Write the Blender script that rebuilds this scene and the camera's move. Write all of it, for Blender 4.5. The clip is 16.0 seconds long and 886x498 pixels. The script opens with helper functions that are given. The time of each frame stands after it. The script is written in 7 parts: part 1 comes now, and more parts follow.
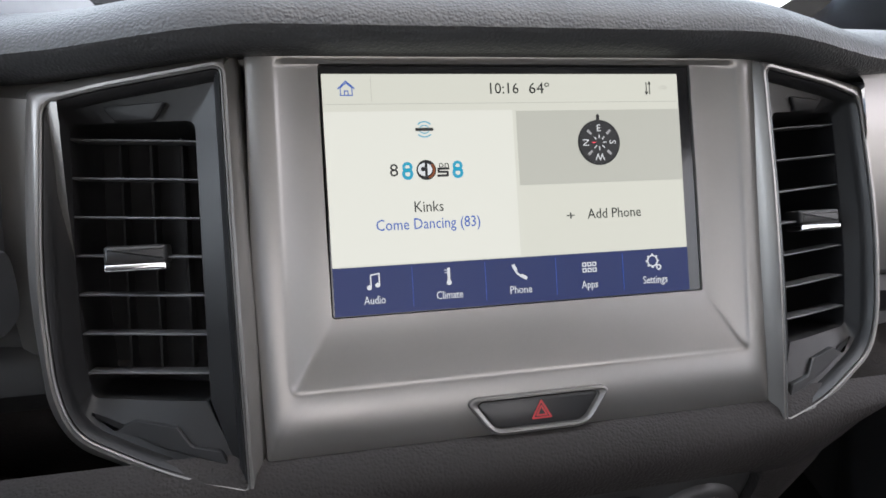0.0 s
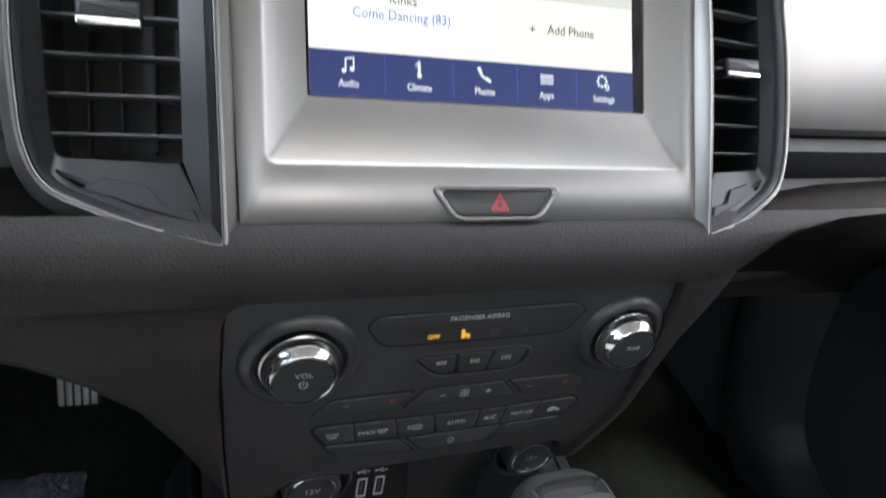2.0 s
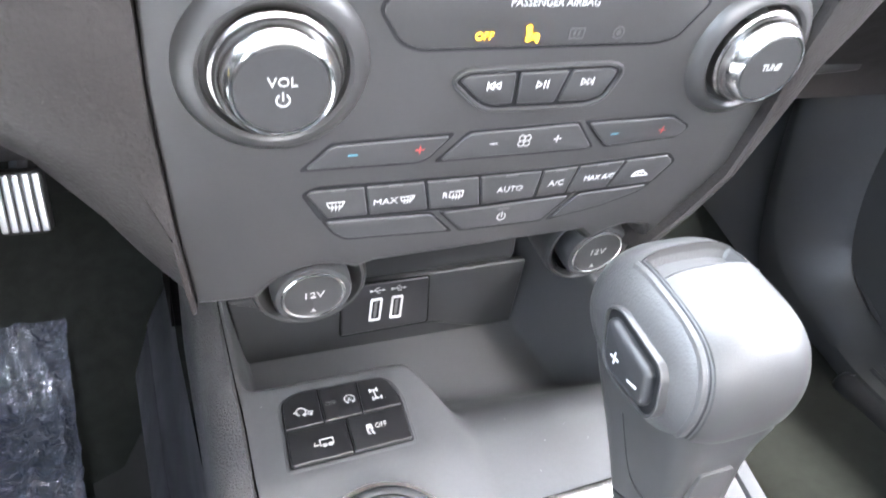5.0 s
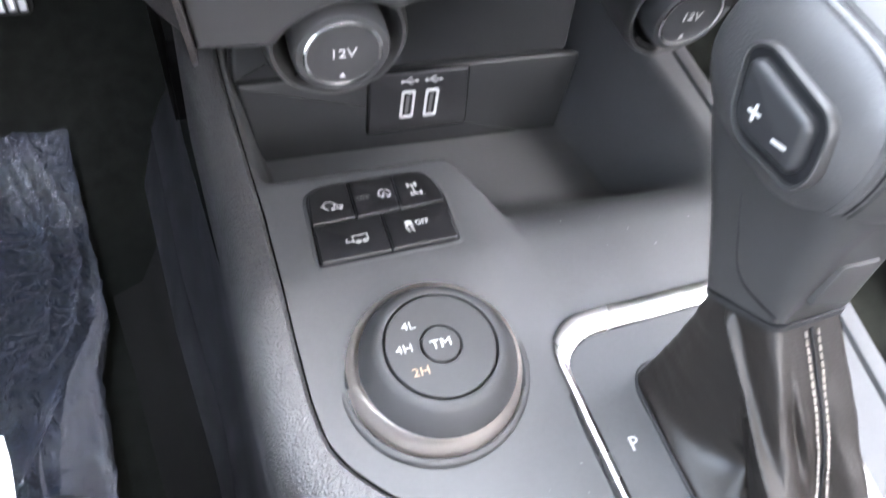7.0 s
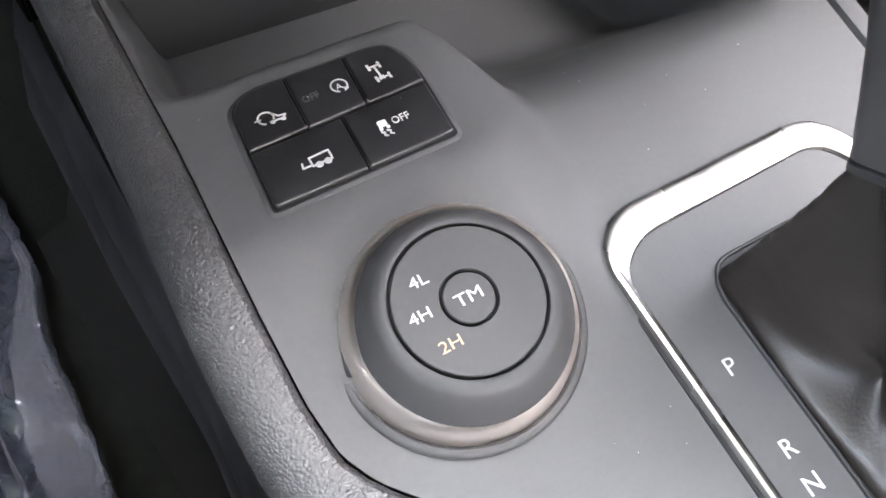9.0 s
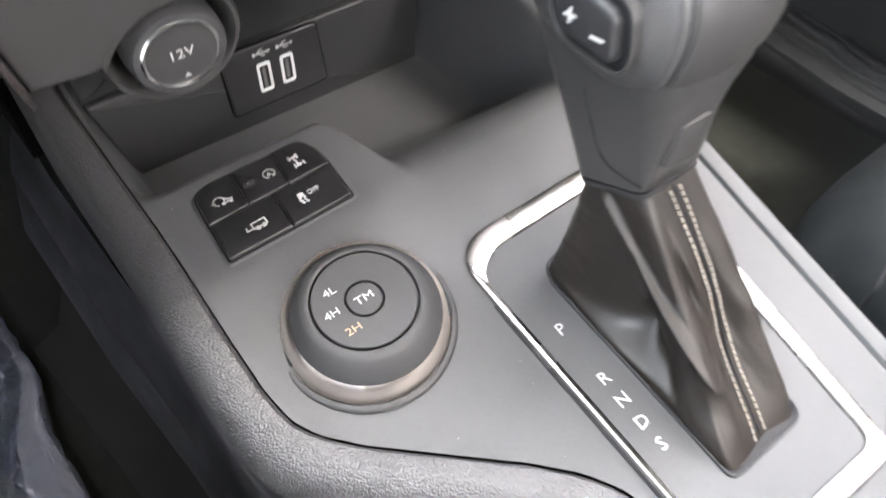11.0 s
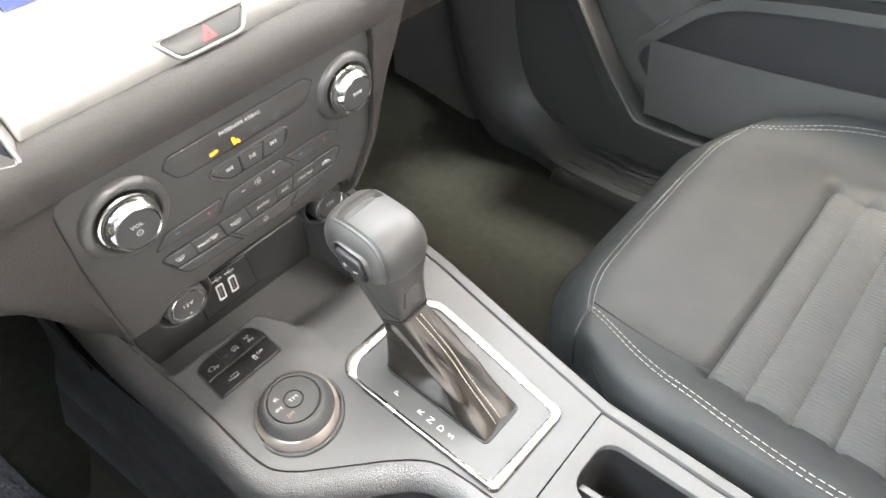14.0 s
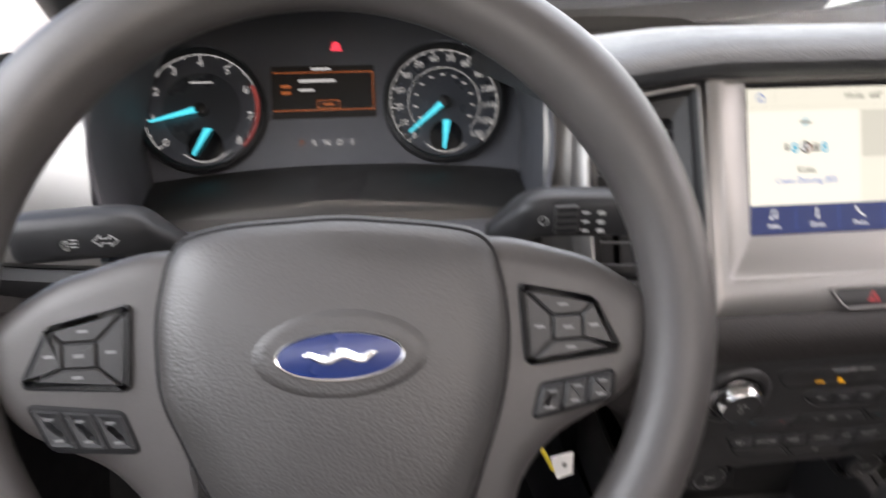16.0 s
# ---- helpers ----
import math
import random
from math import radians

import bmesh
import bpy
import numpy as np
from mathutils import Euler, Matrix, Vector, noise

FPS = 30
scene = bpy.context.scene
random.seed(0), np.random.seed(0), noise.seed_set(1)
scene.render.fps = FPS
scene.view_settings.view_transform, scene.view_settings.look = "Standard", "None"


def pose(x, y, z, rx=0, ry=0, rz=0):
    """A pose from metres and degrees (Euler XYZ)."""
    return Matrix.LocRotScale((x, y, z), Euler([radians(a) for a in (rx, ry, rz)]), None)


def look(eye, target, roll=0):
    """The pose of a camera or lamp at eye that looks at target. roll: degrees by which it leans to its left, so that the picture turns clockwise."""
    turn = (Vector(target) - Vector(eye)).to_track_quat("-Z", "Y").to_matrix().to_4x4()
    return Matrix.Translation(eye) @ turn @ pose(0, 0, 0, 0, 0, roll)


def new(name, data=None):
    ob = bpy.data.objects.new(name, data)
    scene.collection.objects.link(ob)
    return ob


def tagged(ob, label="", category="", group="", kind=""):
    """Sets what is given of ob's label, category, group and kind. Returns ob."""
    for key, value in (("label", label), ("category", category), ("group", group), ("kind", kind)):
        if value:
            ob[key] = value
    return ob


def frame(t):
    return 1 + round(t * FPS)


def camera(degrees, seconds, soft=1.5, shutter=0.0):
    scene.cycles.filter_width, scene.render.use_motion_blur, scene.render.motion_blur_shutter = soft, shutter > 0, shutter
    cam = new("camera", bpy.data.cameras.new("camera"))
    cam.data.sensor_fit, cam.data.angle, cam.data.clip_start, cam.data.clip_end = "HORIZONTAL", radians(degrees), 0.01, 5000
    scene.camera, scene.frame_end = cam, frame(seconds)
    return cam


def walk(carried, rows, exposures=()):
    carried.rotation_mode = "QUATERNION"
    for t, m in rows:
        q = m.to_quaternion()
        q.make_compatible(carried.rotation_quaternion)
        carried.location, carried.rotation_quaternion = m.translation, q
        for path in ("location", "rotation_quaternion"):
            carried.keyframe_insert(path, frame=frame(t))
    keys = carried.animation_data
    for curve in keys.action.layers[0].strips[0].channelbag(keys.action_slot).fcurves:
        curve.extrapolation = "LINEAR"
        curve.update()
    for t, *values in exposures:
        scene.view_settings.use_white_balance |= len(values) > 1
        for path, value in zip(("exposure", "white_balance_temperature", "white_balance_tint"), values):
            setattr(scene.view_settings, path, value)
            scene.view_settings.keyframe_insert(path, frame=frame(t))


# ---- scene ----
cam = camera(68.0, 16.0, soft=1.6, shutter=0.5)
PATH = [
    (0, (-0.105, -0.264, 0.934), (0.327, 1.553, 0.218), 1.5),
    (0.5, (-0.111, -0.272, 0.932), (0.351, 1.541, 0.225), 2.2),
    (1, (-0.123, -0.294, 0.914), (0.403, 1.507, 0.22), 3.8),
    (1.5, (-0.14, -0.309, 0.885), (0.489, 1.451, 0.173), 6.0),
    (2, (-0.14, -0.304, 0.853), (0.559, 1.418, 0.113), 6.9),
    (2.5, (-0.128, -0.278, 0.819), (0.593, 1.388, -0.02), 8.1),
    (3, (-0.12, -0.265, 0.795), (0.585, 1.379, -0.099), 6.7),
    (3.5, (-0.121, -0.255, 0.777), (0.573, 1.397, -0.111), 5.6),
    (3.7, (-0.12, -0.252, 0.774), (0.561, 1.401, -0.122), 4.9),
    (5.8, (-0.123, -0.217, 0.717), (0.54, 1.239, -0.484), 6.5),
    (6, (-0.123, -0.217, 0.711), (0.526, 1.235, -0.501), 6.4),
    (6.5, (-0.126, -0.212, 0.698), (0.499, 1.201, -0.572), 6.7),
    (7, (-0.125, -0.197, 0.686), (0.442, 1.045, -0.775), 7.1),
    (7.5, (-0.124, -0.17, 0.664), (0.413, 0.896, -0.94), 5.5),
    (8, (-0.116, -0.141, 0.645), (0.466, 0.81, -1.014), 2.4),
    (8.2, (-0.114, -0.131, 0.639), (0.465, 0.783, -1.043), 3.1),
    (10.3, (-0.107, -0.137, 0.645), (0.398, 0.707, -1.097), 1.2),
    (10.5, (-0.105, -0.155, 0.655), (0.425, 0.75, -1.048), -0.8),
    (11, (-0.121, -0.205, 0.699), (0.592, 0.791, -0.882), -1.6),
    (11.5, (-0.132, -0.264, 0.742), (0.678, 0.837, -0.718), -6.4),
    (12, (-0.143, -0.309, 0.788), (0.723, 0.865, -0.58), -10.1),
    (12.5, (-0.15, -0.339, 0.832), (0.748, 0.865, -0.489), -11.9),
    (13, (-0.16, -0.356, 0.873), (0.818, 0.834, -0.403), -10.6),
    (13.5, (-0.168, -0.378, 0.885), (0.826, 0.769, -0.417), -11.5),
    (14, (-0.183, -0.401, 0.913), (0.826, 0.684, -0.43), -8.9),
    (14.5, (-0.211, -0.414, 0.947), (0.736, 0.886, -0.241), -10.3),
    (15, (-0.27, -0.432, 0.974), (0.447, 1.129, -0.051), -6.7),
    (15.5, (-0.325, -0.437, 0.983), (0.079, 1.274, 0.031), -3.6),
    (16, (-0.363, -0.426, 0.986), (-0.18, 1.402, 0.195), -0.5),
]
EXPOSURES = [(0.0, 2.02, 6500, 9), (0.5, 1.87, 6400, 9), (1.0, 1.72, 6300, 9), (1.5, 2.15, 6400, 9), (2.0, 2.62, 6300, 5), (2.5, 3.92, 6300, 6), (3.0, 4.78, 6550, 6), (3.5, 5.44, 6500, 5), (6.0, 5.74, 6120, 7), (6.5, 5.58, 6100, 7), (7.0, 5.25, 6150, 8), (8.2, 4.93, 6450, 8), (10.3, 5.03, 6650, 8), (11.0, 4.97, 6850, 8), (12.0, 5.25, 7150, 7), (13.0, 5.46, 7250, 5), (13.6, 5.12, 7050, 5), (14.1, 5.12, 7200, 4), (14.5, 4.93, 7200, 3), (15.0, 3.5, 7500, 10), (15.5, 2.62, 7300, 13), (16.0, 2.45, 7050, 13)]
walk(cam, [(t, look(eye, target, roll)) for t, eye, target, roll in PATH], exposures=EXPOSURES)

# ---- world and sun ----
world = bpy.data.worlds.new("sky")
scene.world = world
world.use_nodes = True
_nt = world.node_tree
_sky = _nt.nodes.new("ShaderNodeTexSky")
_sky.sky_type = "NISHITA"
_sky.sun_disc = False
_sky.sun_elevation = radians(59)
_sky.sun_rotation = radians(159)
_sky.air_density, _sky.dust_density = 1.0, 6.0
_nt.links.new(_sky.outputs[0], _nt.nodes["Background"].inputs[0])
_nt.nodes["Background"].inputs[1].default_value = 0.15
_sd = bpy.data.lights.new("sun", "SUN")
_sd.energy, _sd.angle, _sd.color = 1.1, radians(10), (1.0, 0.96, 0.92)
sun = new("sun", _sd)
sun.matrix_world = look((0.9, -2.4, 4.2), (0, 0, 0.0))


# sky light that enters by the windscreen, the side and the rear windows


def window_light(name, at, to, width, height, watts, colour):
    data = bpy.data.lights.new(name, "AREA")
    data.shape, data.size, data.size_y, data.energy, data.color = "RECTANGLE", width, height, watts, colour
    lamp = new(name, data)
    lamp.matrix_world = look(at, to)
    return lamp


window_light("driver_window_light", (-0.86, -0.36, 1.13), (0.0, -0.30, 0.75), 0.70, 0.44, 1.35, (0.90, 0.95, 1.0))
window_light("windscreen_light", (0.0, 0.27, 1.105), (0.0, -0.26, 0.225), 1.20, 0.80, 1.9, (0.93, 0.97, 1.0))
window_light("passenger_window_light", (0.86, -0.20, 1.13), (0.0, -0.20, 0.75), 0.85, 0.44, 0.6, (1.0, 0.84, 0.75))
window_light("rear_window_light", (0.0, -1.48, 1.16), (0.0, 0.0, 0.75), 1.15, 0.34, 0.6, (1.0, 0.84, 0.72))
# ---- materials ----
def mat(name, col, rough=0.5, metal=0.0, var=0.12, var_scale=30.0, bump=0.0, bump_scale=400.0, kind="noise", spec=0.5, coat=0.0, rvar=0.08, depth=0.0006):
    """A surface with colour variation at two scales, uneven gloss and fine relief."""
    m = bpy.data.materials.new(name)
    m.use_nodes = True
    nt, b = m.node_tree, m.node_tree.nodes["Principled BSDF"]
    b.inputs["Metallic"].default_value = metal
    b.inputs["Specular IOR Level"].default_value = spec
    b.inputs["Coat Weight"].default_value = coat
    co = nt.nodes.new("ShaderNodeTexCoord")
    n1, n2 = nt.nodes.new("ShaderNodeTexNoise"), nt.nodes.new("ShaderNodeTexNoise")
    n1.inputs["Scale"].default_value, n2.inputs["Scale"].default_value = var_scale, var_scale * 17
    n1.inputs["Detail"].default_value, n2.inputs["Detail"].default_value = 4, 2
    mix = nt.nodes.new("ShaderNodeMath")
    mix.operation = "MULTIPLY_ADD"
    mix.inputs[1].default_value = 0.45
    for n in (n1, n2):
        nt.links.new(co.outputs["Object"], n.inputs["Vector"])
    nt.links.new(n2.outputs[0], mix.inputs[0])
    nt.links.new(n1.outputs[0], mix.inputs[2])
    ramp = nt.nodes.new("ShaderNodeMapRange")
    ramp.inputs[1].default_value, ramp.inputs[2].default_value = 0.4, 1.05
    ramp.inputs[3].default_value, ramp.inputs[4].default_value = 1 - var, 1 + var
    nt.links.new(mix.outputs[0], ramp.inputs[0])
    sc = nt.nodes.new("ShaderNodeVectorMath")
    sc.operation = "SCALE"
    sc.inputs[0].default_value = col
    nt.links.new(ramp.outputs[0], sc.inputs["Scale"])
    nt.links.new(sc.outputs[0], b.inputs["Base Color"])
    rr = nt.nodes.new("ShaderNodeMapRange")
    rr.inputs[1].default_value, rr.inputs[2].default_value = 0.3, 0.8
    rr.inputs[3].default_value, rr.inputs[4].default_value = max(0.02, rough - rvar), min(1, rough + rvar)
    nt.links.new(n1.outputs[0], rr.inputs[0])
    nt.links.new(rr.outputs[0], b.inputs["Roughness"])
    if bump:
        bp = nt.nodes.new("ShaderNodeBump")
        bp.inputs["Strength"].default_value = bump
        bp.inputs["Distance"].default_value = depth
        if kind == "grain":
            v = nt.nodes.new("ShaderNodeTexVoronoi")
            v.feature = "SMOOTH_F1"
            v.inputs["Smoothness"].default_value = 0.35
            v.inputs["Scale"].default_value = bump_scale
            warp = nt.nodes.new("ShaderNodeTexNoise")
            warp.inputs["Scale"].default_value = bump_scale * 0.4
            add = nt.nodes.new("ShaderNodeVectorMath")
            add.operation = "MULTIPLY_ADD"
            add.inputs[1].default_value = (1.0 / bump_scale,) * 3
            nt.links.new(co.outputs["Object"], warp.inputs["Vector"])
            nt.links.new(warp.outputs["Color"], add.inputs[0])
            nt.links.new(co.outputs["Object"], add.inputs[2])
            nt.links.new(add.outputs[0], v.inputs["Vector"])
            nt.links.new(v.outputs["Distance"], bp.inputs["Height"])
            bp.invert = True
        elif kind == "ribs":
            w = nt.nodes.new("ShaderNodeTexWave")
            w.bands_direction = "X"
            w.inputs["Scale"].default_value = bump_scale
            w.inputs["Distortion"].default_value = 0.6
            nt.links.new(co.outputs["Object"], w.inputs["Vector"])
            nt.links.new(w.outputs["Fac"], bp.inputs["Height"])
        else:
            n3 = nt.nodes.new("ShaderNodeTexNoise")
            n3.inputs["Scale"].default_value = bump_scale
            n3.inputs["Detail"].default_value = 3
            nt.links.new(co.outputs["Object"], n3.inputs["Vector"])
            nt.links.new(n3.outputs[0], bp.inputs["Height"])
        nt.links.new(bp.outputs[0], b.inputs["Normal"])
    return m


def glow(name, col, strength=1.0, base=(0.02, 0.02, 0.02)):
    """Something that gives off light: a display or a lit symbol."""
    m = bpy.data.materials.new(name)
    m.use_nodes = True
    b = m.node_tree.nodes["Principled BSDF"]
    b.inputs["Base Color"].default_value = (*base, 1)
    b.inputs["Roughness"].default_value = 0.35
    b.inputs["Specular IOR Level"].default_value = 0.15
    b.inputs["Emission Color"].default_value = (*col, 1)
    b.inputs["Emission Strength"].default_value = strength
    return m


M_PAD = mat("grained_dash_vinyl", (0.0225, 0.0200, 0.0192), 0.60, spec=0.2, var=0.15, bump=0.6, bump_scale=700, depth=0.0005, kind="grain")
M_EDGE = mat("grained_console_edge", (0.050, 0.0495, 0.051), 0.38, var=0.15, bump=1.0, bump_scale=950, depth=0.0005, kind="grain")
M_PADTOP = mat("grained_dash_top", (0.030, 0.031, 0.033), 0.5, var=0.15, bump=0.6, bump_scale=680, kind="grain")
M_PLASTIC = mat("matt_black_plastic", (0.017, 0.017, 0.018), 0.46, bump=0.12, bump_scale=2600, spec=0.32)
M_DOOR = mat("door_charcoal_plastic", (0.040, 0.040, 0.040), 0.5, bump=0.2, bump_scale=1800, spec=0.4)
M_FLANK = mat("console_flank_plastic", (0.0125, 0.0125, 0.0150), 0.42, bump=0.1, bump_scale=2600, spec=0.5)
M_DIALTOP = mat("dial_charcoal_plastic", (0.034, 0.034, 0.035), 0.55, bump=0.1, bump_scale=2600, spec=0.3)
M_PANEL = mat("charcoal_panel_plastic", (0.0272, 0.0264, 0.0262), 0.44, bump=0.1, bump_scale=2600)
# console plastic again, darkened in colour for the shade under the climate panel
M_TRAYSHADE = mat("tray_shade_plastic", (0.0165, 0.0170, 0.0174), 0.46, bump=0.10, bump_scale=2400, spec=0.25)
M_CONSOLE = mat("console_satin_plastic", (0.056, 0.057, 0.058), 0.55, spec=0.27, bump=0.10, bump_scale=2400)
M_BUTTON = mat("button_black_plastic", (0.0115, 0.0115, 0.0122), 0.4, bump=0.06, bump_scale=2600)
M_KEY = mat("key_charcoal_plastic", (0.0285, 0.0282, 0.0285), 0.42, bump=0.08, bump_scale=2600)
M_VOID = mat("gap_black", (0.002, 0.002, 0.002), 0.8, spec=0.1)
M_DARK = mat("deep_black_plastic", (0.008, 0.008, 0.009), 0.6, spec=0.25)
M_VENT = mat("vent_black_plastic", (0.0115, 0.0115, 0.0122), 0.46, bump=0.1, bump_scale=2400)
# slats coloured lighter than the funnel to paint in their lit front edges
M_SLAT = mat("lit_slat_plastic", (0.070, 0.070, 0.073), 0.36)
M_SILVER = mat("satin_silver_paint", (0.235, 0.225, 0.217), 0.38, metal=0.75, var=0.03, bump=0.03, bump_scale=3000, rvar=0.04)
M_LIP = mat("dull_silver_edge", (0.16, 0.155, 0.15), 0.45, metal=0.6, var=0.05)
M_CHROME = mat("chrome", (0.74, 0.73, 0.72), 0.17, metal=1.0, var=0.03, rvar=0.03)
M_SATIN = mat("satin_chrome", (0.42, 0.405, 0.39), 0.27, metal=1.0, var=0.04, rvar=0.05)
M_RING = mat("brushed_warm_chrome", (0.90, 0.82, 0.76), 0.32, metal=1.0, var=0.05, rvar=0.05)
M_CARPET = mat("charcoal_carpet", (0.0092, 0.0102, 0.0092), 0.95, var=0.5, var_scale=60, bump=1.0, bump_scale=900, spec=0.1)
M_FELT = mat("footwell_lining", (0.010, 0.010, 0.010), 0.9, var=0.3, bump=0.6, bump_scale=700, spec=0.15)
M_LEATHER = mat("seat_vinyl", (0.0095, 0.0110, 0.0118), 0.60, spec=0.24, var=0.12, bump=0.22, bump_scale=900, kind="grain")
M_CLOTH = mat("ribbed_seat_cloth", (0.017, 0.0178, 0.018), 0.9, var=0.12, bump=0.9, bump_scale=62, kind="ribs")
M_BOOT = mat("gaiter_leather", (0.0120, 0.0098, 0.0084), 0.46, spec=0.36, var=0.2, bump=0.10, bump_scale=900, kind="grain")
M_KNOB = mat("shifter_leather", (0.039, 0.038, 0.038), 0.44, var=0.1, bump=0.2, bump_scale=1100, kind="grain")
M_KNOBTOP = mat("shifter_cap_plastic", (0.031, 0.030, 0.0295), 0.50, spec=0.35, var=0.06, bump=0.1, bump_scale=1500)
M_THREADB = mat("beige_thread", (0.26, 0.23, 0.195), 0.8, var=0.1)
M_THREAD = mat("white_thread", (0.25, 0.245, 0.235), 0.8, var=0.1)
M_PRINT = mat("white_print", (0.42, 0.42, 0.41), 0.5, var=0.02)
M_WARMPRINT = mat("warm_lit_print", (0.30, 0.20, 0.125), 0.5, var=0.02)
M_SOFTPRINT = mat("soft_grey_print", (0.17, 0.17, 0.17), 0.5, var=0.02)
M_GREY = mat("grey_print", (0.062, 0.062, 0.060), 0.5, var=0.02)
M_REDPRINT = mat("red_print", (0.42, 0.03, 0.035), 0.5, var=0.04)
M_REDM = mat("red_mark", (0.34, 0.045, 0.040), 0.5, var=0.02)
M_BLUEM = mat("blue_mark", (0.065, 0.24, 0.31), 0.5, var=0.02)
M_AMBER = glow("amber_lamp", (1.0, 0.46, 0.02), 0.17)
M_RED = glow("red_lamp", (1.0, 0.06, 0.10), 0.25)
M_SCR = glow("display_ivory", (0.90, 0.90, 0.80), 0.185)
M_SCR2 = glow("display_light_grey", (0.76, 0.76, 0.68), 0.165)
M_SCR3 = glow("display_white", (0.94, 0.94, 0.86), 0.200)
M_BAR = glow("display_navy", (0.008, 0.022, 0.13), 0.208)
M_ICON = glow("display_icon_white", (0.9, 0.92, 0.95), 0.200)
M_TXT = glow("display_text_dark", (0.02, 0.02, 0.022), 0.1)
M_TXTB = glow("display_text_blue", (0.03, 0.12, 0.55), 0.2)
M_CYAN = glow("display_cyan", (0.02, 0.42, 0.66), 0.2)
M_NEEDLE = glow("needle_cyan", (0.05, 0.62, 0.80), 0.28)
M_LCD = glow("cluster_display", (0.04, 0.026, 0.018), 0.016)
M_ORANGE = glow("cluster_orange", (0.72, 0.20, 0.06), 0.085)
M_REDZONE = glow("red_zone", (0.70, 0.13, 0.12), 0.07)
M_DIAL = glow("dial_print", (0.60, 0.60, 0.62), 0.16)
M_DIAL2 = glow("display_charcoal", (0.03, 0.03, 0.032), 0.16)
M_CLUSTER = mat("cluster_satin_plastic", (0.078, 0.080, 0.090), 0.5, spec=0.4, var=0.1)
M_FACE = mat("dial_face", (0.042, 0.046, 0.054), 0.32, var=0.08)
M_BAND = mat("slate_dial_band", (0.075, 0.08, 0.095), 0.35, var=0.06)
M_GLOSS = mat("gloss_black", (0.008, 0.008, 0.009), 0.12, var=0.05, rvar=0.03)
M_BADGE = mat("badge_blue", (0.01, 0.025, 0.12), 0.3, var=0.05, coat=0.15)
M_WHEEL = mat("steering_wheel_rubber", (0.055, 0.050, 0.048), 0.44, spec=0.6, var=0.12, bump=0.12, bump_scale=1400, kind="grain")
M_HUB = mat("airbag_cover_vinyl", (0.044, 0.041, 0.040), 0.46, spec=0.8, var=0.12, bump=0.3, bump_scale=700, kind="grain")
M_RUBBER = mat("black_rubber", (0.014, 0.014, 0.015), 0.6)
M_ALU = mat("brushed_pedal_metal", (0.45, 0.46, 0.48), 0.35, metal=0.8)
M_WHITE = mat("white_body_paint", (0.78, 0.78, 0.77), 0.2, coat=0.7, var=0.02)
M_HEAD = mat("headliner_cloth", (0.42, 0.41, 0.39), 0.95, var=0.06, bump=0.3, bump_scale=900)
M_ASPHALT = mat("parking_asphalt", (0.16, 0.16, 0.155), 0.9, var=0.25, var_scale=1.5, bump=0.4, bump_scale=60)
M_PAPER = mat("white_paper", (0.72, 0.71, 0.68), 0.7, var=0.04)
M_YELLOW = mat("yellow_paper", (0.75, 0.58, 0.04), 0.6, var=0.05)


def clear(name, tint, rough, bump=0.0, scale=30.0, ior=1.45, trans=1.0):
    m = bpy.data.materials.new(name)
    m.use_nodes = True
    nt, b = m.node_tree, m.node_tree.nodes["Principled BSDF"]
    b.inputs["Base Color"].default_value = (*tint, 1)
    b.inputs["Roughness"].default_value = rough
    b.inputs["Transmission Weight"].default_value = trans
    b.inputs["IOR"].default_value = ior
    if bump:
        co, n = nt.nodes.new("ShaderNodeTexCoord"), nt.nodes.new("ShaderNodeTexNoise")
        n.inputs["Scale"].default_value, n.inputs["Detail"].default_value = scale, 5
        n.inputs["Distortion"].default_value = 1.5
        bp = nt.nodes.new("ShaderNodeBump")
        bp.inputs["Strength"].default_value, bp.inputs["Distance"].default_value = bump, 0.006
        nt.links.new(co.outputs["Object"], n.inputs["Vector"])
        nt.links.new(n.outputs[0], bp.inputs["Height"])
        nt.links.new(bp.outputs[0], b.inputs["Normal"])
    return m


M_GLASS = clear("window_glass", (0.97, 0.99, 0.98), 0.0, ior=1.1)
# blue tint and slight opacity paint the sky's hazy reflection into the clear film
M_FILM = clear("sky_tinted_film", (0.38, 0.43, 0.60), 0.05, bump=1.0, scale=60, ior=1.55, trans=0.93)
M_FILM2 = clear("folded_plastic_film", (0.5, 0.5, 0.56), 0.2, bump=0.5, scale=70, trans=0.82)


# ---- building helpers ----
class Plane:
    """A local frame: u and v lie in the surface, w points out of it."""

    def __init__(self, o, u, v):
        self.o, self.u, self.v = Vector(o), Vector(u).normalized(), Vector(v).normalized()
        self.w = self.u.cross(self.v)

    def at(self, u, v, w=0.0):
        return self.o + self.u * u + self.v * v + self.w * w


BASE = {}


def thing(name, loc, label="", category="", group="", kind=""):
    ob = new(name)
    ob.empty_display_size = 0.02
    ob.location = loc
    BASE[ob] = Vector(loc)
    return tagged(ob, label, category, group, kind)


def finish(name, bm, material, base, smooth=40):
    bmesh.ops.remove_doubles(bm, verts=bm.verts, dist=1e-6)
    bmesh.ops.recalc_face_normals(bm, faces=bm.faces)
    bm.transform(Matrix.Translation(-base))
    me = bpy.data.meshes.new(name)
    bm.to_mesh(me)
    bm.free()
    me.materials.append(material)
    if smooth:
        me.shade_smooth()
        me.set_sharp_from_angle(angle=radians(smooth))
    return new(name, me)


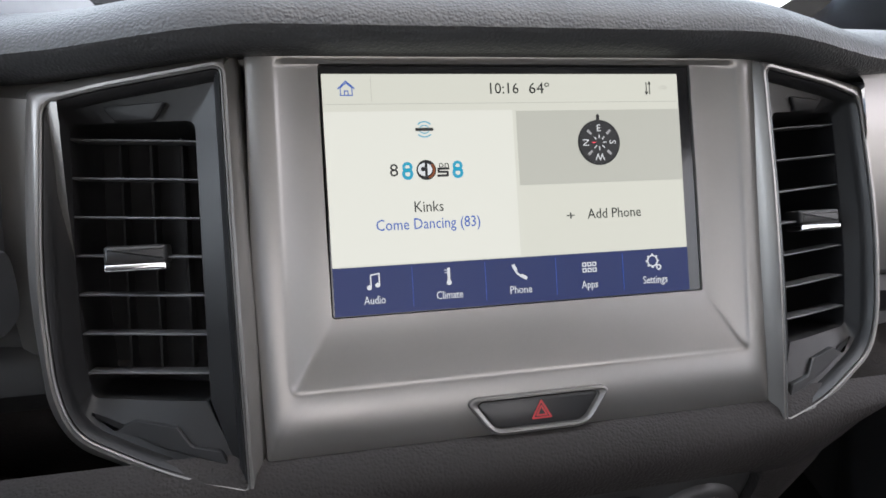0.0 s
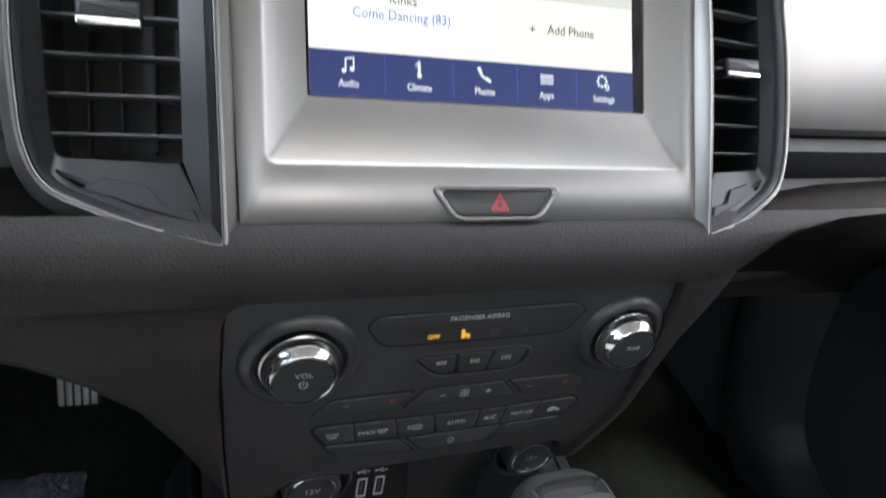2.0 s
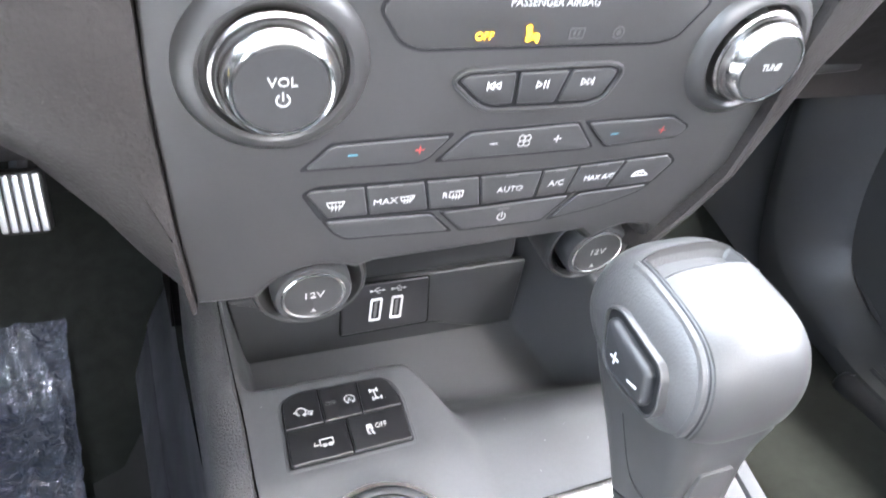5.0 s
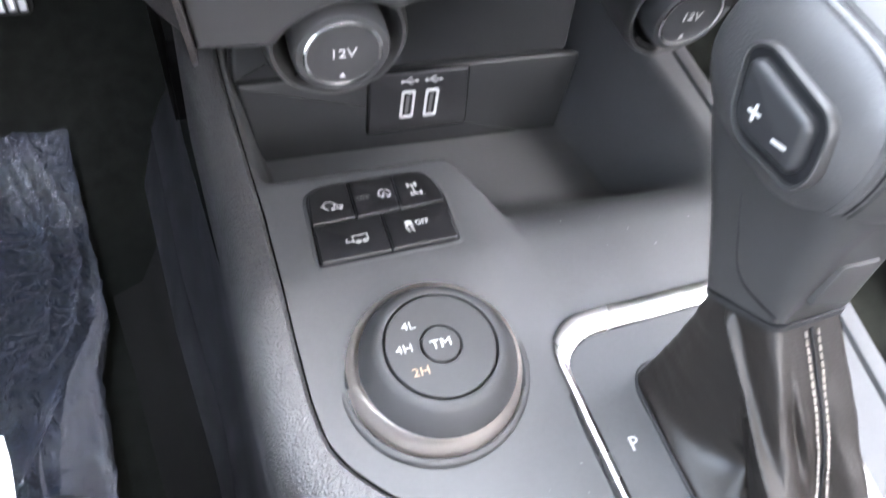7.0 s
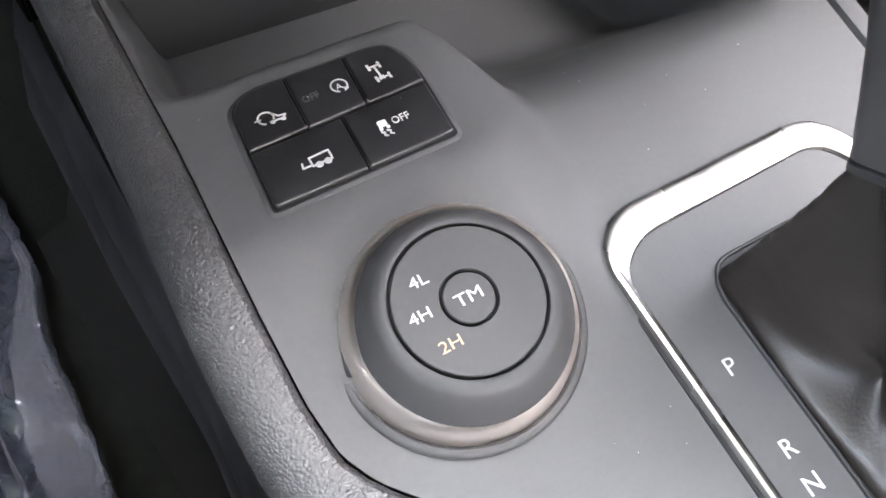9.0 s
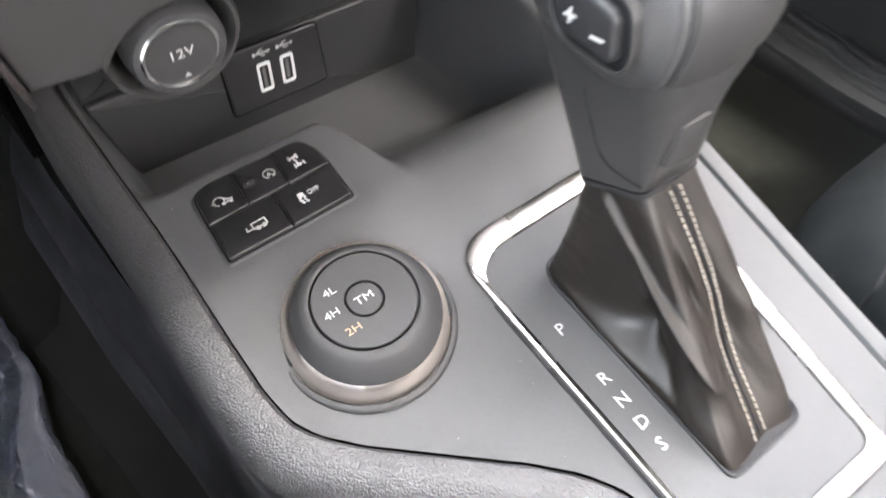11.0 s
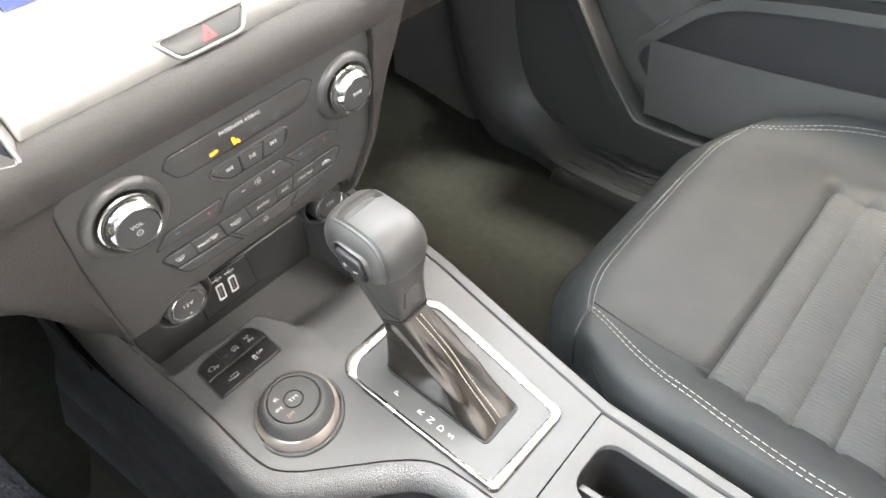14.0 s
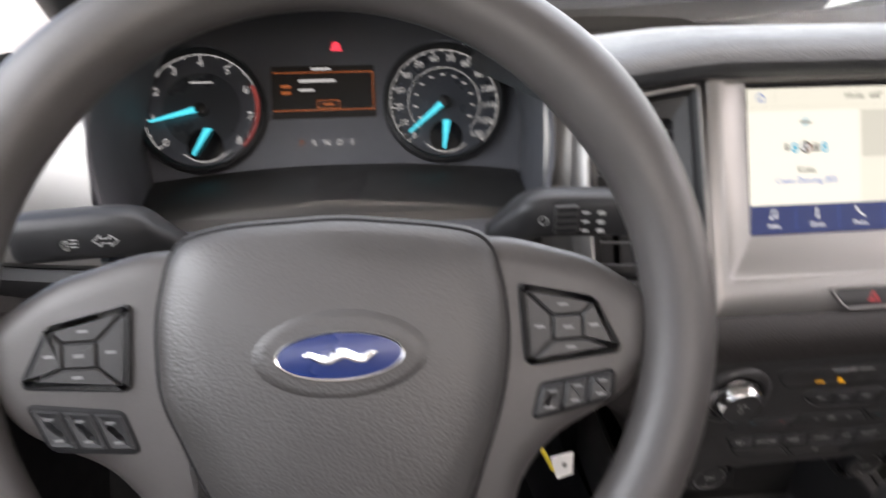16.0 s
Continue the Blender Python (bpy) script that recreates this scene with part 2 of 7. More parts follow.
def part(name, bm, material, parent, label="", smooth=40):
    """One mesh under a thing or under a part."""
    ob = finish(name, bm, material, BASE[parent], smooth)
    ob.parent = parent
    BASE[ob] = BASE[parent]
    return tagged(ob, label)


def solid(name, bm, material, loc, label="", category="", group="", kind="", smooth=40):
    """A thing that is one mesh."""
    ob = finish(name, bm, material, Vector(loc), smooth)
    ob.location = loc
    BASE[ob] = Vector(loc)
    return tagged(ob, label, category, group, kind)


def rp(pts, r, n=4):
    """A polygon with rounded corners; r: one radius, or one for each corner."""
    out, k = [], len(pts)
    rs = r if isinstance(r, (list, tuple)) else [r] * k
    for i in range(k):
        p, a, b = Vector(pts[i]), Vector(pts[i - 1]), Vector(pts[(i + 1) % k])
        d1, d2 = (a - p), (b - p)
        q = min(rs[i], 0.49 * d1.length, 0.49 * d2.length)
        s, e = p + d1.normalized() * q, p + d2.normalized() * q
        for j in range(n + 1):
            t = j / n
            out.append(tuple((1 - t) ** 2 * s + 2 * t * (1 - t) * p + t * t * e))
    return out


def rect(u0, v0, u1, v1):
    return [(u0, v0), (u1, v0), (u1, v1), (u0, v1)]


def circle(cu, cv, r, n=32, rv=None):
    return [(cu + r * math.cos(2 * math.pi * i / n), cv + (rv or r) * math.sin(2 * math.pi * i / n)) for i in range(n)]


def loft(rings, closed=True, cap0=True, cap1=True, bm=None):
    bm = bm or bmesh.new()
    vs = [[bm.verts.new(p) for p in ring] for ring in rings]
    n = len(rings[0])
    for a, b in zip(vs, vs[1:]):
        for i in range(n if closed else n - 1):
            j = (i + 1) % n
            bm.faces.new((a[i], a[j], b[j], b[i]))
    if closed and cap0:
        bm.faces.new(vs[0][::-1])
    if closed and cap1:
        bm.faces.new(vs[-1])
    return bm


def inset(poly, d):
    """The polygon moved inwards by d."""
    k, out = len(poly), []
    area = sum(poly[i - 1][0] * poly[i][1] - poly[i][0] * poly[i - 1][1] for i in range(k))
    sgn = 1 if area > 0 else -1
    for i in range(k):
        p, a, b = Vector(poly[i]), Vector(poly[i - 1]), Vector(poly[(i + 1) % k])
        e1, e2 = p - a, b - p
        e1 = e1.normalized() if e1.length > 1e-9 else e2.normalized()
        e2 = e2.normalized() if e2.length > 1e-9 else e1
        n = Vector((-(e1.y + e2.y), e1.x + e2.x))
        n = n.normalized() if n.length > 1e-6 else Vector((-e1.y, e1.x))
        c = max(0.28, n.dot(Vector((-e1.y, e1.x))))
        out.append(tuple(p + n * (sgn * d / c)))
    return out


def prism(fr, poly, w0, w1, bev=0.0, bm=None):
    """A plate with the outline poly, from w0 up to w1, its upper edge rounded by bev."""
    rings = [[fr.at(u, v, w0) for u, v in poly]]
    if bev:
        for t in (0.0, 0.3, 0.7, 1.0):
            a = t * math.pi / 2
            q = inset(poly, bev * (1 - math.cos(a)))
            rings.append([fr.at(u, v, w1 - bev + bev * math.sin(a)) for u, v in q])
    else:
        rings.append([fr.at(u, v, w1) for u, v in poly])
    return loft(rings, bm=bm)


def rplate(fr, raw, r, gap, w0, w1, bev=0.0, n=4, bm=None):
    """A key with rounded corners and a rounded upper edge, from an outline with sharp corners."""
    rs = r if isinstance(r, (list, tuple)) else [r] * len(raw)

    def ring(d, w):
        return [fr.at(u, v, w) for u, v in rp(inset(raw, gap + d), [max(0.0002, q - d) for q in rs], n)]
    rings = [ring(0, w0), ring(0, w1 - bev)]
    if bev:
        rings += [ring(bev * 0.12, w1 - bev * 0.5), ring(bev * 0.4, w1 - bev * 0.15), ring(bev, w1)]
    return loft(rings, bm=bm)


def hoop(fr, outer, inner, w0, w1, bev=0.0008, wi=None, bm=None):
    """A frame between two outlines with equally many points, with rounded edges."""
    wi = w1 if wi is None else wi
    r = [[fr.at(u, v, w0) for u, v in outer], [fr.at(u, v, w1 - bev) for u, v in outer], [fr.at(u, v, w1 - 0.3 * bev) for u, v in inset(outer, 0.3 * bev)],
         [fr.at(u, v, w1) for u, v in inset(outer, bev)], [fr.at(u, v, wi) for u, v in inset(inner, -bev)], [fr.at(u, v, wi - 0.3 * bev) for u, v in inset(inner, -0.3 * bev)],
         [fr.at(u, v, wi - bev) for u, v in inner], [fr.at(u, v, w0) for u, v in inner]]
    bm = loft(r + [r[0]], cap0=False, cap1=False, bm=bm)
    return bm


def lathe(fr, cu, cv, prof, n=48, bm=None, cap=True):
    rings = []
    for r, w in prof:
        rings.append([fr.at(cu + r * math.cos(2 * math.pi * i / n), cv + r * math.sin(2 * math.pi * i / n), w) for i in range(n)])
    return loft(rings, bm=bm, cap1=cap)


def tube(path, r, n=8, closed=False, bm=None, flat=1.0):
    """A round bar along a path; r: one radius or one for each point."""
    P = [Vector(p) for p in path]
    k, rings = len(P), []
    up = None
    for i, p in enumerate(P):
        d = (P[(i + 1) % k] - P[i - 1]) if closed else (P[min(i + 1, k - 1)] - P[max(i - 1, 0)])
        d.normalize()
        if up is None:
            up = d.orthogonal().normalized()
        up = (up - d * up.dot(d)).normalized()
        s = d.cross(up)
        q = r[i] if isinstance(r, (list, tuple)) else r
        rings.append([p + up * (q * flat * math.cos(2 * math.pi * j / n)) + s * (q * math.sin(2 * math.pi * j / n)) for j in range(n)])
    if closed:
        return loft(rings + [rings[0]], cap0=False, cap1=False, bm=bm)
    return loft(rings, bm=bm)


def grid(nu, nv, f, bm=None):
    """A sheet: f(i, j) gives the place of each of its points."""
    return loft([[f(i, j) for i in range(nu)] for j in range(nv)], closed=False, bm=bm)


def smoothstep(a, b, x):
    t = min(1.0, max(0.0, (x - a) / (b - a)))
    return t * t * (3 - 2 * t)


def interp(x, xs, ys):
    return float(np.interp(x, xs, ys))


def catmull(pts, n=6, closed=False):
    P = [Vector(p) for p in pts]
    k, out = len(P), []
    for i in range(k if closed else k - 1):
        a, b = P[i], P[(i + 1) % k]
        p0 = P[i - 1] if closed or i else a
        p3 = P[(i + 2) % k] if closed or i + 2 < k else b
        for j in range(n):
            t = j / n
            out.append(0.5 * ((2 * a) + (b - p0) * t + (2 * p0 - 5 * a + 4 * b - p3) * t * t + (3 * a - p0 - 3 * b + p3) * t ** 3))
    if not closed:
        out.append(P[-1])
    return out


def letters(fr, s, u, v, size, material, parent, w=0.0003, name="lettering", turn=0.0, wide=1.0, align="CENTER", width=0.0):
    """Raised or printed characters of cap height about 0.7 size, centred at u, v."""
    cu = bpy.data.curves.new(name, "FONT")
    cu.body, cu.size, cu.align_x, cu.align_y = s, size, align, "CENTER"
    cu.resolution_u = 2
    cu.extrude = 0.00008
    tmp = bpy.data.objects.new("tmp", cu)
    me = bpy.data.meshes.new_from_object(tmp)
    bpy.data.objects.remove(tmp)
    bpy.data.curves.remove(cu)
    bm = bmesh.new()
    bm.from_mesh(me)
    bpy.data.meshes.remove(me)
    if width:
        xs_ = [p.co.x for p in bm.verts]
        wide = width / max(1e-6, max(xs_) - min(xs_))
    c, sn = math.cos(radians(turn)), math.sin(radians(turn))
    for p in bm.verts:
        x, y = p.co.x * wide, p.co.y
        p.co = fr.at(u + c * x - sn * y, v + sn * x + c * y, w + p.co.z)
    return part(name, bm, material, parent, smooth=0)


def mark(fr, polys, w, material, parent, name="symbol", h=0.00015):
    """A printed symbol out of flat shapes."""
    bm = bmesh.new()
    for p in polys:
        prism(fr, p, w, w + h, bm=bm)
    return part(name, bm, material, parent, smooth=0)


def stroke(pts, t):
    """A line of width t through points, as quads."""
    out = []
    for a, b in zip(pts, pts[1:]):
        a, b = Vector(a), Vector(b)
        d = (b - a)
        if d.length < 1e-9:
            continue
        d.normalize()
        n = Vector((-d.y, d.x)) * (t / 2)
        out.append([tuple(a - n - d * t * 0.3), tuple(b - n + d * t * 0.3), tuple(b + n + d * t * 0.3), tuple(a + n - d * t * 0.3)])
    return out


def arc(cu, cv, r, a0, a1, n=14):
    return [(cu + r * math.cos(radians(a0 + (a1 - a0) * i / n)), cv + r * math.sin(radians(a0 + (a1 - a0) * i / n))) for i in range(n + 1)]


# the main surfaces
SIL = Plane((0, -0.016, 0.774), (1, 0, 0), (0, 0.41, 1))      # silver centre bezel
SCR = Plane((0, 0.0, 0.800), (1, 0, 0), (0, 0.398, 1))        # display glass
HVC = Plane((0, -0.012, 0.620), (1, 0, 0), (0, -0.2, 1))      # climate panel
CON = Plane((0, -0.063, 0.460), (1, 0, 0), (0, 1, 0.14))      # console top
WHL = Plane((-0.3885, -0.1475, 0.8256), (1, 0, 0), (0, 0.39, 0.92))   # steering wheel
GAU = Plane((-0.406, 0.207, 0.867), (1, 0, 0), (0, 0.5, 1))   # instrument faces
SWI = Plane((-0.0661, 0.0061, 0.4784), (1, 0, 0), (0, 1, 0))  # console switches


def zs(z):
    return (z - 0.774) / 0.9253


def zh(z):
    return (z - 0.62) / 0.9806


def yc(y):
    return (y + 0.063) / 0.9903


# ---- setting: cabin shell and ground ----
def box_bm(x0, y0, z0, x1, y1, z1, bev=0.0):
    return prism(Plane((0, 0, 0), (1, 0, 0), (0, 1, 0)), rp(rect(x0, y0, x1, y1), max(bev, 0.002), 3), z0, z1, bev)


bm = grid(2, 2, lambda i, j: (-600 + 1200 * i, -600 + 1200 * j, -0.42))
solid("ground", bm, M_ASPHALT, (0, 0, -0.42), "grey asphalt parking ground outside the car", "ground", kind="structure")


def floor_z(x, y):
    z = 0.13 + 0.62 * max(0.0, y - 0.40) ** 1.15 * 1.2
    return z


bm = grid(40, 40, lambda i, j: (-0.78 + 1.56 * i / 39, -1.3 + 2.0 * j / 39, floor_z(0, -1.3 + 2.0 * j / 39) + 0.004 * noise.noise((i * 0.4, j * 0.4, 0))))
grid(2, 2, lambda i, j: (-0.78 + 1.56 * i, -1.3 + 2.0 * j, 0.02), bm=bm)
solid("floor", bm, M_CARPET, (0, 0, 0.13), "dark charcoal carpet of the footwells", "floor", kind="structure")
bm = box_bm(-0.78, 0.66, 0.1, 0.78, 0.70, 0.9)
solid("wall_firewall", bm, M_FELT, (0, 0.68, 0.1), "black felt lining ahead of the footwells", "wall", kind="structure")
bm = loft([[Vector((x, -1.35 + 1.19 * t, z + (0.05 * math.sin(math.pi * t)))) for x, z in ((-0.62, 1.34), (-0.4, 1.40), (0, 1.415), (0.4, 1.40), (0.62, 1.34), (0.62, 1.37), (0, 1.45), (-0.62, 1.37))] for t in [k / 8 for k in range(9)]])
solid("ceiling", bm, M_HEAD, (0, -0.5, 1.4), "light grey cloth headliner", "ceiling", kind="structure")
bm = loft([[Vector((x, y, z + 0.03 * math.sin(math.pi * (y + 1.45) / 1.31))) for x, z in ((-0.76, 1.345), (-0.62, 1.385), (0.0, 1.47), (0.62, 1.385), (0.76, 1.345), (0.775, 1.375), (0.62, 1.43), (0.0, 1.51), (-0.62, 1.43), (-0.775, 1.375))] for y in [-1.45 + 1.31 * k / 8 for k in range(9)]])
solid("roof", bm, M_WHITE, (0, -0.6, 1.45), "white painted roof panel over the cabin", "car roof", kind="structure")
bm = box_bm(-0.78, -1.40, 0.1, 0.78, -1.33, 0.95, 0.02)
solid("wall_rear", bm, M_FELT, (0, -1.36, 0.1), "dark lining behind the seats", "wall", kind="structure")
for sx in (-1, 1):
    a = thing("a_pillar", (sx * 0.75, 0.55, 0.85), "dark grey front roof pillar beside the windscreen", "pillar", "roof pillars", "structure")
    path = [(sx * 0.74, 0.66, 0.82), (sx * 0.715, 0.36, 1.05), (sx * 0.67, -0.06, 1.29), (sx * 0.64, -0.22, 1.36)]
    part("trim", tube(catmull(path, 5), 0.045, 10), M_PLASTIC, a)
    b = thing("b_pillar", (sx * 0.73, -0.62, 0.1), "dark grey middle roof pillar with belt trim", "pillar", "roof pillars", "structure")
    part("trim", tube(catmull([(sx * 0.76, -0.62, 0.12), (sx * 0.75, -0.62, 0.8), (sx * 0.63, -0.62, 1.37)], 5), 0.055, 10), M_PLASTIC, b)
    s = thing("rocker", (sx * 0.72, -0.3, 0.1), "black ribbed door sill plate over the rocker", "door sill", "door sills", "structure")
    part("sill", box_bm(sx * 0.735 - 0.068, -1.3, 0.05, sx * 0.735 + 0.085, 0.19, 0.155, 0.02), M_PLASTIC, s)
    part("cowl_side", box_bm(min(sx * 0.825, sx * 0.86), 0.08, 0.04, max(sx * 0.825, sx * 0.86), 0.72, 0.78, 0.01), M_PLASTIC, s)
    part("cowl_top", box_bm(min(sx * 0.70, sx * 0.86), 0.24, 0.765, max(sx * 0.70, sx * 0.86), 0.74, 0.79, 0.006), M_PLASTIC, s)
    part("floor_side", box_bm(min(sx * 0.69, sx * 0.86), 0.12, 0.02, max(sx * 0.69, sx * 0.86), 0.74, 0.126, 0.006), M_FELT, s)
    inner = [(0.664, -0.30, 0.157), (0.6657, -0.0013, 0.158), (0.6723, 0.0764, 0.158), (0.6826, 0.164, 0.158), (0.7055, 0.242, 0.160), (0.710, 0.313, 0.1816), (0.710, 0.361, 0.209), (0.710, 0.3946, 0.2513), (0.710, 0.4176, 0.3195), (0.710, 0.431, 0.3968), (0.710, 0.440, 0.480), (0.710, 0.445, 0.600)]
    outer = [(0.740, -0.30, 0.160), (0.7514, 0.0225, 0.160), (0.7711, 0.0989, 0.160), (0.785, 0.170, 0.162), (0.765, 0.2245, 0.1956), (0.765, 0.257, 0.2175), (0.765, 0.277, 0.237), (0.765, 0.297, 0.275), (0.765, 0.3065, 0.342), (0.765, 0.311, 0.417), (0.765, 0.315, 0.500), (0.765, 0.320, 0.600)]
    inner, outer = catmull(inner, 5), catmull(outer, 5)
    rows_ = []
    for f, o, h in ((0.0, 0.010, -0.065), (0.0, 0.002, -0.004), (0.05, -0.002, 0.001), (0.25, -0.007, 0.006), (0.5, -0.009, 0.007), (0.75, -0.006, 0.005), (0.95, -0.001, 0.001), (1.0, 0.003, -0.003), (1.0, 0.02, -0.02)):
        rows_.append([Vector((sx * (p[0] + (q[0] - p[0]) * f + o), p[1] + (q[1] - p[1]) * f + max(0.0, o), p[2] + (q[2] - p[2]) * f + h)) for p, q in zip(inner, outer)])
    part("kick_trim", loft(rows_, closed=False), M_DOOR, s, "smooth black trim sweeping from the sill up to the kick panel")
    part("door_seal", tube([Vector((sx * (q[0] + 0.006), q[1], q[2])) for q in outer], 0.006, 8), M_RUBBER, s, "black rubber door seal")
    for f in (0.22, 0.44, 0.66, 0.88):
        path = [Vector((sx * (p[0] + (q[0] - p[0]) * f), p[1] + (q[1] - p[1]) * f, p[2] + (q[2] - p[2]) * f + 0.006)) for p, q in zip(inner[:16], outer[:16])]
        part("rib", tube(path, 0.0042, 8), M_DIALTOP, s)
# unseen driver's door, added shut to keep the footwell dark, its window open to the sky
dd_ = thing("light_blocking_driver_door", (-0.76, -0.2, 0.13), "unseen dark grey driver door panel, added to block light", "car door")
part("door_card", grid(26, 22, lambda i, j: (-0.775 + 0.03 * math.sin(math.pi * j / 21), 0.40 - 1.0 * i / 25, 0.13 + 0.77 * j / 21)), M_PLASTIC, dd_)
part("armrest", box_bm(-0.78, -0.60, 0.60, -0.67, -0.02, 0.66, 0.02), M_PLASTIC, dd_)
part("outer_skin", box_bm(-0.84, -0.62, 0.11, -0.80, 0.42, 0.90, 0.01), M_WHITE, dd_)
for sx in (-1, 1):
    rq = thing("rear_door", (sx * 0.77, -1.0, 0.13), "dark grey rear door panel", "car door", "rear doors")
    part("door_card", box_bm(min(sx * 0.74, sx * 0.80), -1.34, 0.13, max(sx * 0.74, sx * 0.80), -0.64, 0.90, 0.015), M_PLASTIC, rq)
# bonnet seen through the windscreen
bn = thing("bonnet", (0, 1.4, 0.75), "white painted bonnet ahead of the windscreen", "car bonnet", kind="structure")
part("panel", grid(17, 14, lambda i, j: (-0.80 + 1.6 * i / 16, 0.86 + 1.05 * j / 13 - 0.10 * abs(i / 8 - 1) ** 2, 0.865 - 0.05 * (j / 13) ** 2 - 0.07 * abs(i / 8 - 1) ** 3 + 0.012 * math.exp(-((abs(i / 8 - 1) - 0.45) / 0.12) ** 2))), M_WHITE, bn)
part("cowl", grid(17, 4, lambda i, j: (-0.80 + 1.6 * i / 16, 0.66 + 0.20 * j / 3 - 0.10 * abs(i / 8 - 1) ** 2, 0.835 - 0.01 * (j == 1))), M_DARK, bn)
part("wiper", tube([(-0.5, 0.74, 0.862), (0.0, 0.72, 0.870), (0.55, 0.70, 0.866)], 0.007, 6), M_RUBBER, bn)
# windscreen
ws = thing("windscreen", (0, 0.5, 0.9), "clear raked windscreen glass", "window", kind="structure")
bm = grid(13, 7, lambda i, j: (-0.72 + 1.44 * i / 12 * (1 - 0.015 * j), 0.72 - 0.88 * j / 6 - 0.12 * abs(i / 6 - 1) ** 2, 0.85 + 0.53 * j / 6))
pane = part("pane", bm, M_GLASS, ws)
pane.visible_shadow = False

# ---- dashboard ----
dash = thing("dashboard", (0, 0.2, 0.57), "dark grained dashboard with satin silver trim", "dashboard", kind="structure")


def xl(z):
    return interp(z, (0.57, 0.615, 0.667, 0.700, 0.7075, 0.7120, 0.7134), (-0.1275, -0.1307, -0.1323, -0.1314, -0.1295, -0.1255, -0.120)) - 0.0003


def xr(z):
    return interp(z, (0.57, 0.5756, 0.617, 0.70, 0.708, 0.7115, 0.7134), (0.084, 0.0886, 0.1167, 0.1212, 0.1203, 0.1172, 0.110)) + 0.0006


ROWS = [  # height, front depth, left edge, right edge
    (0.560, 0.020, -0.132, 0.094), (0.566, 0.000, -0.136, 0.098), (0.573, -0.008, -0.141, 0.103), (0.590, -0.0125, -0.151, 0.114), (0.612, -0.0160, -0.162, 0.128),
    (0.643, -0.022, -0.181, 0.143), (0.663, -0.0255, -0.203, 0.153), (0.685, -0.031, -0.235, 0.165), (0.700, -0.034, -0.270, 0.173), (0.7075, -0.0355, -0.292, 0.177), (0.7115, -0.0364, -0.304, 0.179), (0.7135, -0.037, -0.310, 0.181),
    (0.7145, -0.0375, -0.312, 0.182), (0.722, -0.0395, -0.34, 0.190), (0.732, -0.0400, -0.40, 0.205), (0.740, -0.037, -0.52, 0.235), (0.746, -0.031, -0.72, 0.300), (0.750, -0.020, -0.74, 0.48)]
rings = []
for z, y0, a, b in ROWS:
    ring = [(a + 0.035, y0 + 0.32, z), (a + 0.012, y0 + 0.16, z), (a + 0.002, y0 + 0.08, z), (a, y0 + 0.05, z), (a + 0.004, y0 + 0.030, z), (a + 0.012, y0 + 0.014, z), (a + 0.025, y0 + 0.004, z), (a + 0.040, y0, z)]
    if ring[-1][0] > xl(z) - 0.002:
        ring = [(min(x, xl(z) - 0.003 + 0.0003 * q), y, zz) for q, (x, y, zz) in enumerate(ring)]
    dip = 0.022 if z < 0.714 else 0.0
    plane_y = -0.012 - 0.2 * (z - 0.62)
    yin = (max(y0, plane_y + 0.012) if z > 0.6 else y0 + 0.10) if dip else y0
    ring += [(xl(z) - 0.0015, y0, z), (xl(z) + 0.0002, y0 + 0.0012 * (dip > 0), z), (xl(z) + 0.0006, yin, z)]
    for k in range(1, 6):
        ring.append((xl(z) + (xr(z) - xl(z)) * k / 6, yin, z))
    ring += [(xr(z) - 0.0006, yin, z), (xr(z) - 0.0002, y0 + 0.0012 * (dip > 0), z), (xr(z) + 0.0015, y0, z)]
    w = b - xr(z)
    ring += [(xr(z) + 0.35 * w, y0 + 0.001, z), (xr(z) + 0.70 * w, y0 + 0.008, z), (b - 0.002, y0 + 0.020, z), (b, y0 + 0.045, z), (b - 0.002, y0 + 0.09, z), (b - 0.006, y0 + 0.2, z), (b - 0.01, y0 + 0.30, z)]
    rings.append([Vector(p) for p in ring])
part("lower_pad", loft(rings, closed=False), M_PAD, dash, "soft dark grained lower dash pad")

# driver knee panel and glove box, set back behind the stack
bm = grid(22, 12, lambda i, j: (-0.78 + 0.66 * i / 21, 0.055 + 0.20 * (j / 11) ** 1.3 - 0.05 * math.sin(math.pi * j / 11), 0.758 - 0.235 * j / 11))
part("knee_panel", bm, M_PAD, dash, "dark grained knee panel under the steering column")
for k in range(5):
    part("louvre", tube([(-0.265, 0.008 + 0.0006 * k, 0.700 - 0.006 * k), (-0.235, 0.004 + 0.0006 * k, 0.697 - 0.006 * k)], 0.0016, 6), M_DARK, dash)
bm = grid(20, 14, lambda i, j: (0.125 + 0.64 * i / 19, 0.075 + 0.235 * smoothstep(0, 1, j / 13) + 0.02 * (1 - i / 19), 0.752 - 0.25 * j / 13))
part("glovebox_lid", bm, M_PAD, dash, "dark grained glove box lid")
part("shut_line", tube([(0.42, 0.312, 0.556), (0.70, 0.308, 0.565)], 0.0025, 6), M_PANEL, dash)
part("glovebox_latch", prism(Plane((0.55, 0.300, 0.546), (1, 0, 0.05), (0, 0.1, 1)), rp(rect(-0.055, -0.007, 0.055, 0.007), 0.005), -0.01, 0.008, 0.003), M_PANEL, dash, "grey glove box latch bar")

# upper pad: overhangs the silver parts, falls away to the sides


def pad_lip(x):
    ax = abs(x)
    hood = smoothstep(-0.240, -0.275, x) * smoothstep(-0.640, -0.600, x)
    return 0.9125 - 0.016 * smoothstep(0.11, 0.24, ax) - 0.010 * smoothstep(0.24, 0.7, ax), 0.029 + 0.03 * smoothstep(0.12, 0.26, ax) + 0.21 * hood


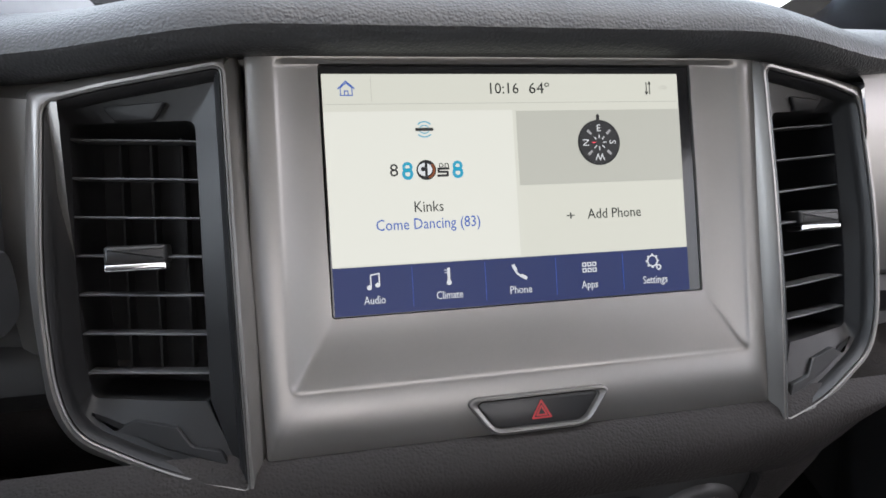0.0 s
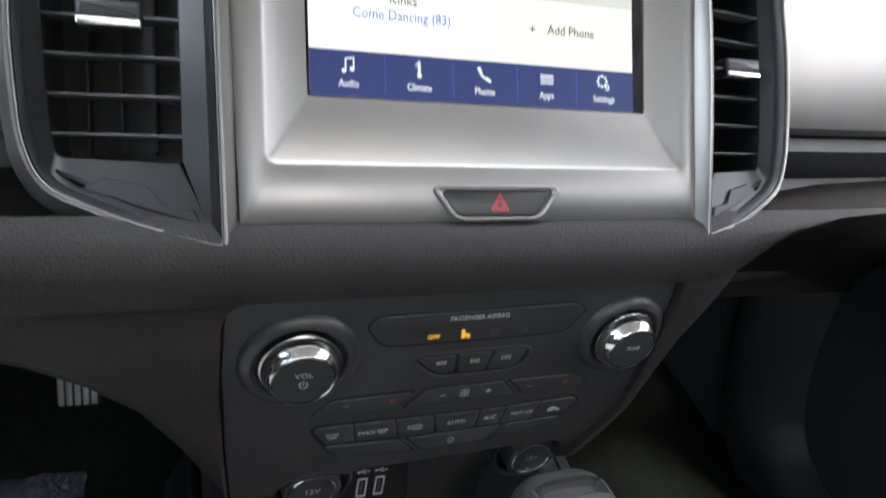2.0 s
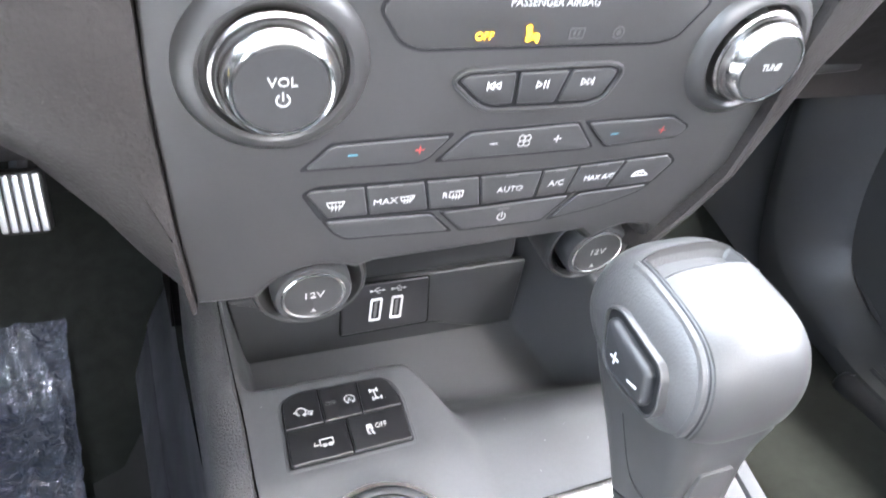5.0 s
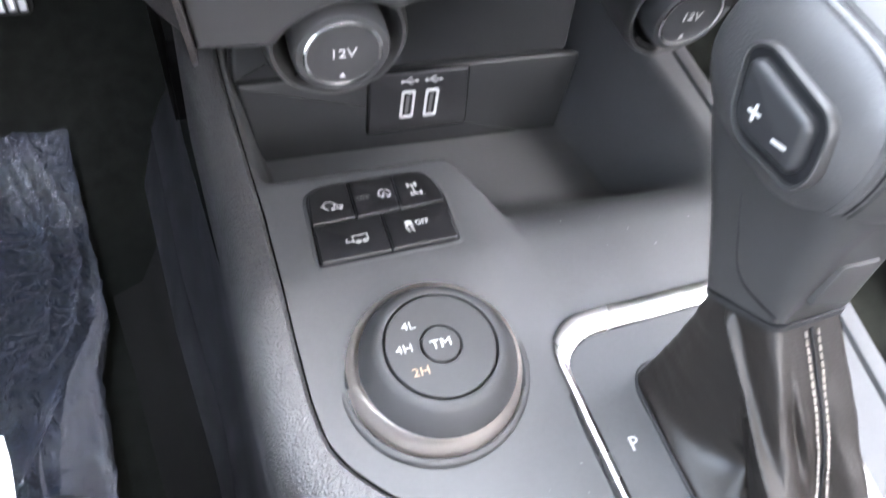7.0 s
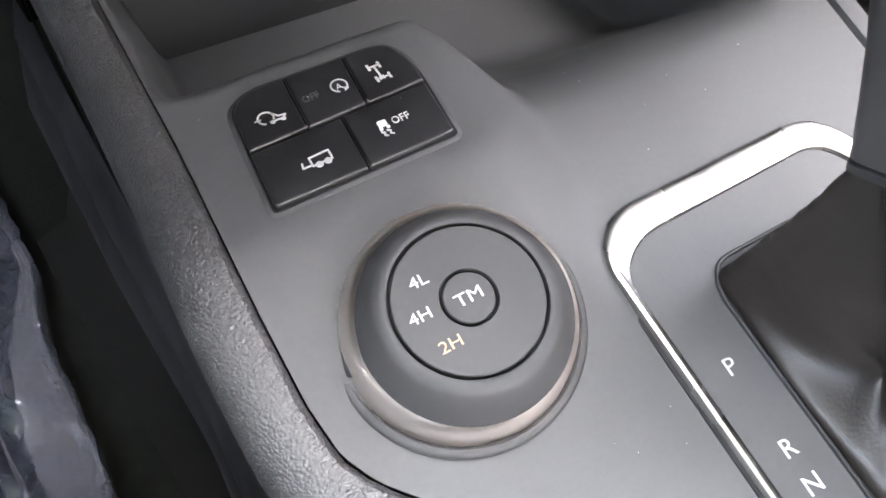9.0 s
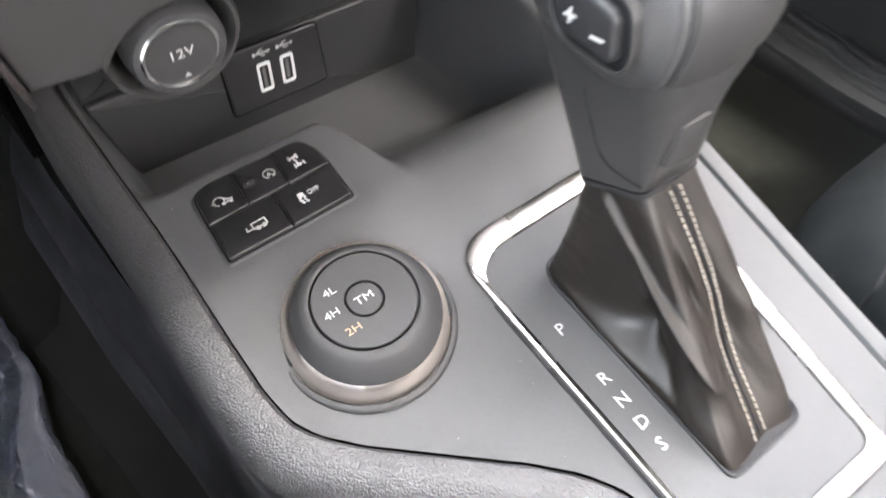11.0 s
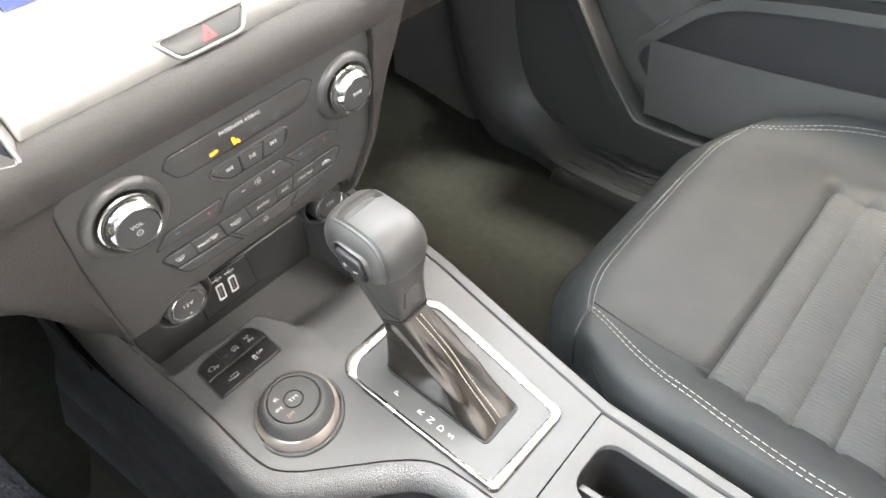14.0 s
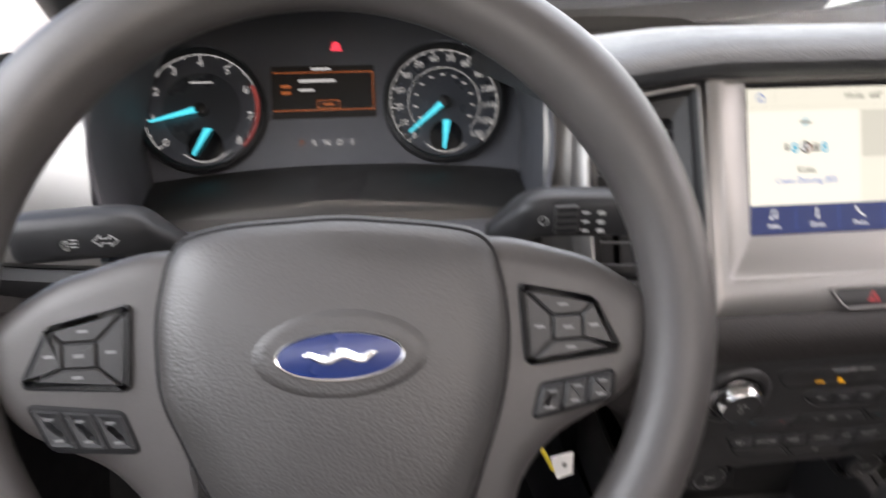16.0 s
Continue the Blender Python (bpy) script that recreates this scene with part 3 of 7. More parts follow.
def pad_ring(x):
    z, y = pad_lip(x)
    prof = [(0.055, -0.006), (0.010, -0.004), (0.002, -0.001), (-0.003, 0.004), (-0.0045, 0.010), (-0.001, 0.016), (0.009, 0.0205), (0.026, 0.0235), (0.06, 0.0245), (0.12, 0.021), (0.3, 0.000), (0.62, -0.055)]
    bulge = 0.003 * math.exp(-(x / 0.16) ** 4)
    return [Vector((x, y + a, z + b + (bulge if b > 0.02 else 0))) for a, b in prof]


xs = [-0.76 + 1.52 * k / 76 for k in range(77)]
part("upper_pad", loft([pad_ring(x) for x in xs], closed=False), M_PADTOP, dash, "dark grained upper dash pad")
# silver bands either side of the vents
for sx in (-1, 1):
    rings = []
    for k in range(24):
        x = 0.205 + 0.575 * k / 23 if sx > 0 else -0.562 - 0.205 * k / 23
        back = 0.028 + 0.05 * (k / 23) ** 1.2
        rings.append([Vector((x, back + a, z)) for a, z in ((0.03, 0.905), (0.018, 0.896), (0.008, 0.870), (0.0, 0.835), (-0.006, 0.803), (-0.006, 0.792), (0.000, 0.786), (0.03, 0.783))])
    part("silver_trim", loft(rings, closed=False), M_SILVER, dash, "satin silver trim band")
    rings = []
    for k in range(24):
        x = 0.200 + 0.575 * k / 23 if sx > 0 else -0.562 - 0.205 * k / 23
        back = 0.028 + 0.05 * (k / 23) ** 1.2
        rings.append([Vector((x, back + a, z)) for a, z in ((0.04, 0.786), (0.004, 0.783), (-0.001, 0.775), (0.004, 0.760), (0.016, 0.750), (0.012, 0.742), (0.02, 0.735), (0.05, 0.730))])
    part("under_trim", loft(rings, closed=False), M_PLASTIC, dash)

rings = []
for k in range(6):
    x = -0.200 - 0.036 * k / 5
    rings.append([Vector((x, 0.034 + 0.004 * k + a, z)) for a, z in ((0.03, 0.8975), (0.010, 0.889), (0.0, 0.845), (-0.006, 0.800), (-0.004, 0.770), (0.02, 0.752))])
part("silver_trim", loft(rings, closed=False), M_SILVER, dash, "satin silver trim band")
rings = []
for k in range(12):
    x = -0.200 - 0.375 * k / 11
    rings.append([Vector((x, 0.036 + a, z)) for a, z in ((0.05, 0.800), (0.03, 0.780), (0.014, 0.772), (0.004, 0.764), (0.000, 0.754), (0.006, 0.742), (0.03, 0.735))])
part("under_trim", loft(rings, closed=False), M_PLASTIC, dash)

# ---- centre bezel ----
o_poly = rp([(-0.1225, zs(0.7475)), (0.1225, zs(0.7475)), (0.1275, zs(0.83)), (0.1265, zs(0.912)), (-0.1225, zs(0.912)), (-0.1245, zs(0.83))], [0.002, 0.002, 0.02, 0.002, 0.002, 0.02], 5)
i_poly = rp([(-0.110, 0.0), (0.1125, 0.0), (0.1145, zs(0.83)), (0.1150, zs(0.9065)), (-0.1095, zs(0.9065)), (-0.110, zs(0.83))], [0.004, 0.004, 0.02, 0.003, 0.003, 0.02], 5)
s_poly = rp([(-0.0915, 0.0), (0.0915, 0.0), (0.0918, 0.05), (0.0915, 0.1125), (-0.0915, 0.1125), (-0.0918, 0.05)], [0.0015] * 6, 5)
fr_ = [[SIL.at(u, v, -0.03) for u, v in o_poly], [SIL.at(u, v, -0.001) for u, v in o_poly], [SIL.at(u, v, 0.0) for u, v in inset(o_poly, 0.0012)],
       [SIL.at(u, v, 0.0005) for u, v in inset(i_poly, -0.0025)], [SIL.at(u, v, -0.0003) for u, v in inset(i_poly, -0.0008)], [SIL.at(u, v, -0.0016) for u, v in inset(i_poly, 0.0006)],
       [SCR.at(u, v, 0.0012) for u, v in inset(s_poly, -0.0004)], [SCR.at(u, v, -0.003) for u, v in s_poly]]
part("center_bezel", loft(fr_, cap0=False, cap1=False), M_SILVER, dash, "satin silver bezel framing the touch display")

# ---- side shells of the console tunnel, passenger door ----
door = thing("passenger_door", (0.76, -0.2, 0.2), "dark grey moulded passenger door panel with map pocket", "car door")
bm = grid(26, 22, lambda i, j: (0.775 - 0.020 * math.sin(math.pi * min(1, j / 14)) + 0.01 * (j / 21), 0.40 - 1.0 * i / 25, 0.13 + 0.77 * j / 21))
grid(2, 2, lambda i, j: (0.82, 0.42 - 1.04 * i, 0.11 + 0.81 * j), bm=bm)
part("door_card", bm, M_DOOR, door)
low_ = catmull([(0, 0.250, 0.600), (0, 0.177, 0.4573), (0, 0.1486, 0.4062), (0, 0.1192, 0.3535), (0, 0.0893, 0.3042), (0, 0.0664, 0.2786), (0, 0.035, 0.2666), (0, -0.0235, 0.2588), (0, -0.0704, 0.2500), (0, -0.30, 0.246), (0, -0.56, 0.246)], 5)
upp_ = catmull([(0, 0.215, 0.600), (0, 0.1471, 0.4618), (0, 0.1244, 0.4202), (0, 0.0954, 0.369), (0, 0.0664, 0.326), (0, 0.0435, 0.2961), (0, 0.018, 0.2859), (0, -0.029, 0.2819), (0, -0.0732, 0.2809), (0, -0.30, 0.279), (0, -0.56, 0.279)], 5)
band = [[Vector((x, p[1] + (q[1] - p[1]) * f, p[2] + (q[2] - p[2]) * f)) for p, q in zip(low_, upp_)] for f, x in ((0.0, 0.775), (0.0, 0.722), (0.03, 0.715), (0.12, 0.711), (0.5, 0.709), (0.85, 0.710), (1.0, 0.716), (1.0, 0.75))]
part("door_edge", loft(band, closed=False), M_KEY, door, "flat grey lower edge of the door panel")
part("edge_bead", tube([Vector((0.709, q[1], q[2])) for q in upp_], 0.0042, 8), M_DIALTOP, door, "pale rounded bead along the panel edge")
pk = rp([(-0.03, 0.31), (-0.55, 0.30), (-0.55, 0.52), (-0.18, 0.51), (-0.06, 0.50), (0.062, 0.40)], [0.03, 0.03, 0.05, 0.05, 0.05, 0.03], 6)
DOORP = Plane((0.728, 0, 0), (0, 1, 0), (0, 0, 1))
part("pocket_lining", prism(DOORP, pk, -0.004, 0.03, 0.0), M_PLASTIC, door)
part("pocket_rim", hoop(DOORP, inset(pk, -0.016), pk, -0.010, 0.03, 0.004), M_DOOR, door)
bm = grid(10, 10, lambda i, j: (0.716 - 0.018 * math.sin(math.pi * i / 9) , 0.03 - 0.52 * i / 9, 0.305 + 0.13 * j / 9))
part("pocket_wall", bm, M_DOOR, door)
part("armrest", box_bm(0.66, -0.60, 0.60, 0.78, -0.02, 0.66, 0.02), M_PLASTIC, door)
kp = grid(10, 16, lambda i, j: (0.775 - 0.10 * (i / 9) ** 2 + 0.03 * math.sin(j / 15 * 3.0), 0.24 + 0.36 * i / 9, 0.15 + 0.6 * j / 15))
solid("kick_panel", kp, M_DOOR, (0.76, 0.35, 0.15), "dark grey plastic kick panel ahead of the door", "trim panel", kind="structure")
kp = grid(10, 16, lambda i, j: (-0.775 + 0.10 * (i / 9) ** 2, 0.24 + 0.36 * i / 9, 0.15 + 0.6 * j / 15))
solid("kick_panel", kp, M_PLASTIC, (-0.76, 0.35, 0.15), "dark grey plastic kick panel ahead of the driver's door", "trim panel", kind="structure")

# ---- centre console ----
con = thing("center_console", (0, -0.1, 0.13), "dark satin plastic centre console with grained edges", "center console")


def cl(y):
    return interp(-y, (-0.13, -0.02, 0.045, 0.070, 0.085, 0.095, 0.108, 0.15, 0.165, 0.178, 0.190, 0.215, 0.245, 0.7), (-0.119, -0.1140, -0.1130, -0.1120, -0.1095, -0.1040, -0.092, -0.0445, -0.030, -0.0215, -0.0175, -0.0145, -0.0135, -0.0135))


def cr(y):
    return interp(-y, (-0.13, 0.0, 0.05, 0.144, 0.255, 0.40, 0.7), (0.150, 0.140, 0.1345, 0.1187, 0.1010, 0.103, 0.105))


def ct(x, y):
    """Height of the console top before the tray is sunk: a tilted plane that curves up to the switches."""
    z = 0.460 + 0.14 * (y + 0.063)
    up = min(z + 0.0128 * smoothstep(-0.112, -0.018, y), 0.4783)
    return z + max(0.0, up - z) * (1 - smoothstep(-0.032, 0.003, x))


def cz(x, y):
    """The console top with its tray ahead of the lever."""
    z = ct(x, y)
    floor_ = 0.4059 + 0.127 * (0.1035 - x) + 0.06 * max(0.0, 0.130 - y)
    r = smoothstep(-0.025, 0.003, x)
    y0, w = 0.0375 - 0.056 * r, 0.024 + 0.056 * r
    k = smoothstep(y0, y0 + w, y) * smoothstep(-0.1165, -0.1035, x) * (1 - smoothstep(0.100, 0.134, x))
    z = z + (min(z, floor_) - z) * k
    return z


ys = [0.30, 0.2, 0.15, 0.124, 0.1234] + [0.1230 - 0.3782 * k / 119 for k in range(120)]
bm = loft([[Vector((cl(y) + (cr(y) - cl(y)) * k / 150, y, cz(cl(y) + (cr(y) - cl(y)) * k / 150, y))) for k in range(151)] for y in ys], closed=False)
part("top_plate", bm, M_CONSOLE, con)


def skirt(side):
    rings = []
    yy = [0.30 - 0.95 * k / 150 for k in range(151)]
    f = cl if side < 0 else cr
    pts = [Vector((f(y), y)) for y in yy]
    nor = []
    for k in range(len(pts)):
        d = (pts[min(k + 1, len(pts) - 1)] - pts[max(k - 1, 0)]).normalized()
        nor.append(Vector((d.y, -d.x)) * (-1 if side > 0 else 1))
    sm = [sum((nor[max(0, min(len(nor) - 1, k + q))] for q in range(-7, 8)), Vector((0, 0))).normalized() for k in range(len(nor))]
    prof = [(0.0005, -0.004), (0.0007, -0.0008), (0.0025, 0.0016), (0.007, 0.0022), (0.012, 0.0008), (0.0165, -0.003), (0.0195, -0.009), (0.0215, -0.018), (0.0235, -0.045)] if side < 0 else \
        [(0.0005, -0.004), (0.0007, -0.0008), (0.002, 0.0014), (0.006, 0.0022), (0.010, 0.0016), (0.0125, -0.002), (0.0138, -0.008), (0.015, -0.03), (0.016, -0.06), (0.022, -0.14)]
    for o, h in prof:
        rings.append([Vector((p.x + n.x * o, p.y + n.y * o, ct(p.x, p.y) + h)) for p, n in zip(pts, sm)])
    if side > 0:
        rings.append([Vector((p.x + n.x * 0.05, p.y + n.y * 0.05, 0.12)) for p, n in zip(pts, sm)])
    return loft(rings, closed=False)


def side_panel(levels):
    """A band of the console's flank towards the driver, following the edge of its top."""
    yy = [0.30 - 0.95 * k / 150 for k in range(151)]
    pts = [Vector((cl(y), y)) for y in yy]
    nor = []
    for k in range(len(pts)):
        d = (pts[min(k + 9, len(pts) - 1)] - pts[max(k - 9, 0)]).normalized()
        nor.append(Vector((d.y, -d.x)))
    return loft([[Vector((p.x + n.x * o * (1 + 1.6 * max(0.0, p.y)), p.y + n.y * o, z + 0.05 * min(0.0, p.y + 0.05))) for p, n in zip(pts, nor)] for o, z in levels], closed=False)


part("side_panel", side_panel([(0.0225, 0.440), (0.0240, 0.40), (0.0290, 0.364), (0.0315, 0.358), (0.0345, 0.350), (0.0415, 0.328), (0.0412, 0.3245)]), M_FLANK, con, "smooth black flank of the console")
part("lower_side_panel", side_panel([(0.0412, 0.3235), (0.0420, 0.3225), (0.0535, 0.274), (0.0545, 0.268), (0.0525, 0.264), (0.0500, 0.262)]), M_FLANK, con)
part("tunnel_carpet", side_panel([(0.0505, 0.268), (0.056, 0.20), (0.075, 0.145), (0.11, 0.12)]), M_FELT, con)
part("driver_side_edge", skirt(-1), M_EDGE, con, "dark grained rolled edge of the console")
part("passenger_side_edge", skirt(1), M_CONSOLE, con)
# tray back wall with ledge, coloured in shade, and the dark recess under the climate panel
TRAY = Plane((0, 0.1249, 0.446), (0.9849, 0.1217, -0.1250), (0.1113, 0.1139, 0.9874))
wall_poly = rp([(-0.1030, -0.036), (0.1075, -0.036), (0.1119, 0.0290), (-0.1175, 0.0230)], [0.002, 0.002, 0.004, 0.003], 4)
part("tray_wall", prism(TRAY, wall_poly, -0.006, 0.0, 0.0022), M_TRAYSHADE, con)
BACK = Plane(TRAY.at(0, 0, -0.0055), TRAY.u, TRAY.v)
back_poly = rp([(-0.118, 0.0205), (0.1035, 0.0275), (0.1015, 0.060), (0.095, 0.140), (-0.118, 0.140)], [0.003, 0.006, 0.01, 0.004, 0.004], 4)
part("recess_panel", prism(BACK, back_poly, -0.010, 0.0, 0.003), M_TRAYSHADE, con, "smooth panel at the back of the recess, coloured dark for its shade")
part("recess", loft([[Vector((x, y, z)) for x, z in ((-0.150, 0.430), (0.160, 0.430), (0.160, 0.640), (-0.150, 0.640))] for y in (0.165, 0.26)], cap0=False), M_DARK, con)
# rear part with the cup holder
rear_o = rp([(-0.0125, yc(-0.2562)), (-0.0125, yc(-0.62)), (0.1035, yc(-0.62)), (0.1005, yc(-0.2562))], 0.002, 5)
rear_i = rp([(0.030, yc(-0.270)), (0.030, yc(-0.372)), (0.088, yc(-0.372)), (0.084, yc(-0.270))], 0.018, 5)
part("rear_plate", hoop(CON, rear_o, rear_i, -0.02, 0.0, 0.0012), M_CONSOLE, con)
part("cup_well", loft([[CON.at(u, v, -0.002) for u, v in inset(rear_i, -0.0005)], [CON.at(u, v, -0.075) for u, v in inset(rear_i, 0.006)]], cap0=False), M_DARK, con)
part("cup_tab", prism(Plane(CON.at(0.036, yc(-0.285), -0.006), (0, 1, 0), (0, 0, 1)), rp(rect(-0.010, -0.02, 0.010, 0.004), 0.004), 0, 0.006, 0.002), M_PANEL, con)
# ---- air vents ----
def vent(side):
    sx = -1 if side == "l" else 1
    k = 1.0 if sx < 0 else 0.975
    X = (lambda x: x) if sx < 0 else (lambda x: -x * k + (0.0015))
    ob = thing("air_vent", SIL.at(X(-0.165), zs(0.82)), "satin silver framed black dashboard air vent", "air vent", "dashboard air vents")

    def P(pts):
        q = [(X(x), zs(z)) for x, z in pts]
        return q if sx < 0 else q[::-1]

    def rr(r):
        return r if sx < 0 else r[::-1]

    def bow(poly, w):
        """The face bulges towards the cabin in the middle and falls back to the outer side."""
        return [SIL.at(u, v, w - 0.020 * smoothstep(0.13, 0.215, abs(u)) + 0.0035 * (1 - ((v - zs(0.82)) / 0.095) ** 2)) for u, v in poly]

    outer = rp(P([(-0.1222, 0.7345), (-0.1238, 0.82), (-0.1255, 0.911), (-0.19, 0.9060), (-0.2165, 0.9020), (-0.2185, 0.824), (-0.2130, 0.773), (-0.2030, 0.7565), (-0.165, 0.7420)]), rr([0.006, 0.03, 0.004, 0.02, 0.006, 0.03, 0.015, 0.01, 0.02]), 5)
    inner = rp(P([(-0.1298, 0.7393), (-0.1310, 0.82), (-0.1318, 0.9033), (-0.188, 0.8975), (-0.2068, 0.8940), (-0.2098, 0.824), (-0.2065, 0.781), (-0.1995, 0.7635), (-0.165, 0.7485)]), rr([0.003, 0.03, 0.004, 0.02, 0.006, 0.03, 0.015, 0.01, 0.02]), 5)
    rings = [bow(outer, -0.022), bow(outer, -0.006), bow(inset(outer, 0.0008), -0.0036), bow(inset(outer, 0.0024), -0.0008), bow(inset(outer, 0.0048), 0.0026), bow(inset(inner, -0.0018), 0.0048), bow(inset(inner, -0.0006), 0.0046), bow(inner, 0.003), bow(inner, -0.004)]
    part("silver_frame", loft(rings, cap0=False, cap1=False), M_SILVER, ob, "satin silver vent surround")
    lip = [bow(inset(inner, -0.0004), 0.0044), bow(inset(inner, 0.0000), 0.0050), bow(inset(inner, 0.0006), 0.0044)]
    part("bright_edge", loft(lip, cap0=False, cap1=False), M_LIP, ob, "thin bright inner edge")
    def on_funnel(poly, lift):
        """Points laid on the sloping lower or upper wall of the funnel."""
        out = []
        for u, v in poly:
            z, x = 0.774 + 0.9253 * v, abs(u)
            if v < zs(0.82):
                z0, z1 = interp(x, (0.127, 0.162, 0.196, 0.204), (0.7393, 0.7485, 0.7635, 0.776)), 0.7738
            else:
                z0, z1 = interp(x, (0.130, 0.186, 0.204), (0.9033, 0.8975, 0.894)), 0.8862
            f = min(1.0, max(0.0, (z - z0) / (z1 - z0)))
            out += bow([(u, v)], -0.0036 - 0.0058 * f + lift)
        return out

    # the black funnel narrows to a rectangular throat
    throat = rp(P([(-0.1449, 0.7725), (-0.1450, 0.82), (-0.1451, 0.8850), (-0.180, 0.8868), (-0.2000, 0.8880), (-0.2003, 0.824), (-0.1985, 0.790), (-0.1960, 0.7760), (-0.168, 0.7740)]), rr([0.003, 0.03, 0.004, 0.02, 0.004, 0.03, 0.010, 0.004, 0.02]), 5)
    rings = [bow(inset(inner, 0.0004), 0.0030), bow(inset(inner, 0.0012), 0.0034), bow(inset(inner, 0.0026), 0.0014), bow(inset(inner, 0.0038), -0.0014), bow(inset(inner, 0.0041), -0.0038), bow(throat, -0.0095), bow(inset(throat, 0.0003), -0.0110), bow(inset(throat, 0.0004), -0.022), bow(inset(throat, 0.0004), -0.060)]
    part("funnel", loft(rings, cap0=False), M_VENT, ob)
    a = rp(P([(-0.1960, 0.7715), (-0.1850, 0.7640), (-0.1770, 0.7675), (-0.1590, 0.7640), (-0.1532, 0.7565), (-0.1409, 0.7540), (-0.1380, 0.7480), (-0.1650, 0.7560), (-0.1930, 0.7680)]), 0.0012, 3)
    part("insert_plate", loft([on_funnel(a, -0.006), on_funnel(a, 0.0018), on_funnel(inset(a, 0.0006), 0.0025)]), M_VENT, ob)
    a = rp(P([(-0.1840, 0.8925), (-0.1797, 0.8868), (-0.1622, 0.8860), (-0.1566, 0.8925)]), 0.0012, 3)
    part("insert_plate", loft([on_funnel(a, -0.006), on_funnel(a, 0.0018), on_funnel(inset(a, 0.0006), 0.0025)]), M_VENT, ob)
    for row in range(7):
        n = 7
        rings = []
        for q in range(n):
            f = q / (n - 1)
            u = X(-0.1447 - 0.0553 * f)
            v = zs(0.8766 - 0.0155 * row + (0.0049 - 0.0004 * row) * f)
            off = -0.020 * smoothstep(0.13, 0.215, abs(u))
            rings.append([SIL.at(u, v + dv, -0.008 + off + dw) for dv, dw in ((0.0, 0.0), (0.0004, -0.0002), (0.0006, -0.0008), (0.0012, -0.011), (0.0000, -0.011), (-0.0005, -0.0008), (-0.0004, -0.0002))])
        part("slat", loft(rings), M_SLAT, ob)
    # vanes coloured near black for the shade deep in the throat
    for q in range(3):
        u = X(-0.1575 - 0.0150 * q)
        off = -0.020 * smoothstep(0.13, 0.215, abs(u))
        bm = loft([[SIL.at(u - 0.0006, v, w + off), SIL.at(u + 0.0006, v, w + off), SIL.at(u + 0.0006, v, w - 0.016 + off), SIL.at(u - 0.0006, v, w - 0.016 + off)] for v, w in ((zs(0.782), -0.044), (zs(0.888), -0.044))])
        part("guide_vane", bm, M_DARK, ob)
    uc = X(-0.1725)
    off = -0.020 * smoothstep(0.13, 0.215, abs(uc))
    g = rp(rect(uc - 0.0128, zs(0.8290), uc + 0.0128, zs(0.8365)), 0.0015, 3)
    part("slider_grip", prism(Plane(SIL.at(0, 0, off), SIL.u, SIL.v), g, -0.012, -0.0010, 0.0022), M_VENT, ob)
    c = rp(rect(uc - 0.0126, zs(0.8262), uc + 0.0126, zs(0.8292)), 0.0008, 3)
    part("chrome_bar", prism(Plane(SIL.at(0, 0, off), SIL.u, SIL.v), c, -0.012, -0.0004, 0.0010), M_CHROME, ob, "bright chrome slider bar")
    return ob


vent("l")
vent("r")

# ---- touch display ----
scr = thing("touch_display", SCR.at(0, 0, -0.004), "lit touch display with ivory home screen and navy bar", "display")
part("glass_margin", prism(SCR, rp(rect(-0.0912, 0.0002, 0.0912, 0.1122), 0.001), -0.006, 0.0, 0.0), M_GLOSS, scr, "glossy black display margin")
A0, A1, B0, B1 = -0.0905, 0.0850, 0.0004, 0.1085
part("backlit_screen", prism(SCR, rect(A0, B0, A1, B1), 0.0, 0.00025), M_SCR, scr)
part("navy_bar", prism(SCR, rect(A0, B0, A1, 0.0219), 0.00025, 0.0004), M_BAR, scr, "navy menu bar")
part("radio_tile", prism(SCR, rect(A0, 0.0225, -0.0025, 0.0915), 0.00025, 0.0004), M_SCR3, scr)
part("compass_tile", prism(SCR, rect(-0.0008, 0.0557, A1, 0.0910), 0.00025, 0.0004), M_SCR2, scr)
W = 0.0005


def sl(txt, u, v, size, width, material, turn=0.0, w=W):
    letters(SCR, txt, u, v, size, material, scr, w, turn=turn, width=width)


mark(SCR, stroke([(A0, 0.0948), (A1, 0.0948)], 0.0003) + stroke([(-0.0687, 0.0962), (-0.0687, 0.1077)], 0.0003), W, M_SCR2, scr, "divider")
hx, hy = -0.0798, 0.1018
mark(SCR, stroke([(hx - 0.0026, hy - 0.0030), (hx - 0.0026, hy + 0.0004), (hx, hy + 0.0026), (hx + 0.0026, hy + 0.0004), (hx + 0.0026, hy - 0.0030), (hx - 0.0026, hy - 0.0030)], 0.0004) + stroke([(hx - 0.0036, hy), (hx, hy + 0.0034), (hx + 0.0036, hy)], 0.0005) + stroke([(hx - 0.0008, hy - 0.0029), (hx - 0.0008, hy - 0.0010), (hx + 0.0008, hy - 0.0010), (hx + 0.0008, hy - 0.0029)], 0.0004), W, M_TXTB, scr, "home_icon")
sl("10:16", -0.0064, 0.1014, 0.0074, 0.0140, M_TXT)
sl("64º", 0.0115, 0.1014, 0.0074, 0.0104, M_TXT)
mark(SCR, stroke([(0.0677, 0.0985), (0.0677, 0.1042)], 0.0004) + stroke([(0.0670, 0.0996), (0.0677, 0.0984), (0.0684, 0.0996)], 0.0004) + stroke([(0.0694, 0.0985), (0.0694, 0.1044)], 0.0004) + stroke([(0.0688, 0.1034), (0.0694, 0.1046), (0.0700, 0.1034)], 0.0004), W, M_TXT, scr, "data_arrows")
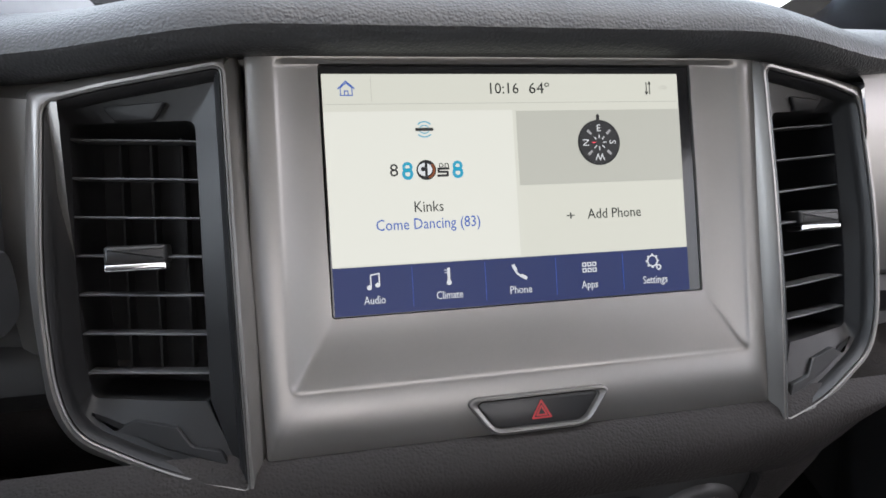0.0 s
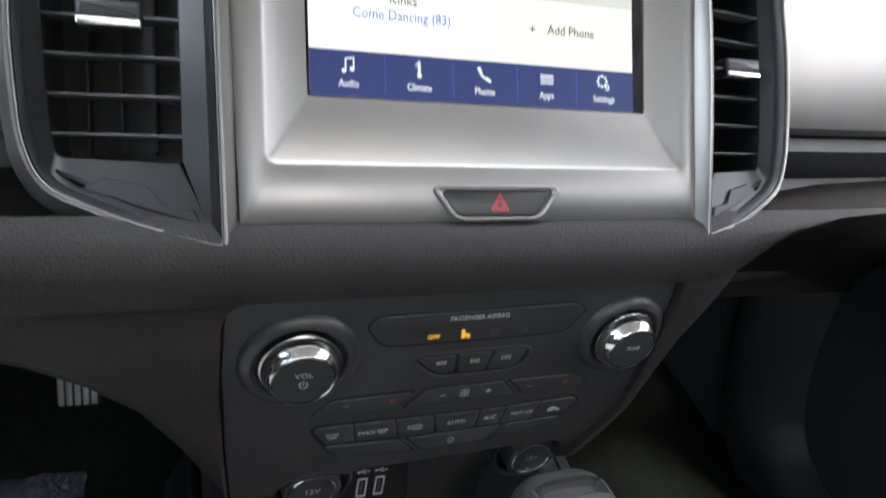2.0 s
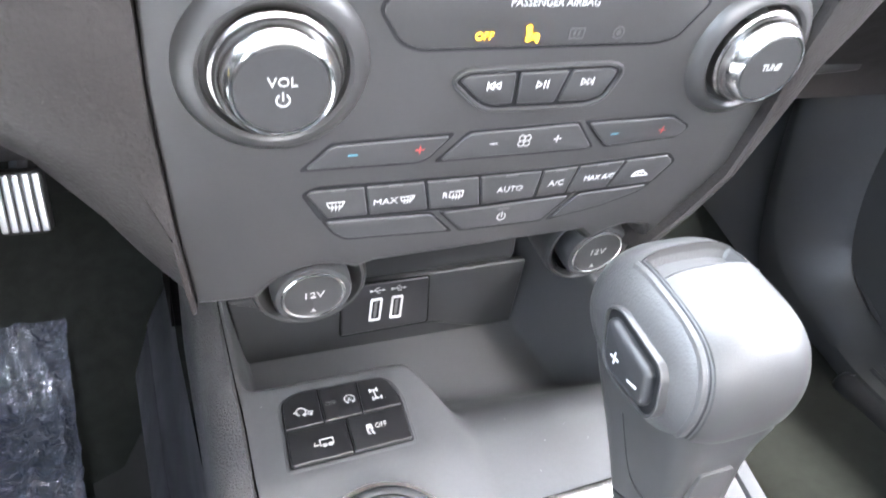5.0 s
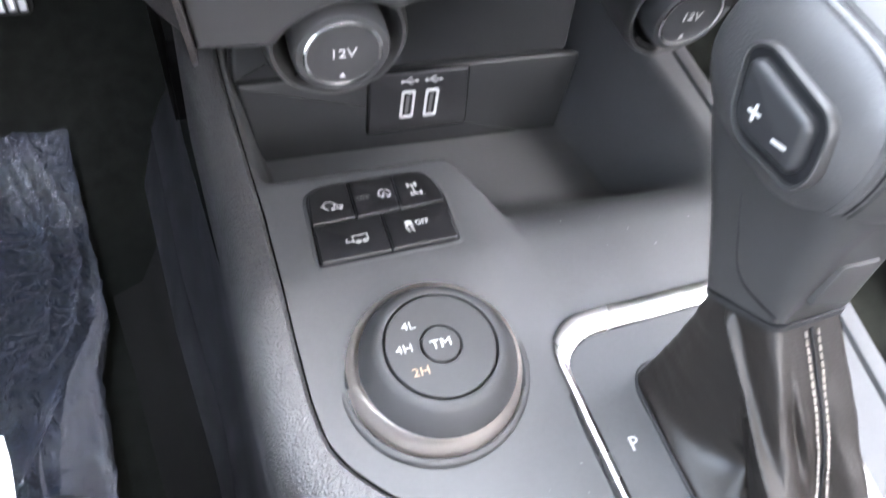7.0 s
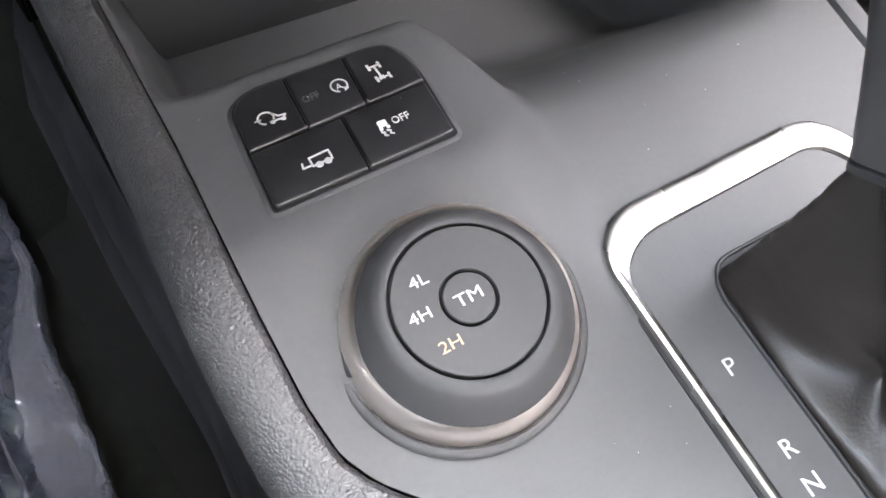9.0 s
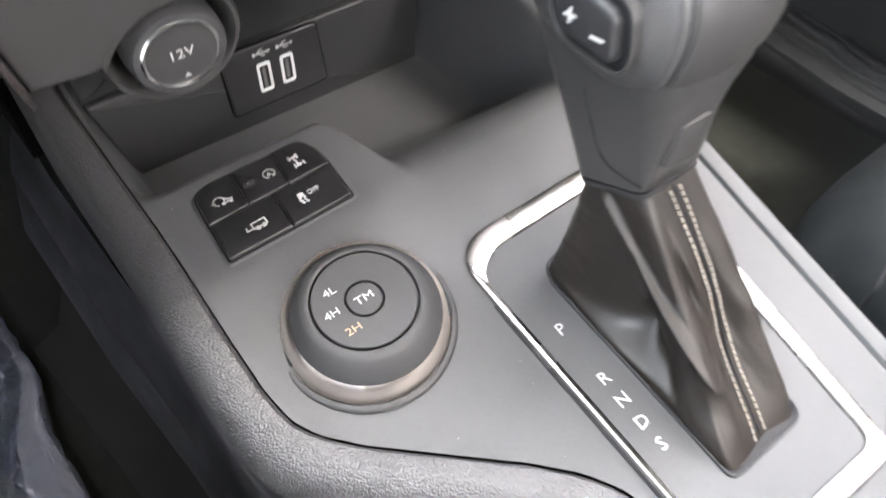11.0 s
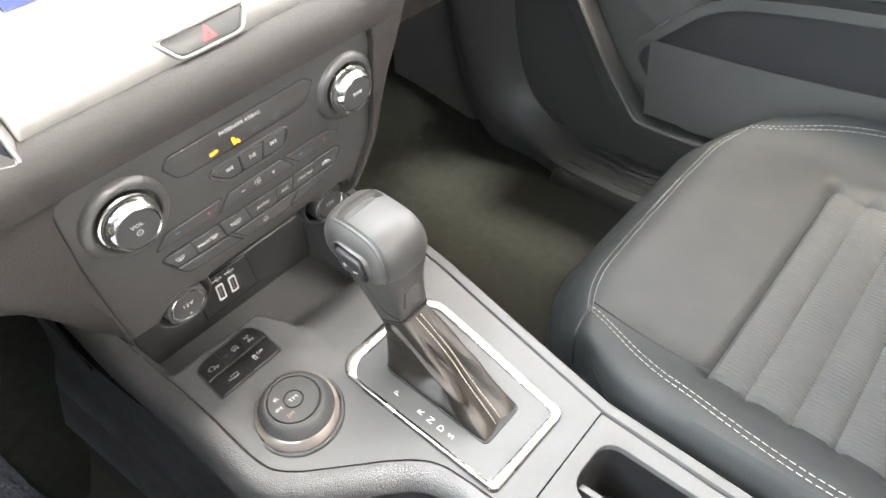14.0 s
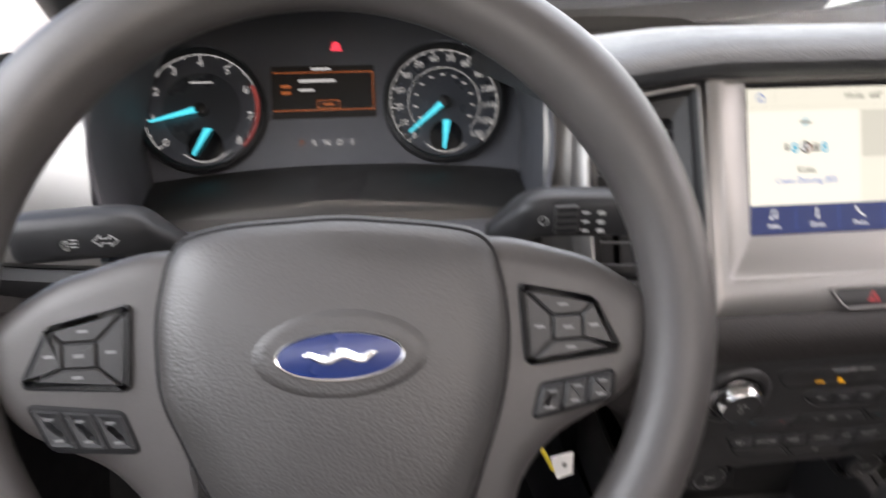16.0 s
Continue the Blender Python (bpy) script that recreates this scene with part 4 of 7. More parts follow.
mark(SCR, stroke(arc(0.0768, 0.0998, 0.0026, 40, 140), 0.0004) + stroke(arc(0.0768, 0.0998, 0.0015, 40, 140), 0.0004), W, M_SCR2, scr, "signal_icon")
# broadcaster mark: plain arcs and a bar
bu, bv = -0.0453, 0.0830
mark(SCR, stroke(arc(bu, bv - 0.0005, 0.0040, 45, 135), 0.0005) + stroke(arc(bu, bv - 0.0008, 0.0026, 40, 140), 0.0004) + stroke(arc(bu, bv + 0.0005, 0.0040, 225, 315), 0.0005) + stroke(arc(bu, bv + 0.0008, 0.0026, 220, 320), 0.0004), W, M_CYAN, scr, "broadcaster_mark")
mark(SCR, [rect(bu - 0.0042, bv - 0.0007, bu + 0.0042, bv + 0.0007)], W, M_TXT, scr, "broadcaster_mark")
sl("8", -0.0604, 0.0644, 0.0082, 0.0038, M_TXT)
for u in (-0.0542, -0.0307):
    mark(SCR, stroke(arc(u, 0.0659, 0.0017, 0, 360), 0.0013) + stroke(arc(u, 0.0628, 0.0019, 0, 360), 0.0014), W, M_CYAN, scr, "station_mark")
mark(SCR, [circle(-0.0455, 0.0644, 0.0046, 24)], W, M_TXT, scr, "station_mark")
mark(SCR, [circle(-0.0461, 0.0646, 0.0034, 20, 0.0030)], W + 0.0002, M_ICON, scr, "station_mark")
mark(SCR, [rect(-0.0462, 0.0612, -0.0450, 0.0676), circle(-0.0470, 0.0648, 0.0011, 12)], W + 0.0004, M_TXT, scr, "station_mark")
mark(SCR, stroke(arc(-0.0455, 0.0644, 0.0036, -70, 40), 0.0009), W + 0.0004, M_ORANGE, scr, "station_mark")
sl("on", -0.0372, 0.0667, 0.0046, 0.0048, M_TXT)
mark(SCR, stroke([(-0.0350, 0.0648), (-0.0398, 0.0648), (-0.0398, 0.0634), (-0.0356, 0.0632), (-0.0356, 0.0616), (-0.0402, 0.0616)], 0.0010), W, M_TXT, scr, "station_mark")
sl("Kinks", -0.0453, 0.0475, 0.0072, 0.0135, M_TXT)
sl("Come Dancing (83)", -0.0456, 0.0398, 0.0072, 0.0485, M_TXTB)
sl("+", 0.0238, 0.0400, 0.0062, 0.0040, M_TXT)
sl("Add Phone", 0.0467, 0.0405, 0.0070, 0.0282, M_TXT)
# compass
CU, CV = 0.0407, 0.0751
mark(SCR, [circle(CU, CV, 0.0110, 36)], W, M_TXT, scr, "compass_disc")
mark(SCR, [circle(CU, CV, 0.0102, 36)], W + 0.0002, M_DIAL2, scr, "compass_disc")
for s, a, t in (("E", 90, 0), ("S", 0, -90), ("W", 270, 180), ("N", 180, 90)):
    letters(SCR, s, CU + 0.0068 * math.cos(radians(a)), CV + 0.0068 * math.sin(radians(a)), 0.0048, M_ICON, scr, W + 0.0005, turn=t)
for a in (45, 135, 225, 315):
    c, s = math.cos(radians(a)), math.sin(radians(a))
    mark(SCR, stroke([(CU + 0.0060 * c, CV + 0.0060 * s), (CU + 0.0080 * c, CV + 0.0080 * s)], 0.0012), W + 0.0005, M_DIAL, scr, "compass_tick")
for a in range(0, 360, 45):
    c, s = math.cos(radians(a)), math.sin(radians(a))
    mark(SCR, stroke([(CU + 0.0022 * c, CV + 0.0022 * s), (CU + 0.0036 * c, CV + 0.0036 * s)], 0.0005), W + 0.0005, M_RED if a == 180 else M_ICON, scr, "compass_tick")
mark(SCR, [[(CU - 0.0008, CV + 0.0095), (CU + 0.0008, CV + 0.0095), (CU + 0.0008, CV + 0.0132), (CU, CV + 0.0140), (CU - 0.0008, CV + 0.0132)]], W, M_TXT, scr, "compass_pointer")
# menu bar entries
BARS = (("Audio", -0.0724, 0.0096), ("Climate", -0.0379, 0.0124), ("Phone", -0.0034, 0.0108), ("Apps", 0.0316, 0.0083), ("Settings", 0.0664, 0.0131))
for k, (s, u, w_) in enumerate(BARS):
    sl(s, u, 0.0066, 0.0052, w_, M_ICON)
    if k:
        mark(SCR, stroke([(u - 0.0170, 0.0030), (u - 0.0170, 0.0205)], 0.00025), W, M_TXTB, scr, "divider")
u, v = -0.0724, 0.0150
mark(SCR, stroke([(u - 0.0014, v - 0.0024), (u - 0.0014, v + 0.0030), (u + 0.0024, v + 0.0036), (u + 0.0024, v - 0.0014)], 0.0006) + [circle(u - 0.0022, v - 0.0025, 0.0011, 12), circle(u + 0.0016, v - 0.0016, 0.0011, 12)], W, M_ICON, scr, "music_icon")
u = -0.0379
mark(SCR, [circle(u, v - 0.0026, 0.0012, 12), rect(u - 0.0006, v - 0.002, u + 0.0006, v + 0.0042)] + stroke([(u - 0.0018, v + 0.002), (u - 0.0010, v + 0.002)], 0.0004) + stroke([(u - 0.0018, v + 0.0032), (u - 0.0010, v + 0.0032)], 0.0004), W, M_ICON, scr, "thermometer_icon")
u = -0.0036
mark(SCR, stroke(arc(u + 0.0030, v + 0.0034, 0.0058, 185, 265, 10), 0.0009) + stroke([(u - 0.0030, v + 0.0032), (u - 0.0020, v + 0.0012)], 0.0016) + stroke([(u + 0.0010, v - 0.0018), (u + 0.0030, v - 0.0030)], 0.0016), W, M_ICON, scr, "handset_icon")
u = 0.0318
sq = []
for a in range(3):
    for b in range(2):
        x, y = u - 0.0026 + 0.0026 * a, v - 0.0014 + 0.0028 * b
        sq += stroke([(x - 0.0008, y - 0.0008), (x + 0.0008, y - 0.0008), (x + 0.0008, y + 0.0008), (x - 0.0008, y + 0.0008), (x - 0.0008, y - 0.0008)], 0.0005)
mark(SCR, sq, W, M_ICON, scr, "apps_icon")
u = 0.0660
mark(SCR, stroke(arc(u - 0.0006, v + 0.0010, 0.0026, 0, 360, 20), 0.0006) + stroke(arc(u + 0.0026, v - 0.0022, 0.0011, 0, 360, 12), 0.0006) + [circle(u - 0.0006 + 0.0032 * math.cos(q * math.pi / 4), v + 0.0010 + 0.0032 * math.sin(q * math.pi / 4), 0.0005, 6) for q in range(8)], W, M_ICON, scr, "gear_icon")

# ---- hazard switch ----
hz = thing("hazard_switch", SIL.at(0.001, zs(0.7535)), "black hazard switch in a silver recess", "switch")
ho = rp([(-0.0345, zs(0.7620)), (-0.0235, zs(0.7478)), (0.0235, zs(0.7478)), (0.0350, zs(0.7620)), (0.0320, zs(0.7645)), (-0.0315, zs(0.7645))], [0.003, 0.006, 0.006, 0.003, 0.003, 0.003], 4)
hi = rp([(-0.0300, zs(0.7608)), (-0.0215, zs(0.7500)), (0.0215, zs(0.7500)), (0.0302, zs(0.7608)), (0.0280, zs(0.7628)), (-0.0278, zs(0.7628))], [0.002, 0.004, 0.004, 0.002, 0.002, 0.002], 4)
part("silver_rim", hoop(SIL, ho, hi, -0.004, 0.0030, 0.0012, wi=0.0022), M_SILVER, hz)
part("key", prism(SIL, inset(hi, 0.0002), -0.004, 0.0008, 0.0010), M_BUTTON, hz)
tri_ = lambda r: [(0.001 + r * math.cos(radians(a)), zs(0.7555) + r * math.sin(radians(a))) for a in (90, 210, 330, 90)]
mark(SIL, stroke(tri_(0.0052), 0.0008) + stroke(tri_(0.0028), 0.0007), 0.0009, M_REDPRINT, hz, "warning_triangle")
# ---- climate and audio panel ----
cp = thing("climate_panel", HVC.at(0, -0.05, -0.005), "charcoal climate and audio control panel with black keys", "control panel")


def arc_over(cu, cz_, r, a0, a1, n=8):
    return arc(cu, zh(cz_), r, a0, a1, n)


out = [(-0.1272, zh(0.5735)), (-0.1110, zh(0.5722))] + arc_over(-0.0785, 0.5555, 0.0312, 147, 60, 12) + [(-0.0560, zh(0.5845)), (0.046, zh(0.5860))] + arc_over(0.0720, 0.5560, 0.0300, 128, 62, 10) + \
    [(0.0885, zh(0.5765)), (0.1010, zh(0.5945)), (0.1150, zh(0.6165)), (0.1185, zh(0.66)), (0.1206, zh(0.700))] + rp([(0.1206, zh(0.700)), (0.1188, zh(0.7128)), (0.105, zh(0.7135))], 0.008, 5)[6:12] + \
    rp([(-0.105, zh(0.7132)), (-0.1295, zh(0.7132)), (-0.1312, zh(0.690))], 0.012, 5)[6:12] + [(-0.1318, zh(0.667)), (-0.1302, zh(0.615))]
part("faceplate", prism(HVC, out, -0.010, 0.0, 0.0014), M_PANEL, cp)
n_low = 13 + 11 + 7
lip_ = [[HVC.at(*q, w) for q in inset(out, -d)[:n_low]] for d, w in ((-0.0010, -0.0006), (0.0006, -0.0009), (0.0022, -0.0026), (0.0034, -0.0066), (0.0038, -0.0130), (0.0032, -0.0230))]
part("lower_lip", loft(lip_, closed=False), M_PANEL, cp, "rolled lower lip that arches over the sockets")


def key(poly, r=0.0012, h=0.0010, name="key", gap=0.0006, material=None):
    p = [(u, zh(z)) for u, z in poly]
    return part(name, rplate(HVC, p, r, gap, -0.0012, h, 0.0006), material or M_KEY, cp)


def group(poly, r=0.003):
    part("key_surround", rplate(HVC, [(u, zh(z)) for u, z in poly], r, -0.0004, -0.0012, 0.0003), M_DARK, cp)


def hw(s, u, z, size, material=None, wide=1.0, w=0.00125, width=0.0):
    letters(HVC, s, u, zh(z), size, material or M_PRINT, cp, w, wide=wide, width=width)


def hm(polys, material=None, w=0.00125, name="symbol"):
    mark(HVC, polys, w, material or M_PRINT, cp, name)


# knobs
for u, txt in ((-0.0945, "VOL"), (0.0930, "TUNE")):
    v, s = zh(0.6745), 1.0 if u < 0 else 0.94
    part("knob_collar", lathe(HVC, u, v, [(0.0310 * s, -0.002), (0.0300 * s, 0.0006), (0.0284 * s, 0.0026), (0.0262 * s, 0.0042), (0.0240 * s, 0.0046), (0.0228 * s, 0.0036), (0.0222 * s, -0.003)]), M_PANEL, cp)
    k = part("knob", lathe(HVC, u, v, [(0.0206 * s, -0.003), (0.0203 * s, 0.0050), (0.0190 * s, 0.0060)]), M_SATIN, cp, "bright metal rotary knob")
    part("chrome_ring", lathe(HVC, u, v, [(0.0194 * s, 0.0050), (0.0192 * s, 0.0075), (0.0181 * s, 0.0105), (0.0162 * s, 0.0136), (0.0154 * s, 0.0143), (0.0147 * s, 0.0140), (0.0146 * s, 0.0132)]), M_CHROME, k, "bright chrome ring")
    part("knob_face", lathe(HVC, u, v, [(0.0147 * s, 0.0120), (0.0146 * s, 0.0134), (0.0140 * s, 0.0141), (0.0085, 0.0139), (0.001, 0.0137)]), M_KEY, k)
    if u < 0:
        hw(txt, u, 0.6775, 0.0044, w=0.0142, width=0.0088)
        hm(stroke(arc(u, zh(0.6718), 0.0020, 125, 415), 0.0005) + stroke([(u, zh(0.6718)), (u, zh(0.6742))], 0.0005), w=0.0142, name="power_symbol")
    else:
        hw(txt, u, 0.6750, 0.0040, w=0.0142, width=0.0092)
# airbag display
ab = [(-0.0630, 0.6930), (-0.0575, 0.6995), (0.0549, 0.7007), (0.0636, 0.6950), (0.0540, 0.6812), (0.0454, 0.6790), (-0.0485, 0.6787), (-0.0555, 0.6815)]
group(ab)
key(ab, 0.003, 0.0006, "airbag_display", 0.0007, M_PANEL)
hw("PASSENGER AIRBAG", -0.0020, 0.6950, 0.0041, w=0.0009, width=0.0336)
hw("OFF", -0.0262, 0.6835, 0.0040, M_AMBER, w=0.0009, width=0.0066)
hm([rect(-0.0105, zh(0.6815), -0.0088, zh(0.6852)), circle(-0.0100, zh(0.6862), 0.0012, 10)] + stroke([(-0.0085, zh(0.6822)), (-0.0070, zh(0.6840)), (-0.0060, zh(0.6815))], 0.0009) + stroke([(-0.0110, zh(0.6868)), (-0.0058, zh(0.6812))], 0.0006), M_AMBER, 0.0009, "airbag_lamp")
hw("2", -0.0058, 0.6828, 0.0030, M_AMBER, w=0.0009)
hm(stroke([(0.0063, zh(0.6822)), (0.0120, zh(0.6822)), (0.0120, zh(0.6858)), (0.0063, zh(0.6858)), (0.0063, zh(0.6822))], 0.0005) + [rect(0.0078, zh(0.6832), 0.0086, zh(0.6848)), rect(0.0096, zh(0.6832), 0.0104, zh(0.6848))], M_GREY, 0.0009, "unlit_lamp")
hm(stroke(arc(0.0266, zh(0.684), 0.0022, 0, 360), 0.0006) + [circle(0.0266, zh(0.684), 0.0010, 10)], M_GREY, 0.0009, "unlit_lamp")
# media keys
md = [(-0.0339, 0.6674), (-0.0300, 0.6705), (0.0291, 0.6712), (0.0345, 0.6692), (0.0300, 0.6580), (0.0236, 0.6552), (-0.0182, 0.6555), (-0.0240, 0.6585)]
p = rp([(u, zh(z)) for u, z in md], 0.003, 4)
part("key_frame", hoop(HVC, inset(p, -0.0016), p, -0.001, 0.0016, 0.0007), M_PANEL, cp)
group(md)
key([(-0.0326, 0.6674), (-0.0298, 0.6697), (-0.0098, 0.6702), (-0.0088, 0.6568), (-0.0180, 0.6565), (-0.0232, 0.6590)])
key([(-0.0094, 0.6702), (0.0118, 0.6705), (0.0088, 0.6564), (-0.0084, 0.6566)], h=0.0013)
key([(0.0124, 0.6705), (0.0288, 0.6707), (0.0332, 0.6690), (0.0290, 0.6582), (0.0232, 0.6562), (0.0094, 0.6564)])


def tri2(u, z, s, d):
    return stroke([(u, zh(z) - s), (u + d * 1.5 * s, zh(z)), (u, zh(z) + s), (u, zh(z) - s)], 0.0004)


hm(tri2(-0.0160, 0.6652, 0.0014, -1) + tri2(-0.0186, 0.6652, 0.0014, -1) + stroke([(-0.0210, zh(0.6638)), (-0.0210, zh(0.6666))], 0.0005), name="skip_back_symbol")
hm(tri2(-0.0014, 0.6650, 0.0014, 1) + stroke([(0.0018, zh(0.6636)), (0.0018, zh(0.6664))], 0.0006) + stroke([(0.0032, zh(0.6636)), (0.0032, zh(0.6664))], 0.0006), w=0.0015, name="play_pause_symbol")
hm(tri2(0.0176, 0.6652, 0.0014, 1) + tri2(0.0202, 0.6652, 0.0014, 1) + stroke([(0.0226, zh(0.6638)), (0.0226, zh(0.6666))], 0.0005), name="skip_forward_symbol")
# temperature and fan rocker keys
tl = [(-0.0868, 0.6345), (-0.0760, 0.6450), (-0.0300, 0.6455), (-0.0390, 0.6350), (-0.0440, 0.6338)]
fn = [(-0.0355, 0.6335), (-0.0240, 0.6458), (0.0235, 0.6466), (0.0340, 0.6340), (0.0300, 0.6332)]
tr = [(0.0266, 0.6466), (0.0696, 0.6466), (0.0806, 0.6405), (0.0768, 0.6355), (0.0400, 0.6335)]
for q in (tl, fn, tr):
    group(q, 0.002)
    key(q, 0.002, 0.0011)
for u, m_, s in ((-0.0683, M_BLUEM, 0), (-0.0430, M_REDM, 1), (-0.0130, M_PRINT, 0), (0.0150, M_PRINT, 1), (0.0420, M_BLUEM, 0), (0.0660, M_REDM, 1)):
    k = stroke([(u - 0.0016, zh(0.6402)), (u + 0.0016, zh(0.6402))], 0.0005) + (stroke([(u, zh(0.6402) - 0.0016), (u, zh(0.6402) + 0.0016)], 0.0005) if s else [])
    hm(k, m_, name="plus_mark" if s else "minus_mark")
hm(sum((stroke(arc(0.0002 + 0.0018 * math.cos(radians(a)), zh(0.6405) + 0.0018 * math.sin(radians(a)), 0.0013, a + 150, a + 470, 10), 0.0004) for a in (45, 135, 225, 315)), []), name="fan_symbol")
# key row
row = [(-0.0862, 0.6235), (-0.0808, 0.6262), (0.0108, 0.6243), (0.0770, 0.6268), (0.0822, 0.6220), (0.0745, 0.6108), (0.03, 0.6098), (-0.01, 0.6084), (-0.0790, 0.6104)]
group(row, 0.002)
TOP, BOT = lambda u: interp(u, (-0.08, 0.01, 0.08), (0.6258, 0.6244, 0.6266)), lambda u: interp(u, (-0.08, -0.01, 0.03, 0.08), (0.6108, 0.6088, 0.6100, 0.6110))
seps = [(-0.0830, -0.0770), (-0.0626, -0.0601), (-0.0385, -0.0350), (-0.0153, -0.0120), (0.0139, 0.0130), (0.0312, 0.0285), (0.0545, 0.0490), (0.0790, 0.0735)]
for (a, b), (c, d) in zip(seps, seps[1:]):
    poly = [(a, TOP(a) - 0.0003), (c, TOP(c) - 0.0003), (d, BOT(d) + 0.0003), (b, BOT(b) + 0.0003)]
    if a < -0.08:
        poly = [(-0.0852, 0.6236)] + poly
    if c > 0.075:
        poly = poly[:1] + [(0.0765, 0.6263), (0.0812, 0.6220), (0.0738, 0.6112)] + poly[3:]
    key(poly, 0.0008, 0.0010, gap=0.0005)
    m = (a + c) / 2
    hm([rect(m - 0.0028, zh(TOP(m) - 0.0016), m + 0.0028, zh(TOP(m) - 0.0006))], M_GREY, 0.0011, "key_lamp")


def shield(u, z, s=1.0, boxed=False):
    q = [(u - 0.0034 * s, zh(z) + 0.0016 * s), (u + 0.0034 * s, zh(z) + 0.0016 * s), (u + 0.0024 * s, zh(z) - 0.0008 * s), (u - 0.0024 * s, zh(z) - 0.0008 * s), (u - 0.0034 * s, zh(z) + 0.0016 * s)]
    if boxed:
        q = [(u - 0.003 * s, zh(z) + 0.0018 * s), (u + 0.003 * s, zh(z) + 0.0018 * s), (u + 0.003 * s, zh(z) - 0.0012 * s), (u - 0.003 * s, zh(z) - 0.0012 * s), (u - 0.003 * s, zh(z) + 0.0018 * s)]
    return stroke(q, 0.0004) + sum((stroke([(u + d * s, zh(z) - 0.0024 * s), (u + d * s + 0.0004, zh(z) - 0.001 * s), (u + d * s, zh(z) + 0.0006 * s)], 0.00035) for d in (-0.0014, 0.0, 0.0014)), [])


hm(shield(-0.0737, 0.6178, 1.0), name="windscreen_symbol")
hw("MAX", -0.0540, 0.6170, 0.0040, width=0.0098)
hm(shield(-0.0452, 0.6172, 0.85), name="windscreen_symbol")
hw("R", -0.0292, 0.6168, 0.0040)
hm(shield(-0.0244, 0.6168, 0.95, True), name="rear_window_symbol")
hw("AUTO", 0.0000, 0.6165, 0.0040, width=0.0118)
hw("A/C", 0.0218, 0.6170, 0.0040, width=0.0075)
hw("MAX A/C", 0.0430, 0.6178, 0.0038, width=0.0150)
hm(stroke([(0.0605, zh(0.6165)), (0.0622, zh(0.6188)), (0.0655, zh(0.6190)), (0.0680, zh(0.6172)), (0.0690, zh(0.6165)), (0.0605, zh(0.6165))], 0.0005) + stroke(arc(0.0645, zh(0.6174), 0.0010, 0, 270, 8), 0.0004), name="recirculation_symbol")
# lower keys
for q in ([(-0.0785, 0.6100), (-0.0335, 0.6078), (-0.0228, 0.5962), (-0.0690, 0.5990), (-0.0740, 0.6030)], [(-0.0298, 0.6078), (-0.0110, 0.6082), (0.0325, 0.6092), (0.0205, 0.5955), (-0.0190, 0.5958)], [(0.0360, 0.6094), (0.0738, 0.6104), (0.0690, 0.6060), (0.0500, 0.6000), (0.0240, 0.5957)]):
    group(q, 0.002)
    key(q, 0.002, 0.0008)
u, z = -0.0005, 0.6015
hm(stroke(arc(u, zh(z), 0.0019, 125, 415), 0.0005) + stroke([(u, zh(z)), (u, zh(z) + 0.0025)], 0.0005), w=0.00105, name="power_symbol")
hm([rect(-0.0030, zh(0.6050), 0.0026, zh(0.6060))], M_GREY, 0.0009, "key_lamp")

# ---- 12 volt sockets under the panel ----
for u in (-0.0785, 0.0720):
    so = thing("power_socket", HVC.at(u, zh(0.5555), -0.03), "capped twelve volt power socket with chrome ring", "power socket", "power sockets")
    v = zh(0.5555)
    part("housing", lathe(HVC, u, v, [(0.0270, -0.060), (0.0270, -0.0215), (0.0264, -0.0182), (0.0252, -0.0165), (0.0240, -0.0166), (0.0228, -0.0185), (0.0218, -0.0225), (0.0214, -0.06)]), M_PANEL, so)
    for a in (60, 120, 240, 300):
        part("housing_slit", prism(HVC, [(u + r_ * math.cos(radians(a + d)), v + r_ * math.sin(radians(a + d))) for r_, d in ((0.0215, -16), (0.0215, 0), (0.0215, 16), (0.0228, 16), (0.0228, 0), (0.0228, -16))], -0.0215, -0.0187), M_DARK, so)
    part("cap", lathe(HVC, u, v, [(0.0160, -0.05), (0.0174, -0.0290), (0.0182, -0.0255), (0.0185, -0.0180), (0.0181, -0.0125), (0.0170, -0.0108), (0.0150, -0.0106), (0.0142, -0.0109), (0.001, -0.0109)]), M_DIALTOP, so)
    part("cap_face", prism(HVC, circle(u, v, 0.0132, 40), -0.0115, -0.0108), M_KEY, so)
    part("chrome_ring", lathe(HVC, u, v, [(0.0150, -0.0118), (0.0148, -0.0104), (0.0141, -0.0100), (0.0133, -0.0103), (0.0131, -0.0120)]), M_CHROME, so, "thin chrome ring")
    letters(HVC, "12V", u, v + 0.0003, 0.0056, M_PRINT, so, -0.0107, width=0.0088)
    mark(HVC, [[(u - 0.0013, v - 0.0108), (u + 0.0013, v - 0.0108), (u, v - 0.0088)]], -0.0108, M_PRINT, so, "lid_arrow")

